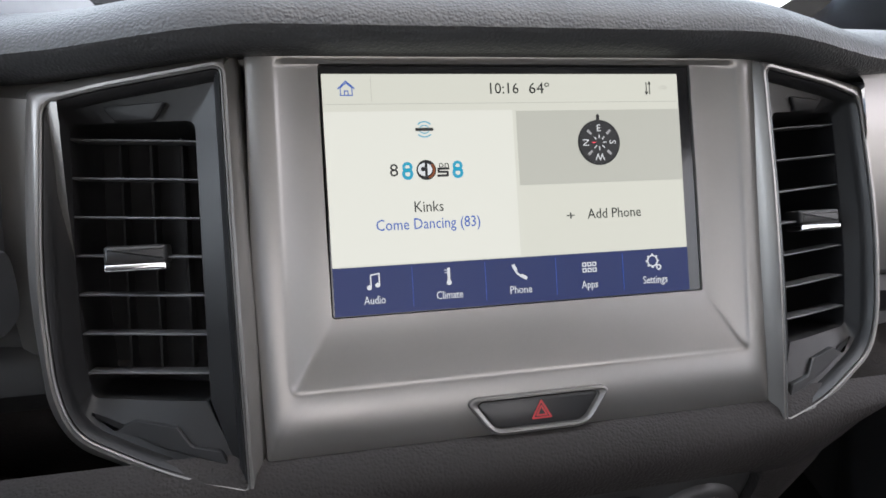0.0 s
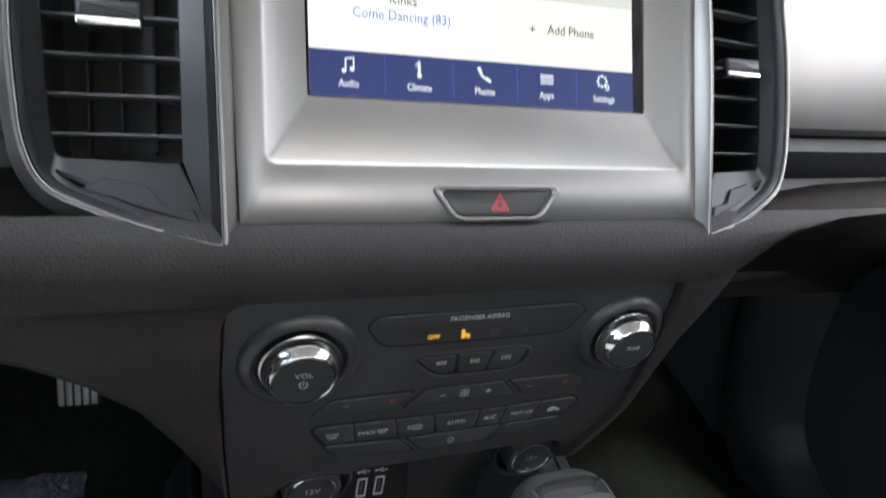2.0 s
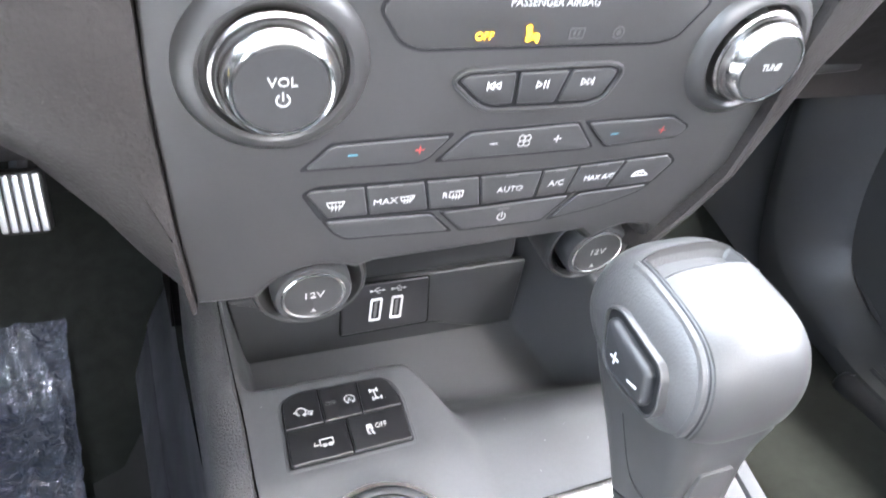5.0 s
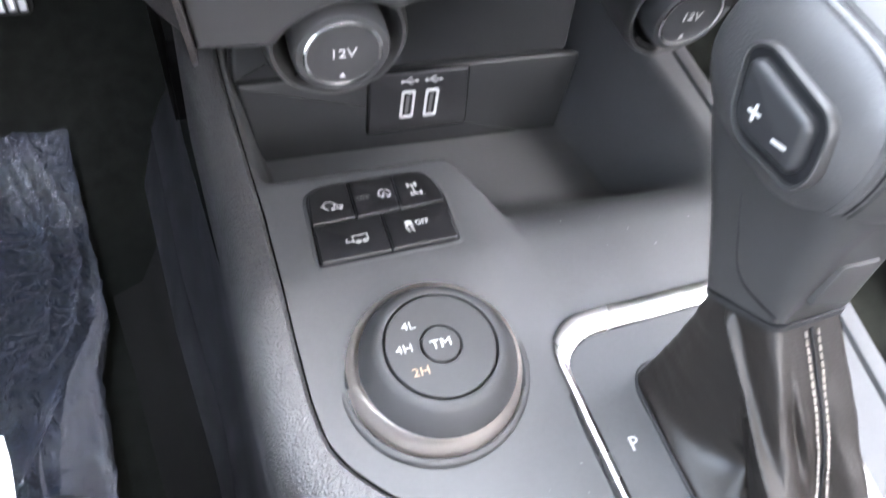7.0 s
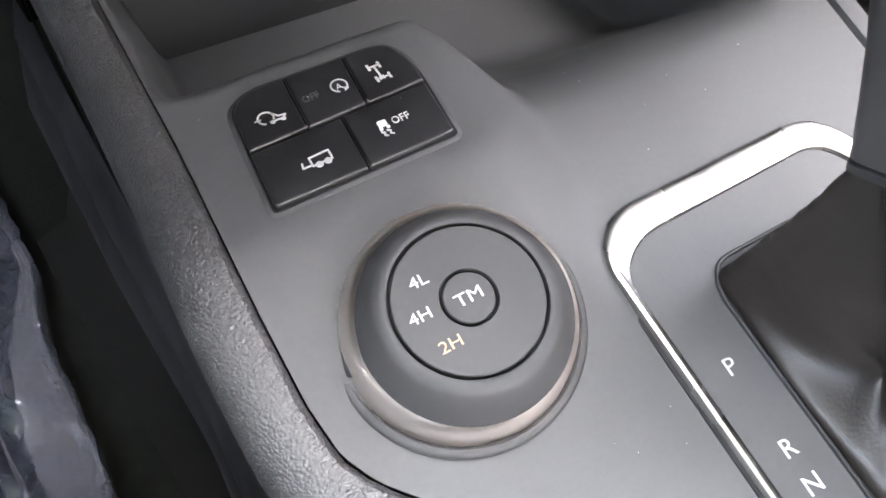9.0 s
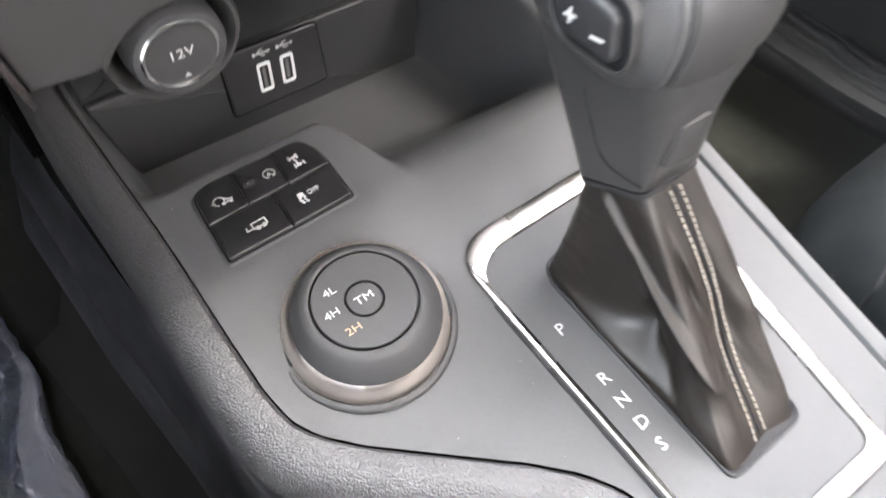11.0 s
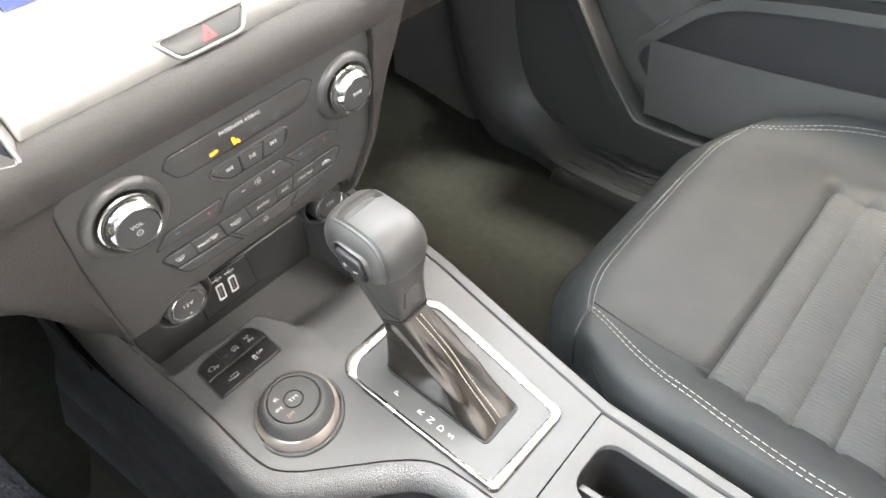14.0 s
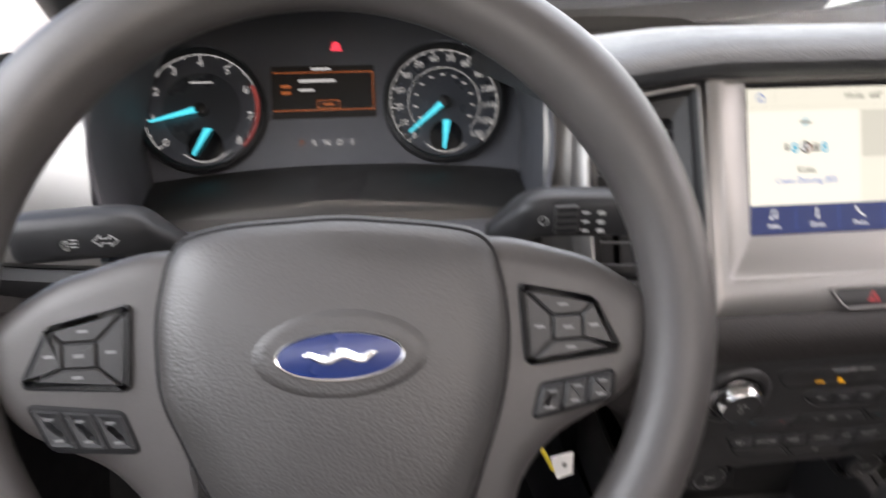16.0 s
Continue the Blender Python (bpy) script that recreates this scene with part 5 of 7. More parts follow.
# ---- USB plate on the tray wall ----
us = thing("usb_plate", TRAY.at(-0.008, 0.006), "black plate with two white-rimmed charging ports", "usb port")
pu = rp([(-0.0400, -0.0150), (0.0278, -0.0140), (0.0240, 0.0243), (-0.0422, 0.0234)], 0.0025, 4)
part("gap", prism(TRAY, inset(pu, -0.0013), -0.001, 0.0004, 0.0), M_VOID, us)
part("plate", prism(TRAY, pu, -0.002, 0.0015, 0.0010), M_BUTTON, us)
for c in (-0.0160, 0.0002):
    o, i = rp(rect(c - 0.0047, -0.0062, c + 0.0047, 0.0124), 0.0021, 4), rp(rect(c - 0.0029, -0.0041, c + 0.0029, 0.0103), 0.0008, 4)
    port = part("port_rim", hoop(TRAY, o, i, 0.0009, 0.0020, 0.0003), M_PRINT, us, "white port outline")
    part("port_tongue", prism(TRAY, rect(c - 0.0013, -0.0030, c + 0.0009, 0.0092), 0.0009, 0.0018), M_GREY, port)
    part("port_hole", prism(TRAY, i, 0.0007, 0.0016), M_DARK, port)
    q = [(c - 0.005, 0.0184), (c + 0.0045, 0.0184)]
    mark(TRAY, stroke(q, 0.0006) + [circle(c - 0.0050, 0.0184, 0.0011, 10), [(c + 0.0042, 0.0174), (c + 0.0062, 0.0184), (c + 0.0042, 0.0194)]] + stroke([(c - 0.003, 0.0184), (c - 0.0005, 0.0204), (c + 0.0012, 0.0204)], 0.0006) + stroke([(c - 0.0015, 0.0184), (c + 0.0005, 0.0167), (c + 0.0022, 0.0167)], 0.0006), 0.0016, M_PRINT, us, "trident_symbol")
# ---- switch block on the console ----
sb = thing("switch_block", SWI.at(0, 0, -0.01), "block of five black console switches with white symbols", "switches")
blk = rp([(-0.0315, -0.0243), (0.0312, -0.0236), (0.0338, 0.0100), (0.0292, 0.0238), (-0.0212, 0.0240), (-0.0292, 0.0190)], [0.002, 0.002, 0.008, 0.008, 0.006, 0.006], 5)
part("plinth", loft([[SWI.at(u, v, -0.02) for u, v in inset(blk, -0.006)], [SWI.at(u, v, -0.0012) for u, v in inset(blk, -0.0030)], [SWI.at(u, v, -0.0002) for u, v in inset(blk, -0.0018)], [SWI.at(u, v, 0.0002) for u, v in inset(blk, -0.0008)]]), M_CONSOLE, sb)
part("gap", prism(SWI, blk, 0.0, 0.0005), M_DARK, sb)


def sw(poly, rs):
    part("key", rplate(SWI, poly, rs, 0.00035, 0.0, 0.0022, 0.0009), M_BUTTON, sb)


sw([(-0.0298, -0.0010), (-0.0100, -0.0005), (-0.0090, 0.0235), (-0.0210, 0.0235), (-0.0286, 0.0186)], [0.0005, 0.0005, 0.0005, 0.004, 0.005])
sw([(-0.0098, -0.0005), (0.0106, 0.0000), (0.0124, 0.0235), (-0.0088, 0.0235)], 0.0005)
sw([(0.0108, 0.0000), (0.0322, 0.0006), (0.0330, 0.0100), (0.0288, 0.0234), (0.0126, 0.0235)], [0.0005, 0.0005, 0.006, 0.006, 0.0005])
sw([(-0.0308, -0.0237), (0.0000, -0.0234), (0.0008, -0.0008), (-0.0298, -0.0014)], [0.002, 0.0005, 0.0005, 0.0005])
sw([(0.0002, -0.0234), (0.0306, -0.0230), (0.0321, 0.0002), (0.0011, -0.0008)], [0.0005, 0.002, 0.0005, 0.0005])
WS = 0.0023


def sm_(polys, name="symbol", material=None, du=0.0, dv=0.0):
    mu = sum(u for p in polys for u, v in p) / sum(len(p) for p in polys)
    mv = sum(v for p in polys for u, v in p) / sum(len(p) for p in polys)
    polys = [[(mu + (u - mu) * 0.76 + du, mv + (v - mv) * 0.76 + dv) for u, v in p] for p in polys]
    mark(SWI, polys, WS, material or M_PRINT, sb, name)


sm_(stroke(arc(-0.0215, 0.0108, 0.0033, -30, 250), 0.0008) + stroke([(-0.0262, 0.0108), (-0.0238, 0.0108)], 0.0007) + stroke([(-0.0205, 0.0080), (-0.0150, 0.0078), (-0.0135, 0.0095), (-0.0165, 0.0098), (-0.0180, 0.0118)], 0.0008) + [circle(-0.0195, 0.0076, 0.0011, 8), circle(-0.0150, 0.0074, 0.0011, 8)], "hill_descent_symbol", du=0.0010, dv=-0.0015)
letters(SWI, "OFF", -0.0042, 0.0108, 0.0042, M_GREY, sb, WS, width=0.0058)
letters(SWI, "A", 0.0058, 0.0108, 0.0036, M_PRINT, sb, WS)
sm_(stroke(arc(0.0060, 0.0112, 0.0036, -60, 250), 0.0007) + [[(0.0072, 0.0072), (0.0096, 0.0084), (0.0074, 0.0096)]], "stop_start_symbol")
sm_(stroke([(0.0150, 0.0150), (0.0200, 0.0150)], 0.0009) + stroke([(0.0150, 0.0165), (0.0150, 0.0135)], 0.0012) + stroke([(0.0200, 0.0165), (0.0200, 0.0135)], 0.0012) + stroke([(0.0175, 0.0150), (0.0178, 0.0072)], 0.0009) + stroke([(0.0155, 0.0072), (0.0215, 0.0072)], 0.0006) + stroke([(0.0155, 0.0086), (0.0155, 0.0058)], 0.0011) + stroke([(0.0215, 0.0086), (0.0215, 0.0058)], 0.0011) + stroke([(0.0170, 0.0082), (0.0190, 0.0062)], 0.0006) + stroke([(0.0190, 0.0082), (0.0170, 0.0062)], 0.0006), "differential_symbol", du=0.0022)
sm_(stroke([(-0.0165, -0.0080), (-0.0080, -0.0076), (-0.0080, -0.0122), (-0.0165, -0.0125), (-0.0165, -0.0080)], 0.0008) + stroke([(-0.0205, -0.0120), (-0.0165, -0.0118)], 0.0008) + stroke([(-0.0205, -0.0120), (-0.0200, -0.0095)], 0.0008) + [circle(-0.0138, -0.0128, 0.0016, 10), circle(-0.0100, -0.0126, 0.0016, 10)], "trailer_symbol", du=0.0010, dv=-0.0028)
sm_([rp(rect(0.0092, -0.0098, 0.0132, -0.0062), 0.001), circle(0.0096, -0.0105, 0.0009, 8), circle(0.0128, -0.0105, 0.0009, 8)] + stroke([(0.0090, -0.0120), (0.0102, -0.0128), (0.0096, -0.0140), (0.0108, -0.0148)], 0.0008) + stroke([(0.0116, -0.0120), (0.0128, -0.0128), (0.0122, -0.0140), (0.0134, -0.0148)], 0.0008), "stability_symbol", du=-0.0002, dv=-0.0012)
letters(SWI, "OFF", 0.0172, -0.0104, 0.0042, M_PRINT, sb, WS, width=0.0060)
for u, v in ((-0.0122, 0.0006), (0.0080, 0.0010), (0.0135, 0.0014)):
    mark(SWI, [rect(u - 0.0024, v - 0.0008, u + 0.0024, v + 0.0004)], WS - 0.0003, M_GREY, sb, "key_lamp")

# ---- drive mode dial ----
dd = thing("drive_mode_dial", CON.at(-0.0632, yc(-0.0670)), "round dark four-wheel-drive dial with a chrome base ring", "rotary dial")
DU, DV = -0.0632, yc(-0.0670)
DIALP = Plane((-0.0632, -0.0670, 0.4626), (1, 0, 0), (0, 1, 0.20))
part("well", lathe(DIALP, 0, 0, [(0.0392, -0.002), (0.0391, 0.0010), (0.0387, 0.0019), (0.0377, 0.0025), (0.0366, 0.0024), (0.0358, 0.0012)], 64), M_DIALTOP, dd)
part("chrome_base", lathe(DIALP, 0, 0, [(0.0357, -0.001), (0.0357, 0.0012), (0.0351, 0.0040), (0.0344, 0.0070), (0.0334, 0.0096), (0.0322, 0.0116), (0.0306, 0.0132), (0.0290, 0.0138)], 64), M_RING, dd, "polished chrome base ring")
prof = [(0.0315, 0.0079), (0.0324, 0.0088), (0.0323, 0.0121), (0.0311, 0.0158), (0.0281, 0.0203), (0.0263, 0.0232), (0.0250, 0.0243), (0.0235, 0.0249), (0.0223, 0.0250), (0.0219, 0.0248), (0.0219, 0.0193)]
rings = []
for r, w in prof:
    ring = []
    for i in range(96):
        a = 2 * math.pi * i / 96
        d = abs((math.degrees(a) - 255 + 180) % 360 - 180)
        far_ = smoothstep(66, 80, d)                  # the skirt comes down over the chrome away from the driver
        low = 0.0116 - 0.0024 * math.exp(-((d - 12) / 12) ** 4)
        rr_, ww = r, w
        if w < low and far_ < 1.0 and w < 0.0180:
            ww = w + (low - w) * (1 - far_)
            rr_ = r + (interp(ww, (0.0088, 0.0122, 0.0158, 0.0202), (0.0324, 0.0323, 0.0311, 0.0281)) - r) * (1 - far_)
        if w < 0.0100:
            rr_, ww = rr_ * (1 + 0.165 * far_), ww - 0.0056 * far_
        ring.append(CON.at(DU + rr_ * math.cos(a), DV + rr_ * math.sin(a), ww))
    rings.append(ring)
part("grip", loft(rings, cap0=False, cap1=False), M_DIALTOP, dd)
part("groove", lathe(CON, DU, DV, [(0.0223, 0.0193), (0.0223, 0.0200), (0.0205, 0.0200)], 64), M_DARK, dd)
part("cap", lathe(CON, DU, DV, [(0.0209, 0.0189), (0.0209, 0.0248), (0.0206, 0.0251), (0.0082, 0.0252), (0.0080, 0.0249), (0.0080, 0.0203)], 64, cap=False), M_DIALTOP, dd)
part("groove", lathe(CON, DU, DV, [(0.0084, 0.0203), (0.0084, 0.0207), (0.0053, 0.0207)], 48), M_DARK, dd)
part("center_button", lathe(CON, DU, DV, [(0.0071, 0.0198), (0.0071, 0.0250), (0.0068, 0.0253), (0.0011, 0.0253)], 48), M_DIALTOP, dd)
letters(CON, "TM", DU, DV, 0.0050, M_PRINT, dd, 0.0255, width=0.0078)
letters(CON, "4L", DU - 0.0100, DV + 0.0098, 0.0046, M_PRINT, dd, 0.0254, width=0.0054)
letters(CON, "4H", DU - 0.0140, DV + 0.0010, 0.0046, M_PRINT, dd, 0.0254, width=0.0062)
letters(CON, "2H", DU - 0.0105, DV - 0.0090, 0.0046, M_WARMPRINT, dd, 0.0254, width=0.0062)

# dust that has settled on the console
rng = random.Random(5)
bmq = bmesh.new()
for k in range(90):
    x, y = rng.uniform(-0.105, 0.10), rng.uniform(-0.20, 0.06)
    if x < cl(y) + 0.004 or x > cr(y) - 0.004 or (x > -0.008 and y < -0.05) or math.hypot(x + 0.064, y + 0.0685) < 0.040:
        continue
    r_ = rng.uniform(0.00006, 0.00016)
    prism(Plane((x, y, max(cz(x, y), 0.4784 + 0.0022 if abs(x + 0.066) < 0.034 and abs(y - 0.006) < 0.026 else 0.0) + 0.0002), (math.cos(k), math.sin(k), 0), (-math.sin(k), math.cos(k), 0)), [(-r_ * rng.uniform(1, 2.5), 0), (0, -r_), (r_ * rng.uniform(1, 2.5), 0), (0, r_)], 0, 0.0001, bm=bmq)
solid("dust", bmq, M_PRINT, (0, 0, 0.46), "tiny pale dust specks settled on the console", "dust", kind="stuff", smooth=0)

# ---- shift gate and lever ----
gt = thing("shift_gate", CON.at(0.04, yc(-0.145)), "dark shift gate plate with a chrome frame and white letters", "shift gate")
g_out = rp([(-0.0108, yc(-0.2305)), (0.0795, yc(-0.2330)), (0.1010, yc(-0.0790)), (0.0880, yc(-0.0575)), (0.0000, yc(-0.0580)), (-0.0128, yc(-0.0690))], [0.006, 0.010, 0.012, 0.012, 0.012, 0.010], 6)
g_in = rp([(-0.0062, yc(-0.2225)), (0.0740, yc(-0.2255)), (0.0930, yc(-0.0820)), (0.0830, yc(-0.0680)), (0.0040, yc(-0.0690)), (-0.0084, yc(-0.0775))], [0.004, 0.007, 0.008, 0.008, 0.008, 0.007], 6)
part("gap", prism(CON, inset(g_out, -0.0009), -0.001, 0.0007), M_DARK, gt)
part("chrome_frame", hoop(CON, g_out, g_in, -0.002, 0.0040, 0.0016, wi=0.0028), M_SATIN, gt, "polished chrome frame")
part("plate", prism(CON, inset(g_in, 0.0002), -0.002, 0.0012, 0.0), M_CONSOLE, gt)
slot = rp([(0.0165, yc(-0.2010)), (0.0590, yc(-0.2010)), (0.0760, yc(-0.0960)), (0.0700, yc(-0.0880)), (0.0215, yc(-0.0880)), (0.0160, yc(-0.0960))], [0.004, 0.005, 0.006, 0.006, 0.006, 0.006], 5)
part("slot_edge", hoop(CON, inset(slot, -0.0014), slot, 0.0, 0.0026, 0.0008), M_PLASTIC, gt)
part("slot_floor", prism(CON, slot, 0.0008, 0.0016), M_DARK, gt)
for s, y in (("P", -0.1164), ("R", -0.1430), ("N", -0.1540), ("D", -0.1650), ("S", -0.1757)):
    letters(CON, s, 0.0034, yc(y), 0.0078, M_PRINT, gt, 0.0014, wide=1.05)

lev = thing("gear_lever", CON.at(0.04, yc(-0.145)), "automatic gear lever with grained knob over a stitched leather gaiter", "gear lever")


def rr_ring(cx, cy, cz_, hx, hy, r, tilt=0.0, n=6, roll=0.0):
    """A rounded rectangle about a centre, tilted fore and aft."""
    pts = rp([(-hx, -hy), (hx, -hy), (hx, hy), (-hx, hy)], r, n)
    c, s = math.cos(radians(tilt)), math.sin(radians(tilt))
    cr_, sr_ = math.cos(radians(roll)), math.sin(radians(roll))
    out = []
    for u, v in pts:
        uu, vv = u * cr_ - v * sr_, u * sr_ + v * cr_
        out.append(Vector((cx + uu, cy + vv * c, cz_ + vv * s)))
    return out


# gaiter: from the slot up to the neck, pulled into folds
def dense(ring, n=80):
    """Four sides of n even steps each, from the middle of one rounded corner to the next."""
    out = []
    for k in range(4):
        side_ = [ring[(13 * k + 6 + q) % 52] for q in range(14)]
        cum = [0.0]
        for a_, b_ in zip(side_, side_[1:]):
            cum.append(cum[-1] + (b_ - a_).length)
        for q in range(n):
            d = cum[-1] * q / n
            out.append(Vector([interp(d, cum, [p[c] for p in side_]) for c in range(3)]))
    return out


base = dense([CON.at(u, v, 0.0015) for u, v in rp([(0.0170, yc(-0.2000)), (0.0585, yc(-0.2000)), (0.0750, yc(-0.0900)), (0.0170, yc(-0.0900))], [0.005, 0.006, 0.007, 0.006], 12)])
topr = dense(rr_ring(0.0348, -0.1106, 0.5262, 0.0146, 0.0146, 0.005, -24, 12, 2))
NG = len(base) // 2      # 0 near the driver at the rear, 40 passenger side, 80 and 120 at the front


def ridge(i, at, width):
    d = (i - at + NG / 2) % NG - NG / 2
    return math.exp(-(d / width) ** 2)


rings = []
NB = 130
for k in range(NB + 1):
    t = k / NB
    ring = []
    for step_, (p, q) in enumerate(zip(base, topr)):
        i = step_ / 2
        c = p.lerp(q, t)
        c.x, c.y = p.x + (q.x - p.x) * t ** 1.12, p.y + (q.y - p.y) * t ** 1.12
        out_ = c - Vector((0.042 - 0.008 * t, -0.147 + 0.037 * t, c.z))
        out_.z = 0
        bell = math.sin(math.pi * min(1, t)) ** 0.8
        f = -0.0040 * bell * (1 - 0.3 * t)
        g = i if i > 80 else i + NG                      # 120 to 160 along the driver's face, past 160 on the rear face
        fold = interp(g, (118, 128, 138, 147, 153, 160, 164), (1.15, 1.06, 0.94, 0.72, 0.56, 0.42, 0.38))
        on_ = smoothstep(124, 136, g) * (1 - smoothstep(160, 171, g))
        d = fold - t
        tip = smoothstep(146, 158, g)
        f += (0.0035 + 0.0075 * tip) * math.exp(-(d / (0.045 + 0.035 * tip)) ** 2) * on_ * (1 - smoothstep(0.93, 1.0, t))
        f -= 0.0075 * smoothstep(0.01, 0.11, d) * smoothstep(0.02, 0.20, t) * on_ * (1 - 0.45 * tip)
        f -= 0.0060 * ridge(i, 143, 7) * math.exp(-((t - 0.20) / 0.10) ** 2)
        f += 0.0060 * ridge(i, 154, 5) * math.exp(-((t - 0.12) / 0.10) ** 2)
        f += 0.0035 * ridge(i, 134, 10) * math.exp(-((t - 0.05) / 0.045) ** 2)
        f -= 0.0040 * ridge(i, 149.5, 2.4) * math.exp(-((t - 0.13) / 0.09) ** 2)
        f -= 0.0085 * ridge(i, 23, 11) * math.exp(-((t - 0.30) / 0.26) ** 2)           # the rear face sags inward
        f -= 0.0030 * math.exp(-(((i - 8) + 16 * (t - 0.66)) / 3.0) ** 2) * math.exp(-((t - 0.66) / 0.15) ** 2)
        f += 0.0014 * math.exp(-(((i - 13) + 16 * (t - 0.66)) / 3.0) ** 2) * math.exp(-((t - 0.66) / 0.15) ** 2)
        f += 0.0040 * ridge(i, 41 + 3 * t, 5) * bell - 0.0028 * ridge(i, 33 - 5 * t, 3) * math.exp(-((t - 0.55) / 0.22) ** 2)
        f -= 0.0030 * ridge(i, 58, 7) * math.exp(-((t - 0.5) / 0.2) ** 2)
        f += 0.0022 * ridge(i, 119, 4) * bell
        f += 0.0009 * noise.noise((i * 0.10 + 3.0 * t, t * 7.0, 1.7)) * bell + 0.0004 * noise.noise((i * 0.3, t * 16.0 + 0.15 * i, 4.1)) * bell
        ring.append(c + out_.normalized() * f)
    rings.append(ring)
part("gaiter", loft(rings, cap0=False, cap1=False), M_BOOT, lev, "creased black leather gaiter")


def on_gaiter(ang_i, t):
    k = min(NB - 1, int(t * NB))
    f = t * NB - k
    n = len(rings[0])
    i0 = int(2 * ang_i) % n
    g = 2 * ang_i - int(2 * ang_i)
    a = rings[k][i0].lerp(rings[k][(i0 + 1) % n], g)
    b = rings[k + 1][i0].lerp(rings[k + 1][(i0 + 1) % n], g)
    p = a.lerp(b, f)
    m = Vector((0.042 - 0.008 * t, -0.147 + 0.037 * t, p.z))
    return p + (p - m).normalized() * 0.0006


# double stitched seam on the rear face
for off in (0.0, 1.0):
    bmq = bmesh.new()
    path = [on_gaiter(16.4 + 7.2 * off + 4.0 * math.sin(math.pi * s / 40), 0.02 + 0.96 * s / 40) for s in range(41)]
    for a, b in zip(path, path[1:]):
        tube([a.lerp(b, 0.15), a.lerp(b, 0.85)], 0.00036, 6, bm=bmq)
    tagged(part("stitching", bmq, M_THREADB, lev, "pale double stitching"), kind="stuff")
bmq = bmesh.new()
path = [on_gaiter(20.0 + 4.0 * math.sin(math.pi * s / 40), 0.02 + 0.96 * s / 40) - Vector((0, -0.0004, 0)) for s in range(41)]
part("seam", tube(path, 0.0006, 5, bm=bmq), M_DARK, lev)
# neck
neck = [rr_ring(0.0348, -0.1100, 0.5284, 0.0150, 0.0150, 0.005, -24, roll=2), rr_ring(0.0348, -0.1099, 0.5290, 0.0158, 0.0158, 0.005, -24, roll=2), rr_ring(0.0350, -0.1068, 0.5400, 0.0163, 0.0185, 0.006, -20, roll=2),
        rr_ring(0.0354, -0.1030, 0.5520, 0.0176, 0.0218, 0.008, -14, roll=2), rr_ring(0.0360, -0.0990, 0.5640, 0.0196, 0.0262, 0.010, -7, roll=1), rr_ring(0.0367, -0.0960, 0.5760, 0.0222, 0.0305, 0.012, 0),
        rr_ring(0.0370, -0.0940, 0.5900, 0.0236, 0.0322, 0.013, 8)]
part("neck", loft(neck), M_PANEL, lev, "dark plastic neck of the knob")
part("neck_collar", loft([rr_ring(0.0348, -0.1108, 0.5252, 0.0150, 0.0150, 0.005, -24, roll=2), rr_ring(0.0348, -0.1107, 0.5256, 0.0156, 0.0156, 0.005, -24, roll=2), rr_ring(0.0348, -0.1102, 0.5276, 0.0157, 0.0157, 0.005, -24, roll=2), rr_ring(0.0348, -0.1101, 0.5281, 0.0149, 0.0149, 0.005, -24, roll=2)]), M_PLASTIC, lev, "thin dark collar under the neck")
seam_ = [(0.0166, -0.0937, 0.5623), (0.0184, -0.1017, 0.5436), (0.0187, -0.1076, 0.5377), (0.0188, -0.1157, 0.5371), (0.0187, -0.1237, 0.5384)]
part("panel_seam", tube(catmull([Vector(p) for p in seam_], 6), 0.0004, 6), M_DARK, lev)
PL = Plane((0.0340, -0.1258, 0.5460), (1, 0.03, 0), (0.05, 0.05, 1))
part("rear_plate", prism(PL, rp([(-0.0100, 0.0002), (0.0078, -0.0036), (0.0085, 0.0135), (-0.0070, 0.0150)], 0.0015, 4), -0.004, 0.0006, 0.0004), M_KNOBTOP, lev, "pale plastic plate at the back of the neck")
# knob: a rounded box that leans back a little
KC, KA, KB, KH, KE = Vector((0.0370, -0.0925, 0.5930)), 0.0288, 0.0372, 0.0300, 0.60
KTILT = Matrix.Rotation(radians(10), 3, "X")


def pw(t):
    return math.copysign(abs(t) ** KE, t)


def knob(al, be, out=0.0):
    """al runs round the knob from the front over the top to the back, be across it; out: metres proud of it."""
    p = Vector((KA * pw(math.sin(be)), KB * pw(math.cos(be)) * pw(math.cos(al)), KH * pw(math.cos(be)) * pw(math.sin(al))))
    f = 1 - 0.22 * smoothstep(0.0, -0.030, p.z)
    p.x *= f * (1 - 0.06 * smoothstep(0.0, 0.03, p.z))
    p.y *= f * (1 - 0.10 * smoothstep(0.0, 0.03, p.z))
    n = p.normalized()
    return KC + KTILT @ (p + n * out)


# smooth inlay that runs over the top and down the back of the knob
NA_ = 84


def inlay_half(t):
    return radians(33 + 3 * smoothstep(0.1, 0.6, t) - 10 * smoothstep(0.70, 1.0, t))


def knob_body(i, j):
    """The grained body, sunk where the inlay covers it."""
    al, be = 360 * i / 128, -89.5 + 179 * j / 80
    sunk = 67 < al < 226 and abs(be) < math.degrees(inlay_half((al - 64) / 164)) - 3.2
    return knob(radians(al), radians(be), -0.009 if sunk else 0.0) - Vector((0, 0, 0.005 if sunk and al < 100 else 0.0))


def inlay_point(i, j, n=26):
    s_, t = 2 * i / n - 1, j / NA_
    rim_ = 0.0016 * (abs(s_) > 0.99 or j in (0, NA_))
    pocket = 0.0058 * (1 - smoothstep(0.100, 0.128, t)) * (abs(s_) < 0.86) * (j > 1)      # finger recess at the front end
    return knob(radians(64 + 164 * t), s_ * inlay_half(t), 0.0006 - rim_) - Vector((0, 0, pocket))


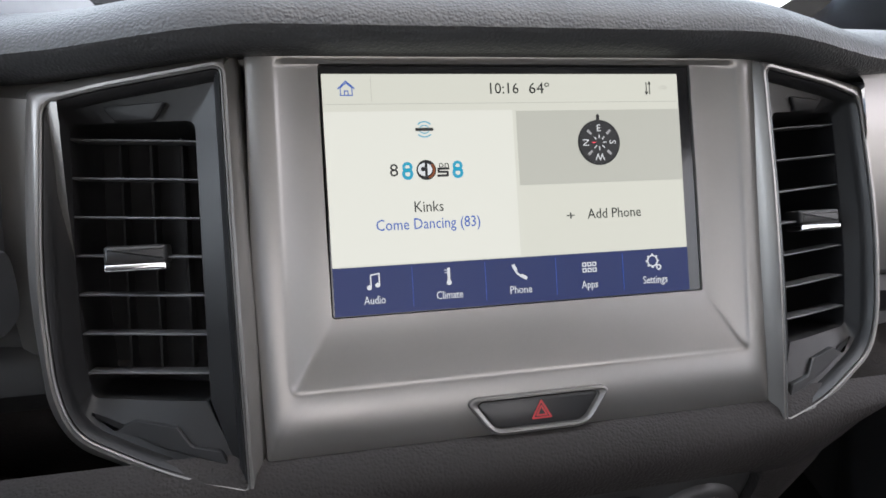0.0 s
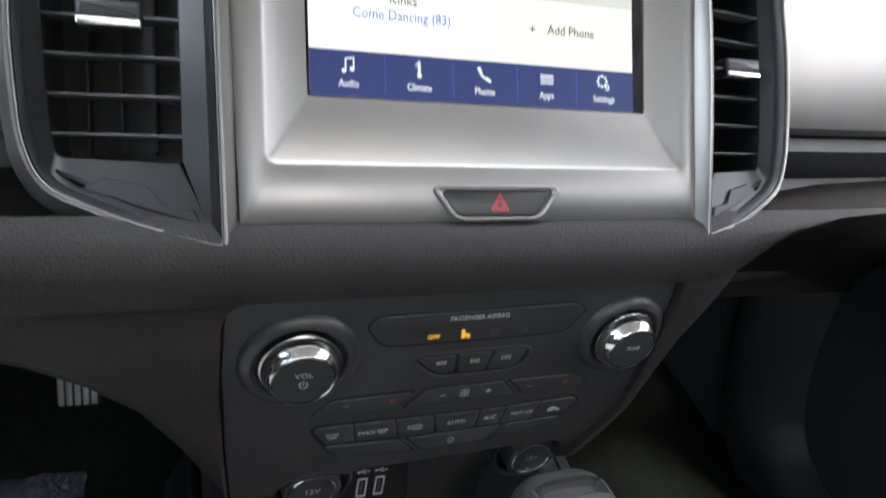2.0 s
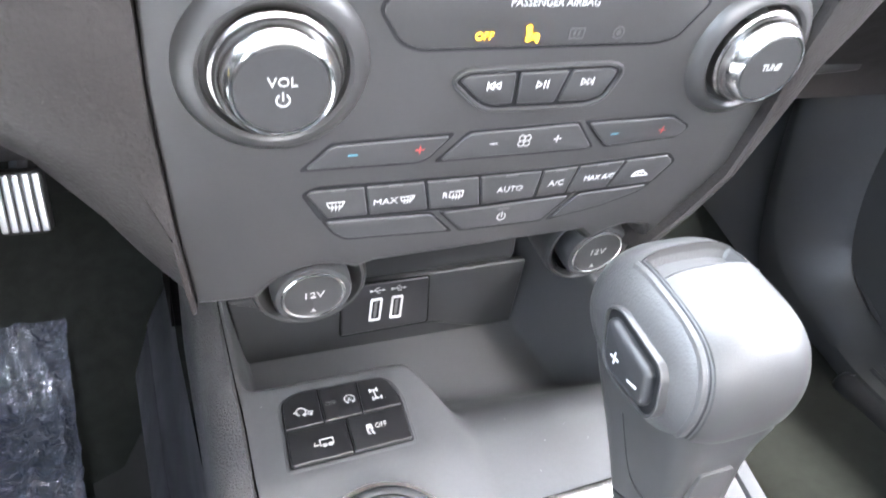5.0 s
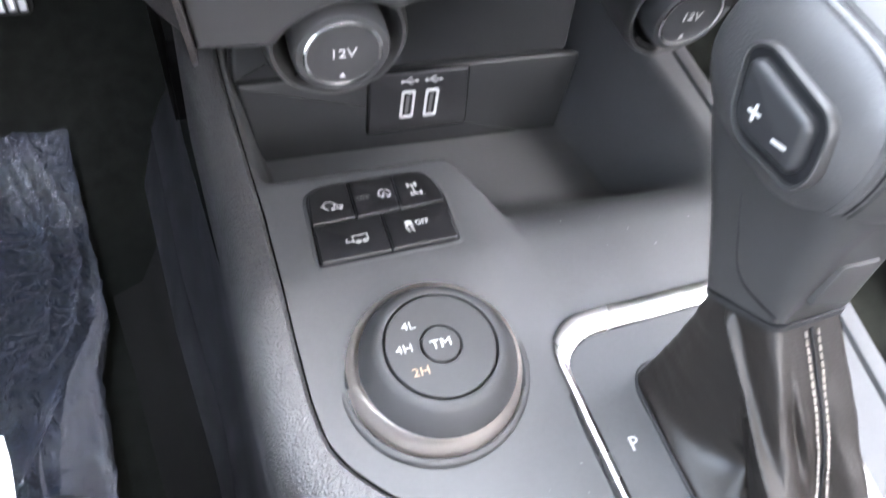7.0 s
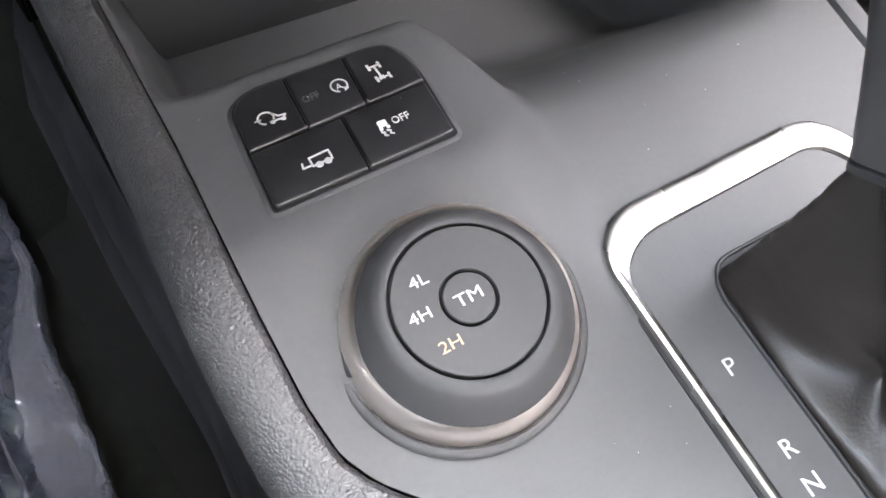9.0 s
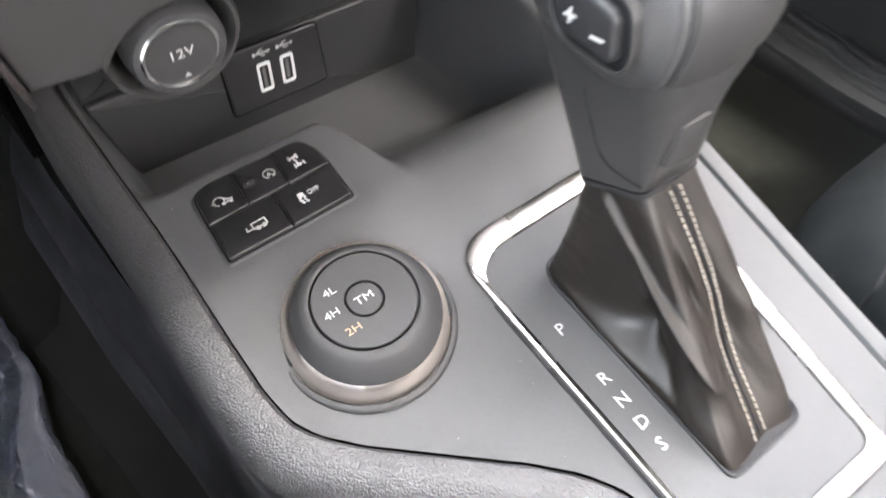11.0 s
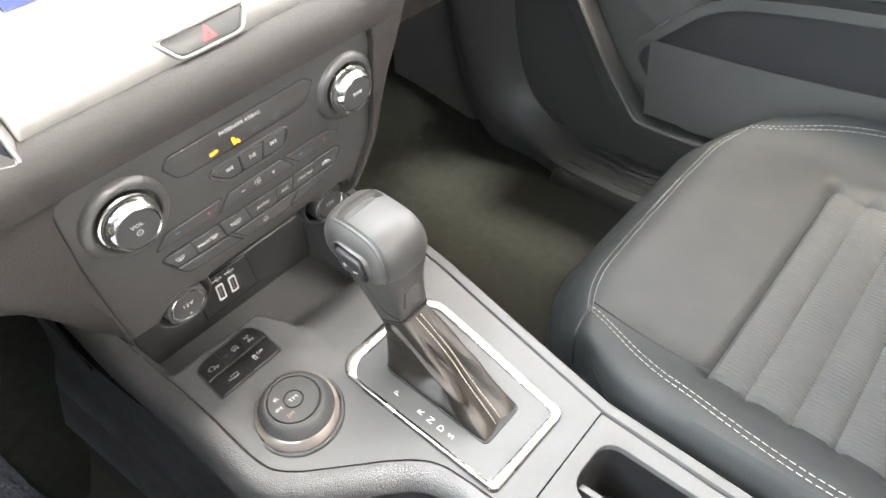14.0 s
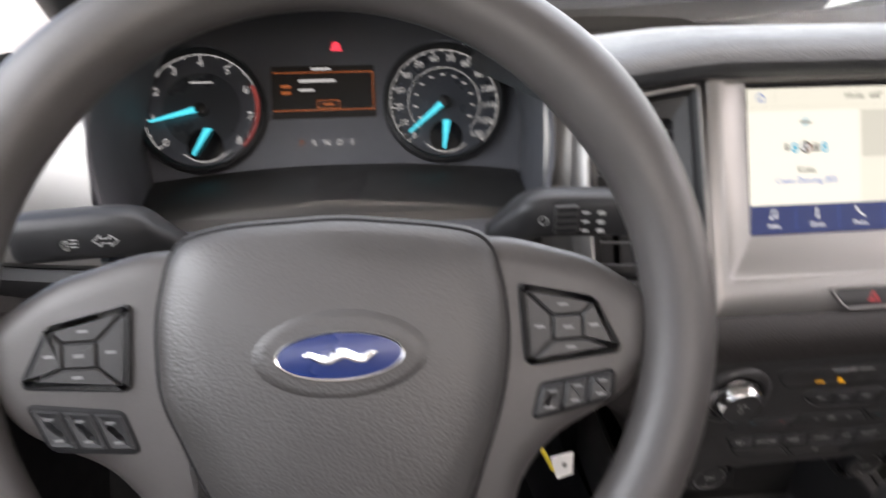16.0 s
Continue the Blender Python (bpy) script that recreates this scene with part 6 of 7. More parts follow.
part("knob", loft([[knob_body(i, j) for i in range(128)] for j in range(81)]), M_KNOB, lev, "grey grained knob")
part("inlay", grid(27, NA_ + 1, inlay_point), M_KNOBTOP, lev, "smooth pale grey inlay over the knob")
for sx in (-1, 1):
    part("inlay_seam", tube([knob(radians(64 + 164 * j / NA_), sx * (inlay_half(j / NA_) + 0.012), -0.0002) for j in range(NA_ + 1)], 0.00045, 6), M_DARK, lev)
    part("inlay_welt", tube([knob(radians(60 + 172 * j / NA_), sx * (inlay_half(j / NA_) + 0.10), -0.0012) for j in range(NA_ + 1)], 0.0018, 8), M_KNOB, lev)
part("inlay_seam", tube([knob(radians(63.6), (2 * j / 16 - 1) * inlay_half(0), -0.0002) for j in range(17)], 0.00045, 6), M_DARK, lev)
# thumb rocker on the driver's side
RK = Plane((0.0082, -0.0985, 0.5920), (0, -1, -0.10), (0.0565, -0.0966, 0.9658))
rk_raw = [(-0.0205, 0.0108), (-0.0140, 0.0158), (0.0105, 0.0135), (0.0142, 0.0104), (0.0183, -0.0015), (0.0157, -0.0090), (-0.0070, -0.0106), (-0.0140, -0.0062)]
rk_o = rp(rk_raw, 0.004, 4)
part("rocker_bezel", hoop(RK, rk_o, inset(rk_o, 0.0013), -0.006, 0.0018, 0.0007), M_PANEL, lev)
part("rocker_well", prism(RK, inset(rk_o, 0.0012), -0.006, 0.0004), M_DARK, lev)
part("rocker", rplate(RK, rk_raw, 0.003, 0.0042, -0.004, 0.0042, 0.0024), M_PLASTIC, lev, "thumb rocker with plus and minus marks")
mark(RK, stroke([(-0.0063, 0.0006), (-0.0025, 0.0014)], 0.0009) + stroke([(-0.0048, 0.0029), (-0.0040, -0.0009)], 0.0009), 0.0043, M_PRINT, lev, "plus_mark")
mark(RK, stroke([(0.0045, -0.0004), (0.0088, 0.0006)], 0.0009), 0.0043, M_PRINT, lev, "minus_mark")
# ---- steering wheel ----
sw_ = thing("steering_wheel", WHL.at(0, 0, -0.04), "dark four-spoke steering wheel with control pads", "steering wheel")
rim = []
for i in range(96):
    a = 2 * math.pi * i / 96
    rim.append(WHL.at(0.170 * math.cos(a), 0.170 * math.sin(a), 0.006))
bm = bmesh.new()
rg = []
for i in range(96):
    a = 2 * math.pi * i / 96
    rad = Vector((math.cos(a), math.sin(a)))
    thick = 0.0178 + 0.0015 * math.exp(-((math.degrees(a) - 40) / 14) ** 2) + 0.0015 * math.exp(-((math.degrees(a) - 140) / 14) ** 2)
    rg.append([WHL.at(rad.x * (0.170 + thick * math.cos(b)), rad.y * (0.170 + thick * math.cos(b)), 0.006 + thick * 0.92 * math.sin(b)) for b in [2 * math.pi * q / 20 for q in range(20)]])
part("rim", loft(rg + [rg[0]], cap0=False, cap1=False, bm=bm), M_WHEEL, sw_)


def dome(poly, levels, fr=WHL):
    """A plate whose edge rolls back: levels of (inset, height)."""
    return loft([[fr.at(u, v, w) for u, v in inset(poly, d)] for d, w in levels])


def domed(poly, cx, cy, levels):
    return loft([[WHL.at(cx + (u - cx) * s, cy + (v - cy) * s, w) for u, v in poly] for s, w in levels])


hub = rp([(-0.061, -0.0757), (-0.040, -0.112), (-0.018, -0.130), (0.022, -0.130), (0.046, -0.112), (0.065, -0.086), (0.081, -0.0425), (0.0868, -0.015), (0.0868, 0.013), (0.0796, 0.0445), (0.0548, 0.0505), (0.006, 0.0560), (-0.047, 0.0540), (-0.0732, 0.0480), (-0.0827, 0.0113), (-0.0822, -0.0256), (-0.0705, -0.053)], 0.012, 4)
hub = [(u + 0.0, v) for u, v in hub]
part("airbag_cover", domed(hub, 0.002, -0.02, [(1.0, -0.03), (1.0, -0.004), (0.985, 0.004), (0.95, 0.010), (0.88, 0.0145), (0.7, 0.0175), (0.35, 0.0190), (0.08, 0.0195)]), M_HUB, sw_, "grained airbag cover")
sc_ = lambda k: [(0.002 + (u - 0.002) * k, -0.02 + (v + 0.02) * k) for u, v in hub]
part("cover_gap", hoop(WHL, sc_(0.974), sc_(0.950), 0.002, 0.0090, 0.0004), M_DARK, sw_)
for sx in (-1, 1):
    sp = rp([(0.0860 * sx, 0.0420), (0.128 * sx, 0.030), (0.158 * sx, 0.010), (0.156 * sx, -0.022), (0.142 * sx, -0.040), (0.105 * sx, -0.058), (0.088 * sx, -0.078), (0.074 * sx, -0.135), (0.048 * sx, -0.155), (0.035 * sx, -0.110), (0.050 * sx, -0.060), (0.060 * sx, 0.0), (0.062 * sx, 0.042)], 0.010, 4)
    part("spoke", dome(sp, [(0, -0.022), (0, -0.003), (0.001, 0.002), (0.004, 0.0055), (0.009, 0.0075), (0.014, 0.0082)]), M_WHEEL, sw_)
    pad_ = rp([(0.0900 * sx, 0.0178), (0.1262 * sx, 0.0096), (0.1376 * sx, -0.0136), (0.1368 * sx, -0.0168), (0.0918 * sx, -0.0206)], [0.002, 0.004, 0.004, 0.003, 0.004], 4)
    cpad = part("control_pad", dome(pad_, [(-0.001, -0.002), (-0.001, 0.0088), (0, 0.0092), (0.0006, 0.0092)]), M_DARK, sw_, "black four-way control pad")
    cx, cy = 0.1122 * sx, -0.0034
    hs = 0.0072
    cor = [(0.0910 * sx, 0.0166), (0.1256 * sx, 0.0089), (0.1362 * sx, -0.0146), (0.0928 * sx, -0.0195)]
    inn = [(cx - hs * sx, cy + hs * 0.8), (cx + hs * sx, cy + hs * 0.8), (cx + hs * sx, cy - hs * 0.8), (cx - hs * sx, cy - hs * 0.8)]
    for q in range(4):
        r_ = (q + 1) % 4
        quad = rp([cor[q], cor[r_], inn[r_], inn[q]], 0.001, 3)
        part("pad_key", dome(inset(quad, 0.0005), [(0, 0.008), (0, 0.0100), (0.0008, 0.0108)]), M_PANEL, cpad)
        mu, mv = (sum(c[0] for c in (cor[q], cor[r_], inn[r_], inn[q])) / 4, sum(c[1] for c in (cor[q], cor[r_], inn[r_], inn[q])) / 4)
        mark(WHL, [rect(mu - 0.0022, mv - 0.0007, mu + 0.0022, mv + 0.0007)], 0.0110, M_SOFTPRINT, cpad, "key_print")
    part("pad_key", dome(rp(inn, 0.001, 3), [(0.0003, 0.008), (0.0003, 0.0104), (0.0010, 0.0112)]), M_PANEL, cpad)
    mark(WHL, [rect(cx - 0.0022, cy - 0.0008, cx + 0.0022, cy + 0.0008)], 0.0114, M_SOFTPRINT, cpad, "key_print")
    strip = [(0.0985, -0.0306), (0.1345, -0.0258), (0.1331, -0.0390), (0.0937, -0.0468)] if sx > 0 else [(-0.0955, -0.0306), (-0.1362, -0.0250), (-0.1268, -0.0457), (-0.0890, -0.0492)]
    low = rp(strip, [0.003, 0.003, 0.005, 0.003], 4)
    lpad = part("switch_strip", dome(low, [(-0.001, 0.0), (-0.001, 0.0086), (0.0, 0.0090), (0.001, 0.0091)]), M_DARK, sw_, "black strip of rocker keys")

    def in_strip(f, g):
        (a0, a1), (b0, b1), (c0, c1), (d0, d1) = strip
        return ((a0 + (b0 - a0) * f) * (1 - g) + (d0 + (c0 - d0) * f) * g, (a1 + (b1 - a1) * f) * (1 - g) + (d1 + (c1 - d1) * f) * g)
    for q in range(3):
        kq = [in_strip(q / 3 + 0.02, 0.07), in_strip(q / 3 + 0.313, 0.07), in_strip(q / 3 + 0.313, 0.93), in_strip(q / 3 + 0.02, 0.93)]
        part("rocker_key", dome(rp(kq, 0.0012, 3), [(0, 0.0080), (0, 0.0094), (0.0008, 0.0102), (0.0025, 0.0099)]), M_BUTTON, lpad)
        for g in (0.26, 0.74):
            u, v = in_strip(q / 3 + 0.167, g)
            mark(WHL, [rect(u - 0.0020, v - 0.0006, u + 0.0020, v + 0.0006)], 0.0103, M_SOFTPRINT, lpad, "key_print")
# maker's badge: plain oval with a bright swash
bx, by = 0.0044, -0.0088
part("badge_recess", loft([[WHL.at(bx + 0.040 * s * math.cos(a), by + 0.021 * s * math.sin(a), w) for a in [2 * math.pi * q / 40 for q in range(40)]] for s, w in ((1.0, 0.0185), (0.9, 0.0200), (0.8, 0.0202))]), M_HUB, sw_)
bd = part("badge", loft([[WHL.at(bx + 0.0295 * s * math.cos(a), by + 0.0117 * s2 * math.sin(a), w) for a in [2 * math.pi * q / 48 for q in range(48)]] for s, s2, w in ((1, 1, 0.016), (1, 1, 0.0218), (0.97, 0.94, 0.0228), (0.94, 0.87, 0.0226))]), M_CHROME, sw_, "chrome-rimmed blue oval badge")
part("badge_field", loft([[WHL.at(bx + 0.0277 * s * math.cos(a), by + 0.0101 * s * math.sin(a), w) for a in [2 * math.pi * q / 48 for q in range(48)]] for s, w in ((1, 0.022), (1, 0.0230), (0.6, 0.0236), (0.05, 0.0238))]), M_BADGE, bd, "deep blue oval")
mk_ = bmesh.new()
tube([WHL.at(bx - 0.0165 + 0.0330 * q / 32, by + 0.0013 * math.sin(q * 0.42 + 0.6), 0.0238) for q in range(33)], [0.0004 + 0.0020 * math.sin(math.pi * q / 32) ** 0.5 for q in range(33)], 8, bm=mk_)
part("badge_mark", mk_, M_CHROME, bd, "plain bright ribbon on the badge")

# ---- steering column, stalks and key ----
col = thing("steering_column", WHL.at(0, -0.02, -0.10), "black plastic steering column shroud", "steering column")
sec = rp([(-0.075, -0.055), (0.075, -0.055), (0.085, 0.0), (0.065, 0.040), (-0.065, 0.040), (-0.085, 0.0)], 0.02, 4)
part("shroud", loft([[WHL.at(u * s, v * s - 0.012, w) for u, v in sec] for s, w in ((0.8, -0.045), (1.0, -0.06), (1.05, -0.16), (0.9, -0.30))]), M_PLASTIC, col)
for sx in (-1, 1):
    stalk = thing("column_stalk", WHL.at(0.07 * sx, 0.02, -0.07), "black wiper stalk with printed symbols" if sx > 0 else "black light and indicator stalk with printed symbols", "stalk", "steering column stalks")
    ex = 0.188 if sx > 0 else 0.190
    p = [Vector((-0.3885 + 0.094 * sx, -0.030, 0.822)), Vector((-0.3885 + 0.106 * sx, -0.036, 0.832)), Vector((-0.3885 + 0.125 * sx, -0.040, 0.841)), Vector((-0.3885 + (ex - 0.02) * sx, -0.040, 0.840)), Vector((-0.3885 + ex * sx, -0.040, 0.839))]
    ks = [0.5, 0.55, 0.6, 0.66, 0.74, 0.84, 0.93, 0.98, 1.0, 1.0, 1.0, 1.0, 1.0, 1.0, 1.0, 0.97, 0.86]
    part("arm", loft([[q + Vector((0, 0.013 * pw(math.cos(b)) * k, 0.0150 * pw(math.sin(b)) * k)) for b in [2 * math.pi * c / 20 for c in range(20)]] for q, k in zip(catmull(p, 4), ks)]), M_PLASTIC, stalk)
    ST = Plane(Vector((-0.3885 + 0.140 * sx, -0.0534, 0.8405)), (1, 0, 0), (0, 0.0, 1))
    if sx > 0:
        part("thumb_wheel", prism(ST, rp(rect(-0.0075, -0.0095, 0.0075, 0.0095), 0.002, 3), -0.004, 0.0016, 0.001), M_PANEL, stalk)
        for q in range(4):
            mark(ST, [rect(-0.0062, -0.0075 + 0.0045 * q, 0.0062, -0.0058 + 0.0045 * q)], 0.0017, M_DARK, stalk, "rib")
        for q in range(3):
            mark(ST, [rect(0.010, -0.0085 + 0.0060 * q, 0.0145, -0.0068 + 0.0060 * q)], 0.0004, M_PRINT, stalk, "print_bar")
            mark(ST, [rect(0.0200, -0.0095 + 0.0060 * q, 0.0245, -0.0070 + 0.0060 * q)], 0.0004, M_PRINT, stalk, "print_bar")
        mark(ST, stroke(arc(-0.0145, 0.0, 0.0026, 0, 360), 0.0008), 0.0004, M_PRINT, stalk, "symbol")
    else:
        mark(ST, stroke(arc(-0.017, -0.002, 0.0030, 90, 270), 0.0008) + stroke([(-0.017, 0.0010), (-0.017, -0.0050)], 0.0008) + [rect(-0.015, -0.0035 + 0.0022 * q, -0.011, -0.0028 + 0.0022 * q) for q in range(3)], 0.0004, M_PRINT, stalk, "lamp_symbol")
        arrow = [(0.0, 0.0), (0.0042, 0.0036), (0.0042, 0.0015), (0.0098, 0.0015), (0.0098, 0.0036), (0.0140, 0.0), (0.0098, -0.0036), (0.0098, -0.0015), (0.0042, -0.0015), (0.0042, -0.0036), (0.0, 0.0)]
        mark(ST, stroke([(u - 0.002, v) for u, v in arrow], 0.0006), 0.0004, M_PRINT, stalk, "turn_symbol")
kt = thing("ignition_key", (-0.2700, 0.0, 0.672), "ignition key with a white paper tag on a yellow tie", "key")
part("lock_barrel", tube([(-0.285, 0.02, 0.690), (-0.272, -0.012, 0.684)], 0.014, 16), M_RUBBER, kt)
part("key_head", prism(Plane((-0.268, -0.020, 0.683), (0, -1, 0), (0, 0, 1)), rp(rect(-0.008, -0.014, 0.022, 0.012), 0.006), -0.004, 0.004, 0.002), M_RUBBER, kt)
TG = Plane((-0.2420, -0.0620, 0.6560), (1, 0.2, 0.0), (0.10, 0.1, 1))
part("tie", tube(catmull([(-0.262, -0.043, 0.684), (-0.2605, -0.050, 0.676), (-0.257, -0.056, 0.668), (-0.2525, -0.061, 0.660), (-0.248, -0.063, 0.650)], 5), [0.0018] * 21, 8, flat=0.5), M_YELLOW, kt, "yellow plastic tie")
part("tag", prism(TG, rp([(-0.0095, 0.0065), (-0.0020, -0.0130), (0.0105, -0.0115), (0.0085, 0.0075)], 0.001), -0.0005, 0.0005), M_PAPER, kt, "white paper tag")
part("tag_hole", prism(TG, circle(0.0025, -0.002, 0.0018, 14), 0.0004, 0.0009), M_DARK, kt)

# ---- instrument cluster ----
ic = thing("instrument_cluster", GAU.at(0, 0, -0.02), "black instrument cluster with two round dials and a display", "instrument cluster")
face = rp([(-0.215, -0.092), (0.210, -0.092), (0.222, 0.02), (0.16, 0.085), (0.0, 0.10), (-0.165, 0.085), (-0.222, 0.02)], 0.03, 5)
part("face", prism(GAU, face, -0.01, 0.0, 0.0), M_CLUSTER, ic)


def dial(cu, cv, r, tick0, tick1, n, texts, needle, sub, redline=None):
    d = part("dial_ring", lathe(GAU, cu, cv, [(r + 0.006, 0.0), (r + 0.005, 0.010), (r + 0.002, 0.012), (r, 0.010), (r - 0.001, 0.002), (r - 0.002, 0.001)], 56), M_PLASTIC, ic)
    part("dial_face", prism(GAU, circle(cu, cv, r - 0.001, 56), 0.0, 0.0012), M_FACE, d)
    if redline:
        part("dial_band", hoop(GAU, circle(cu, cv, r * 0.99, 56), circle(cu, cv, r * 0.66, 56), 0.0008, 0.0012 + 0.0006, 0.0003), M_BAND, d, "slate grey band under the numbers")
    pl = []
    for k in range(n + 1):
        a = radians(tick0 + (tick1 - tick0) * k / n)
        c, s = math.cos(a), math.sin(a)
        r0 = r * (0.90 if k % 2 == 0 else 0.94)
        pl += stroke([(cu + r0 * c, cv + r0 * s), (cu + r * 0.97 * c, cv + r * 0.97 * s)], 0.0010)
    pl += stroke(arc(cu, cv, r * 0.975, tick0, tick1, 48), 0.0009)
    mark(GAU, pl, 0.0019, M_DIAL, d, "scale_marks")
    if redline:
        mark(GAU, stroke(arc(cu, cv, r * 0.95, redline[0], redline[1], 12), 0.004), 0.0021, M_REDZONE, d, "red_zone")
    for k, s in enumerate(texts):
        a = radians(tick0 + (tick1 - tick0) * k / (len(texts) - 1))
        letters(GAU, s, cu + r * 0.82 * math.cos(a), cv + r * 0.82 * math.sin(a), 0.0105 if len(texts) < 12 else 0.0085, M_DIAL, d, 0.0020)
    a = radians(needle)
    c, s = math.cos(a), math.sin(a)
    nd = [(cu + 0.86 * r * c - 0.0008 * s, cv + 0.86 * r * s + 0.0008 * c), (cu - 0.0028 * s, cv + 0.0028 * c), (cu + 0.0028 * s, cv - 0.0028 * c), (cu + 0.86 * r * c + 0.0008 * s, cv + 0.86 * r * s - 0.0008 * c)]
    mark(GAU, [nd], 0.008, M_NEEDLE, d, "needle", 0.0015)
    part("needle_hub", lathe(GAU, cu, cv, [(0.0058, 0.001), (0.0055, 0.009), (0.0040, 0.0102), (0.0005, 0.0104)], 20), M_PLASTIC, d)
    su, sv = cu + sub[0], cv - 0.62 * r
    part("sub_dial", lathe(GAU, su, sv, [(0.30 * r, 0.0012), (0.30 * r, 0.0022), (0.27 * r, 0.0024), (0.002, 0.0018)], 28), M_GLOSS, d)
    mark(GAU, stroke(arc(su, sv + 0.2 * r, 0.48 * r, 225, 315, 12), 0.0010), 0.0026, M_DIAL, d, "sub_scale")
    a = radians(sub[1])
    c, s = math.cos(a), math.sin(a)
    b0 = (su - 0.16 * r * c, sv + 0.28 * r)
    mark(GAU, [[(b0[0] - 0.0034, b0[1]), (b0[0] + 0.0034, b0[1]), (b0[0] + 0.52 * r * c + 0.0012, b0[1] + 0.52 * r * s), (b0[0] + 0.52 * r * c - 0.0012, b0[1] + 0.52 * r * s)]], 0.006, M_NEEDLE, d, "sub_needle", 0.0012)
    return d


dial(-0.1175, -0.003, 0.0540, 222, -42, 16, list("012345678"), 194, (0.002, 240), (24, -42))
dial(0.1085, -0.002, 0.0530, 226, -47, 26, ["0", "10", "20", "30", "40", "50", "60", "70", "80", "90", "100", "110", "120", "130"], 220, (0.000, 262))
mark(GAU, stroke(arc(0.1085, -0.002, 0.0345, 226, -47, 30), 0.0006) + [rect(0.1085 + 0.0275 * math.cos(radians(210 - 24 * q)) - 0.0018, -0.002 + 0.0275 * math.sin(radians(210 - 24 * q)) - 0.0007, 0.1085 + 0.0275 * math.cos(radians(210 - 24 * q)) + 0.0018, -0.002 + 0.0275 * math.sin(radians(210 - 24 * q)) + 0.0007) for q in range(11)], 0.0014, M_DIAL, ic, "inner_scale")
mark(GAU, [rect(-0.1275, 0.0225, -0.1075, 0.0240)], 0.0014, M_DIAL, ic, "unit_bar")
lcd = part("message_display", prism(GAU, rp(rect(-0.0535, -0.0135, 0.0430, 0.0365), 0.002), 0.0, 0.0020), M_LCD, ic, "amber-lit message display")
mark(GAU, stroke([(-0.052, 0.0300), (0.042, 0.0300)], 0.0010) + stroke([(-0.052, -0.0060), (0.042, -0.0060)], 0.0010) + stroke([(0.0415, 0.0300), (0.0415, -0.0060)], 0.0010), 0.0022, M_ORANGE, lcd, "display_rule")
mark(GAU, [rect(-0.016, 0.0320, 0.002, 0.0345), rect(-0.028, 0.0205, 0.006, 0.0235), rect(-0.028, 0.0120, -0.014, 0.0145)], 0.0022, M_DIAL, lcd, "message_bar")
mark(GAU, [rect(-0.0445, 0.0095, -0.0355, 0.0125)], 0.0022, M_ORANGE, lcd, "display_symbol")
mark(GAU, [rect(-0.0445, 0.0155, -0.0355, 0.0185)], 0.0022, M_ORANGE, lcd, "display_symbol")
mark(GAU, stroke([(-0.0110, -0.0045), (0.0090, -0.0045), (0.0090, 0.0030), (-0.0110, 0.0030), (-0.0110, -0.0045)], 0.0008), 0.0022, M_ORANGE, lcd, "display_box")
mark(GAU, [rect(-0.006, -0.0018, 0.004, 0.0004)], 0.0022, M_ORANGE, lcd, "display_bar")
for k, s in enumerate("PRNDS"):
    letters(GAU, s, -0.0275 + 0.0118 * k, -0.0372, 0.0085, M_ORANGE if k == 0 else M_DIAL, ic, 0.0006)
mark(GAU, [circle(0.0080, 0.0560, 0.0038, 14), [(0.0025, 0.0510), (0.0135, 0.0510), (0.0105, 0.0575), (0.0055, 0.0575)]], 0.0006, M_RED, ic, "belt_warning_lamp")
# hood and tunnel round the dials
HF = Plane((-0.3945, 0.045, 0.876), (1, 0, 0), (0, 0.15, 1))
hp = rp([(-0.160, -0.080), (0.152, -0.080), (0.161, 0.0), (0.140, 0.067), (0.080, 0.093), (0.0, 0.100), (-0.080, 0.093), (-0.146, 0.067), (-0.170, 0.0)], 0.027, 5)
bp_ = [(u * 1.285, v * 1.15) for u, v in hp]
GB = Plane((-0.405, 0.207, 0.864), (1, 0, 0), (0, 0.5, 1))
tun = [[HF.at(u * 1.04, v, -0.16) for u, v in inset(hp, -0.006)], [HF.at(u, v, -0.02) for u, v in inset(hp, -0.005)], [HF.at(u, v, 0.000) for u, v in inset(hp, -0.005)], [HF.at(u, v, 0.004) for u, v in inset(hp, -0.0035)], [HF.at(u, v, 0.004) for u, v in inset(hp, -0.002)], [HF.at(u, v, 0.001) for u, v in hp], [GB.at(u, v * 0.97, 0.004) for u, v in bp_]]
part("hood", loft(tun, cap0=False, cap1=False), M_CLUSTER, ic, "dark grained hood round the dials")
part("lower_step", loft([[Vector((-0.400 + 0.168 * x, 0.060 + dy_ - 0.010 * x * x, 0.772 + dz_ + 0.010 * (1 - x * x) * lift)) for x in [-1 + 2 * q / 24 for q in range(25)]] for dy_, dz_, lift in ((0.0, -0.02, 0.0), (0.0, 0.006, 0.6), (0.004, 0.011, 0.8), (0.030, 0.014, 1.0), (0.034, 0.020, 1.2), (0.038, 0.024, 1.2), (0.13, 0.034, 1.0))], closed=False), M_PANEL, ic)
# ---- passenger seat ----
seat = thing("passenger_seat", (0.40, -0.35, 0.13), "dark grey vinyl passenger seat with ribbed cloth middle and white stitching", "car seat")
SX0, SX1, SY0, SY1 = 0.135, 0.665, -0.128, -0.66


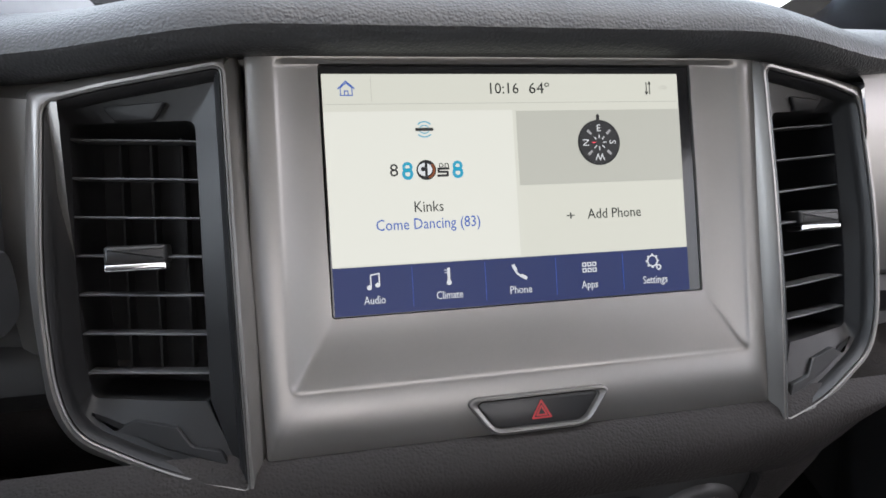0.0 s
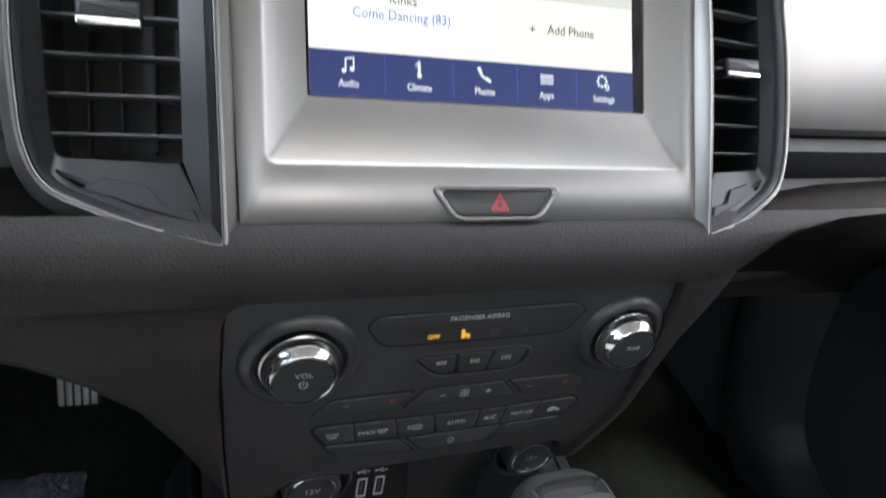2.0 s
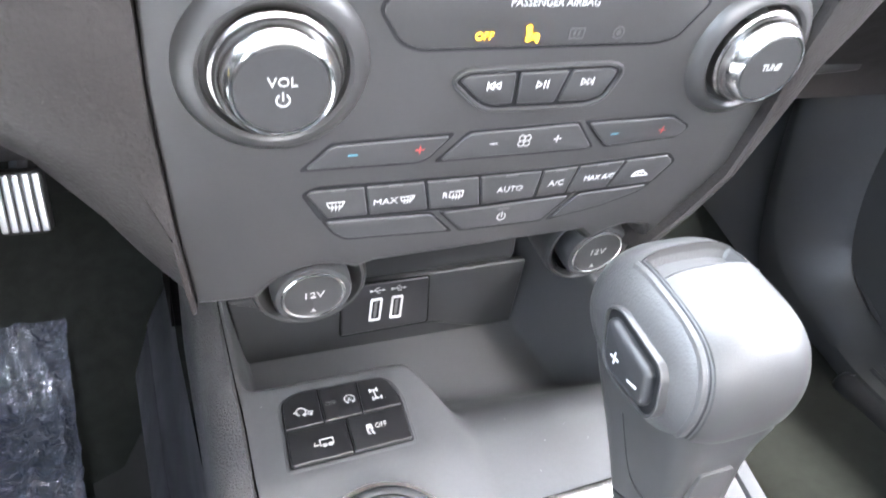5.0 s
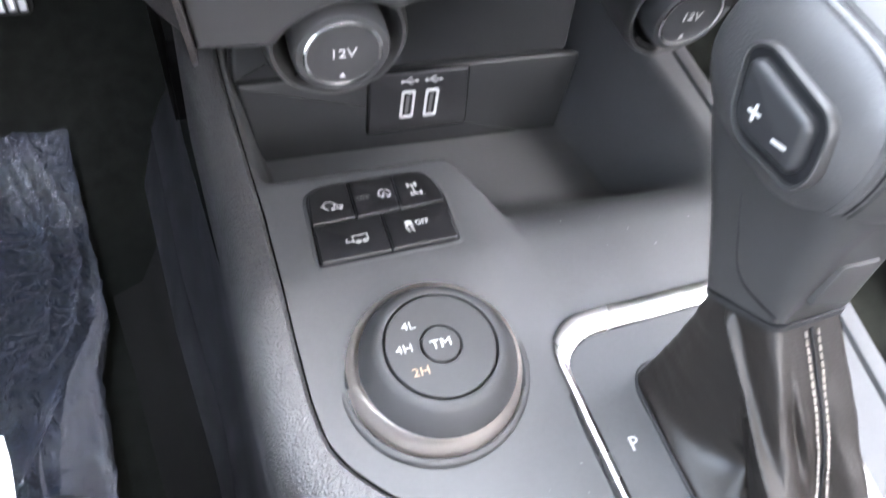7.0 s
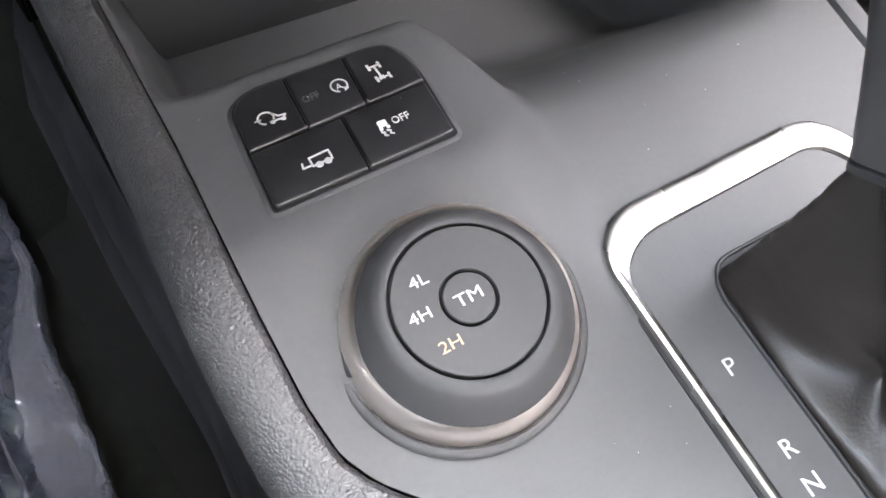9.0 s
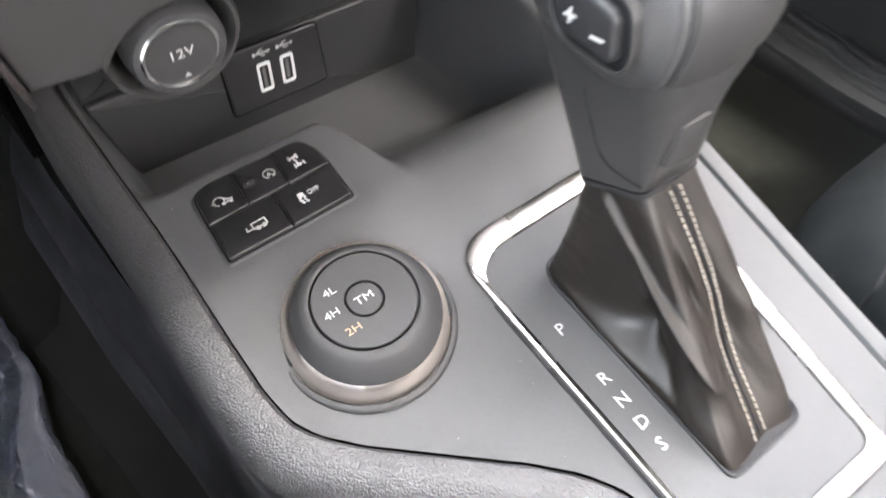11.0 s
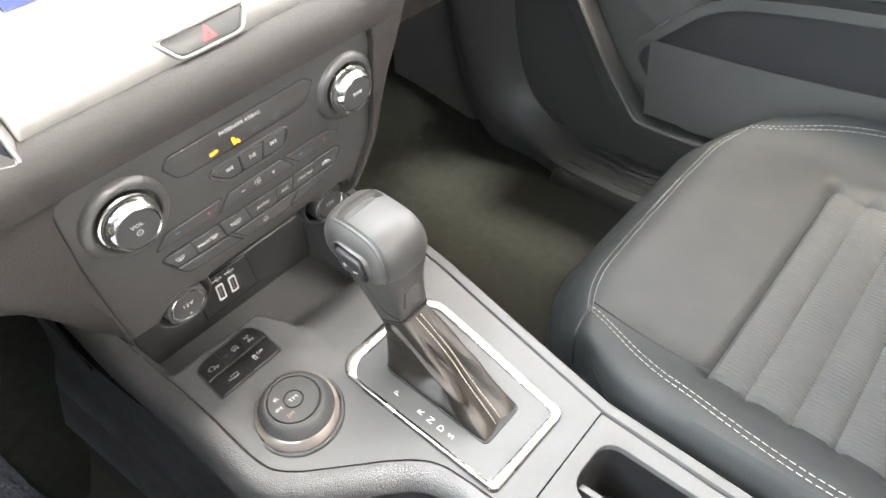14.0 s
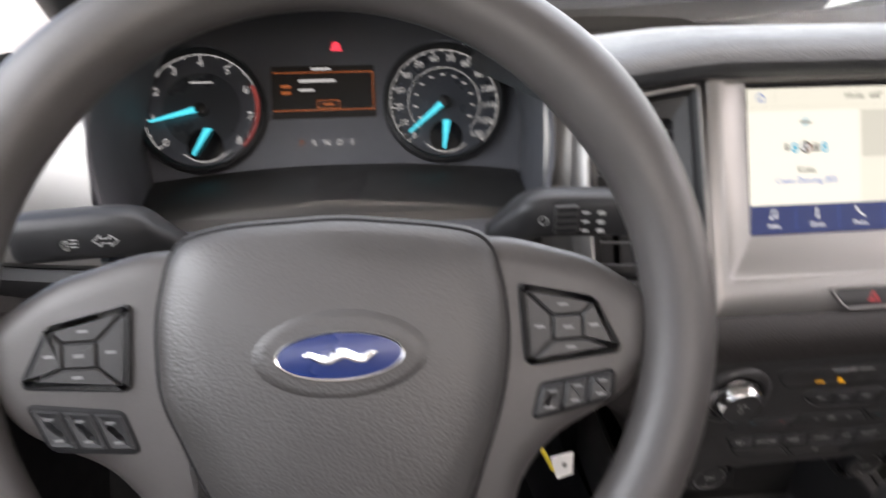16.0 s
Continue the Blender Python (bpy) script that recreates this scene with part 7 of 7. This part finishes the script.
def seat_z(a, b):
    """Cushion height; a runs 0..1 from the tunnel to the door, b 0..1 from the front edge back."""
    side = abs(2 * a - 1)
    front = 0.0 if b > 0.10 else -0.030 * (1 - b / 0.10) ** 2.2
    bol = 0.030 * smoothstep(0.58, 0.86, side) - 0.060 * smoothstep(0.88, 1.0, side) ** 1.6
    dish = -0.020 * (1 - side ** 2) * smoothstep(0.05, 0.6, b)
    return 0.420 + front + bol * smoothstep(0.02, 0.35, b) * 0.8 + dish - 0.030 * smoothstep(0.90, 1.0, side) - 0.030 * b


def seat_xy(a, b):
    side = 2 * a - 1
    taper = 0.055 * (1 - smoothstep(0.0, 0.30, b))
    x = 0.395 + side * (0.288 - taper * abs(side) * (1.0 if side < 0 else 0.9))
    round_ = 0.060 * max(0.0, abs(side) - 0.45) ** 2 * 3.0 * (1 - smoothstep(0, 0.25, b))
    return x, SY0 + (SY1 - SY0) * b - round_ - 0.0


def S(a, b, up=0.0):
    x, y = seat_xy(a, b)
    return Vector((x, y, seat_z(a, b) + up))


INS = (0.175, 0.745, 0.325)


def groove(a, b):
    """Sewn channels in the surface."""
    g = 0.0
    if a > INS[0] - 0.02 and a < INS[1] + 0.02 and b > INS[2] - 0.02:
        for k in range(8):
            g += 0.006 * math.exp(-((b - INS[2] - 0.070 * k) / 0.008) ** 2)
        for e in INS[:2]:
            g += 0.006 * math.exp(-((a - e) / 0.012) ** 2)
    return g


NA, NB2 = 73, 90
bm = grid(NA, NB2, lambda i, j: S(i / (NA - 1), j / (NB2 - 1), -groove(i / (NA - 1), j / (NB2 - 1))))
part("cushion", bm, M_LEATHER, seat, "dark grey vinyl cushion")
NI = 56
bm = grid(NI, 80, lambda i, j: S(INS[0] + (INS[1] - INS[0]) * i / (NI - 1), INS[2] + (0.985 - INS[2]) * j / 79, 0.0022 - 0.85 * groove(INS[0] + (INS[1] - INS[0]) * i / (NI - 1), INS[2] + (0.985 - INS[2]) * j / 79) - 0.004 * (i in (0, NI - 1) or j == 0)))
part("cloth_insert", bm, M_CLOTH, seat, "grey ribbed cloth in sewn channels")
# skirt under the cushion edge
edge_ = [(0.0, 1 - k / 30) for k in range(31)] + [(k / 30, 0.0) for k in range(1, 31)] + [(1.0, k / 30) for k in range(1, 31)]
rings = []
for o, dz in ((0.0, 0.0), (0.012, -0.012), (0.016, -0.035), (0.012, -0.075), (0.0, -0.12), (-0.03, -0.16)):
    ring = []
    for a, b in edge_:
        p = S(a, b)
        n = Vector(((2 * a - 1) * (1 if a in (0.0, 1.0) else 0.3), 1.0 if b < 0.02 else 0.0, 0))
        n = n.normalized() if n.length else Vector((0, 1, 0))
        ring.append(p + n * o + Vector((0, 0, dz)))
    rings.append(ring)
part("side_valance", loft(rings, closed=False), M_LEATHER, seat)
# white twin stitching along the front seam and down both bolsters
bmq = bmesh.new()


def run(pts, dash=0.0034, gap=0.0016, r=0.00030):
    P = [Vector(p) for p in pts]
    for a, b in zip(P, P[1:]):
        L_ = (b - a).length
        s = 0.0
        while s < L_:
            e = min(L_, s + dash)
            if e - s > 0.001:
                tube([a.lerp(b, s / L_), a.lerp(b, e / L_)], r, 5, bm=bmq)
            s = e + gap


def line(fa, fb, n, up=0.0010):
    return [S(fa(k / n), fb(k / n), up) for k in range(n + 1)]


for o in (0.0, 0.013):
    run(line(lambda t: 0.124 + 0.734 * t, lambda t: 0.047 + o + 0.022 * abs(2 * t - 1) ** 3, 40), dash=0.0030, gap=0.0014, r=0.00022)
    for sg in (0, 1):
        f = lambda t, sg=sg, o=o: (0.122 + o * 0.9 - 0.056 * smoothstep(0.0, 0.60, t)) if sg == 0 else 1 - (0.122 + o * 0.9 - 0.056 * smoothstep(0.0, 0.60, t))
        run(line(f, lambda t: 0.069 + 0.82 * t, 60), gap=0.0022)
tagged(part("stitching", bmq, M_THREAD, seat, "white twin stitching"), kind="stuff")
part("bolster_seam", tube(line(lambda t: 0.150 + (INS[0] - 0.150) * smoothstep(0, 1, t), lambda t: 0.080 + (INS[2] - 0.080) * t, 20, 0.0004), 0.0013, 6), M_DARK, seat)
part("front_seam", tube(line(lambda t: 0.124 + 0.734 * t, lambda t: 0.0535 + 0.022 * abs(2 * t - 1) ** 3, 30, 0.0002), 0.0012, 6), M_DARK, seat)
part("side_seam", tube(line(lambda t: 0.126 - 0.110 * t, lambda t: 0.074 - 0.055 * t, 12, 0.0004), 0.0015, 6), M_DARK, seat)
part("side_seam", tube([S(0.028, 0.1 + 0.8 * k / 30, 0.0004) for k in range(31)], 0.0009, 6), M_DARK, seat)
# backrest and base
bk = []
for k in range(12):
    t = k / 11
    y, z = -0.60 - 0.22 * t, 0.42 + 0.60 * t
    w_ = 0.25 - 0.05 * t
    bk.append([Vector((0.40 + w_ * math.cos(a), y + 0.06 * math.sin(a) + 0.03 * abs(math.cos(a)) ** 3, z)) for a in [2 * math.pi * q / 24 for q in range(24)]])
part("backrest", loft(bk), M_LEATHER, seat)
part("base", box_bm(0.22, -0.62, 0.13, 0.60, -0.20, 0.30, 0.02), M_DARK, seat)
ds = thing("driver_seat", (-0.40, -0.35, 0.13), "dark grey vinyl driver seat with dark stitching along its front edge", "car seat")
d_out = rp(rect(-0.625, -0.64, -0.181, -0.0585), 0.040, 8)
D_LEV = [(0.030, 0.13), (0.030, 0.30), (0.006, 0.33), (0.0, 0.37), (0.0, 0.415), (0.002, 0.430), (0.007, 0.439), (0.014, 0.444), (0.030, 0.448), (0.07, 0.452), (0.15, 0.450)]
part("cushion", loft([[Vector((u, v, z)) for u, v in inset(d_out, d)] for d, z in D_LEV]), M_LEATHER, ds, "dark grey vinyl cushion")
bmq = bmesh.new()
for d, z in ((0.0085, 0.4413), (0.0185, 0.4460)):
    q = inset(d_out, d)
    run([(u, v, z) for u, v in q + q[:1]], 0.0045, 0.0018, 0.0005)
tagged(part("stitching", bmq, M_DARK, ds, "black twin stitching"), kind="stuff")
part("seam", tube([(u, v, 0.4437) for u, v in inset(d_out, 0.0135)], 0.0010, 6, closed=True), M_DARK, ds)
bk = [[Vector((-0.40 + (0.25 - 0.05 * t) * math.cos(a), -0.72 - 0.22 * t + 0.06 * math.sin(a), 0.40 + 0.62 * t)) for a in [2 * math.pi * q / 24 for q in range(24)]] for t in [k / 8 for k in range(9)]]
part("backrest", loft(bk), M_LEATHER, ds)


def sheet(i, j, n=30, m=34):
    """A loose paper sheet over the cushion, its front edge hanging a little past the seat."""
    b = j / (m - 1)
    x1 = interp(b, (0, 0.05, 0.15, 1), (-0.223, -0.214, -0.207, -0.205)) + 0.003 * noise.noise((j * 0.5, 2, 2))
    x = -0.60 + (x1 + 0.60) * i / (n - 1)
    y = -0.040 - 0.50 * b
    return Vector((x, y, interp(b, (0, 0.05, 0.15, 0.5, 1), (0.446, 0.456, 0.463, 0.462, 0.460)) + 0.004 * noise.noise((i * 0.3, j * 0.3, 4))))


solid("seat_protector", grid(30, 34, sheet), M_PAPER, (-0.40, -0.3, 0.46), "creased white paper protector laid on the driver seat", "seat cover")

# ---- driver footwell ----
pd = thing("brake_pedal", (-0.255, 0.33, 0.44), "bright ribbed metal brake pedal", "pedal")
PD = Plane((-0.2530, 0.312, 0.4600), (1, 0, -0.03), (0, 0.30, 1))
part("plate", prism(PD, rp(rect(-0.0185, -0.026, 0.0185, 0.026), 0.006, 5), -0.012, 0.0, 0.003), M_RUBBER, pd)
for k in range(5):
    u = -0.0142 + 0.0071 * k
    part("metal_bar", prism(PD, rp(rect(u - 0.0026, -0.0235, u + 0.0026, 0.0235), 0.0015, 3), -0.002, 0.0022, 0.001), M_ALU, pd)
part("arm", tube([(-0.253, 0.325, 0.46), (-0.250, 0.40, 0.52), (-0.245, 0.50, 0.66), (-0.245, 0.675, 0.72)], 0.010, 8), M_RUBBER, pd)
fm = thing("floor_mat", (-0.42, 0.1, 0.14), "carpet floor mat under clear protective plastic film", "floor mat")


def film_edge(y):
    return interp(y, (-0.3, 0.08, 0.190, 0.253, 0.385, 0.61), (-0.245, -0.257, -0.270, -0.262, -0.2825, -0.300))


part("mat", grid(16, 30, lambda i, j: (-0.66 + (film_edge(-0.5 + 1.0 * j / 29) + 0.66) * i / 15, -0.5 + 1.0 * j / 29, floor_z(0, -0.5 + 1.0 * j / 29) + 0.010)), M_FELT, fm)


def crumple(i, j):
    """Loose film: broad waves, sharp creases that run mostly fore and aft, and fine crinkles."""
    x, y = i / 119, -0.5 + j / 199
    crease = (1 - abs(noise.noise((x * 11 + 1.5 * noise.noise((x * 4, y * 4, 2)), y * 5, 5)))) ** 6
    cross_ = (1 - abs(noise.noise((x * 6, y * 13 + noise.noise((x * 5, y * 5, 8)), 3)))) ** 8
    wide = film_edge(y) + 0.672 + 0.003 * noise.noise((y * 60, 3, 1))
    return Vector((-0.67 + wide * x, y, floor_z(0, y) + 0.015 + 0.006 * noise.noise((x * 7, y * 8, 5)) + 0.0065 * crease + 0.0045 * cross_ + 0.0018 * noise.noise((x * 55, y * 80, 7))))


bm = grid(120, 200, crumple)
flm = part("film", bm, M_FILM, fm, "crumpled clear plastic film")
flm.visible_shadow = False
bm = grid(14, 90, lambda i, j: (film_edge(-0.2 + 0.52 * j / 89) - (0.004 + 0.034 * smoothstep(0, 0.45, 1 - j / 89) + 0.003 * noise.noise((j * 0.4, 1, 8))) * i / 13, -0.2 + 0.52 * j / 89, floor_z(0, -0.2 + 0.52 * j / 89) + 0.026 + 0.004 * math.sin(i / 13 * math.pi) + 0.002 * noise.noise((i * 0.5, j * 0.1, 3))))
fbd = part("folded_border", bm, M_FILM2, fm, "cloudy doubled edge of the film")
fbd.visible_shadow = False
for k, (y0, y1, o) in enumerate(((-0.06, 0.13, 0.050), (-0.10, 0.10, 0.062), (-0.02, 0.15, 0.075))):
    crease = part("crease", tube([(film_edge(y0 + (y1 - y0) * q / 12) - o + 0.004 * noise.noise((q * 0.4, k, 2)), y0 + (y1 - y0) * q / 12, floor_z(0, y0 + (y1 - y0) * q / 12) + 0.028) for q in range(13)], [0.0004 + 0.0022 * math.sin(math.pi * q / 12) for q in range(13)], 8), M_FILM2, fm)
    crease.visible_shadow = False

# ---- loose paper tag hanging below the passenger end of the dashboard ----
pt = thing("paper_tag", (0.70, 0.17, 0.585), "white paper tag with a yellow stripe on a thin tie", "tag")
PT = Plane((0.700, 0.168, 0.585), (0.53, -0.85, 0.10), (0.30, 0.10, 1))
part("sheet", prism(PT, rp([(-0.028, -0.044), (0.016, -0.040), (0.028, 0.028), (-0.014, 0.022)], 0.002), -0.0006, 0.0006), M_PAPER, pt)
part("stripe", prism(PT, [(-0.017, 0.008), (0.023, 0.010), (0.0245, 0.018), (-0.0155, 0.015)], 0.0005, 0.0012), M_YELLOW, pt, "yellow printed stripe")
part("tie", tube([PT.at(0.004, 0.028, 0), (0.705, 0.16, 0.66), (0.71, 0.13, 0.735)], 0.0012, 6), M_THREAD, pt)
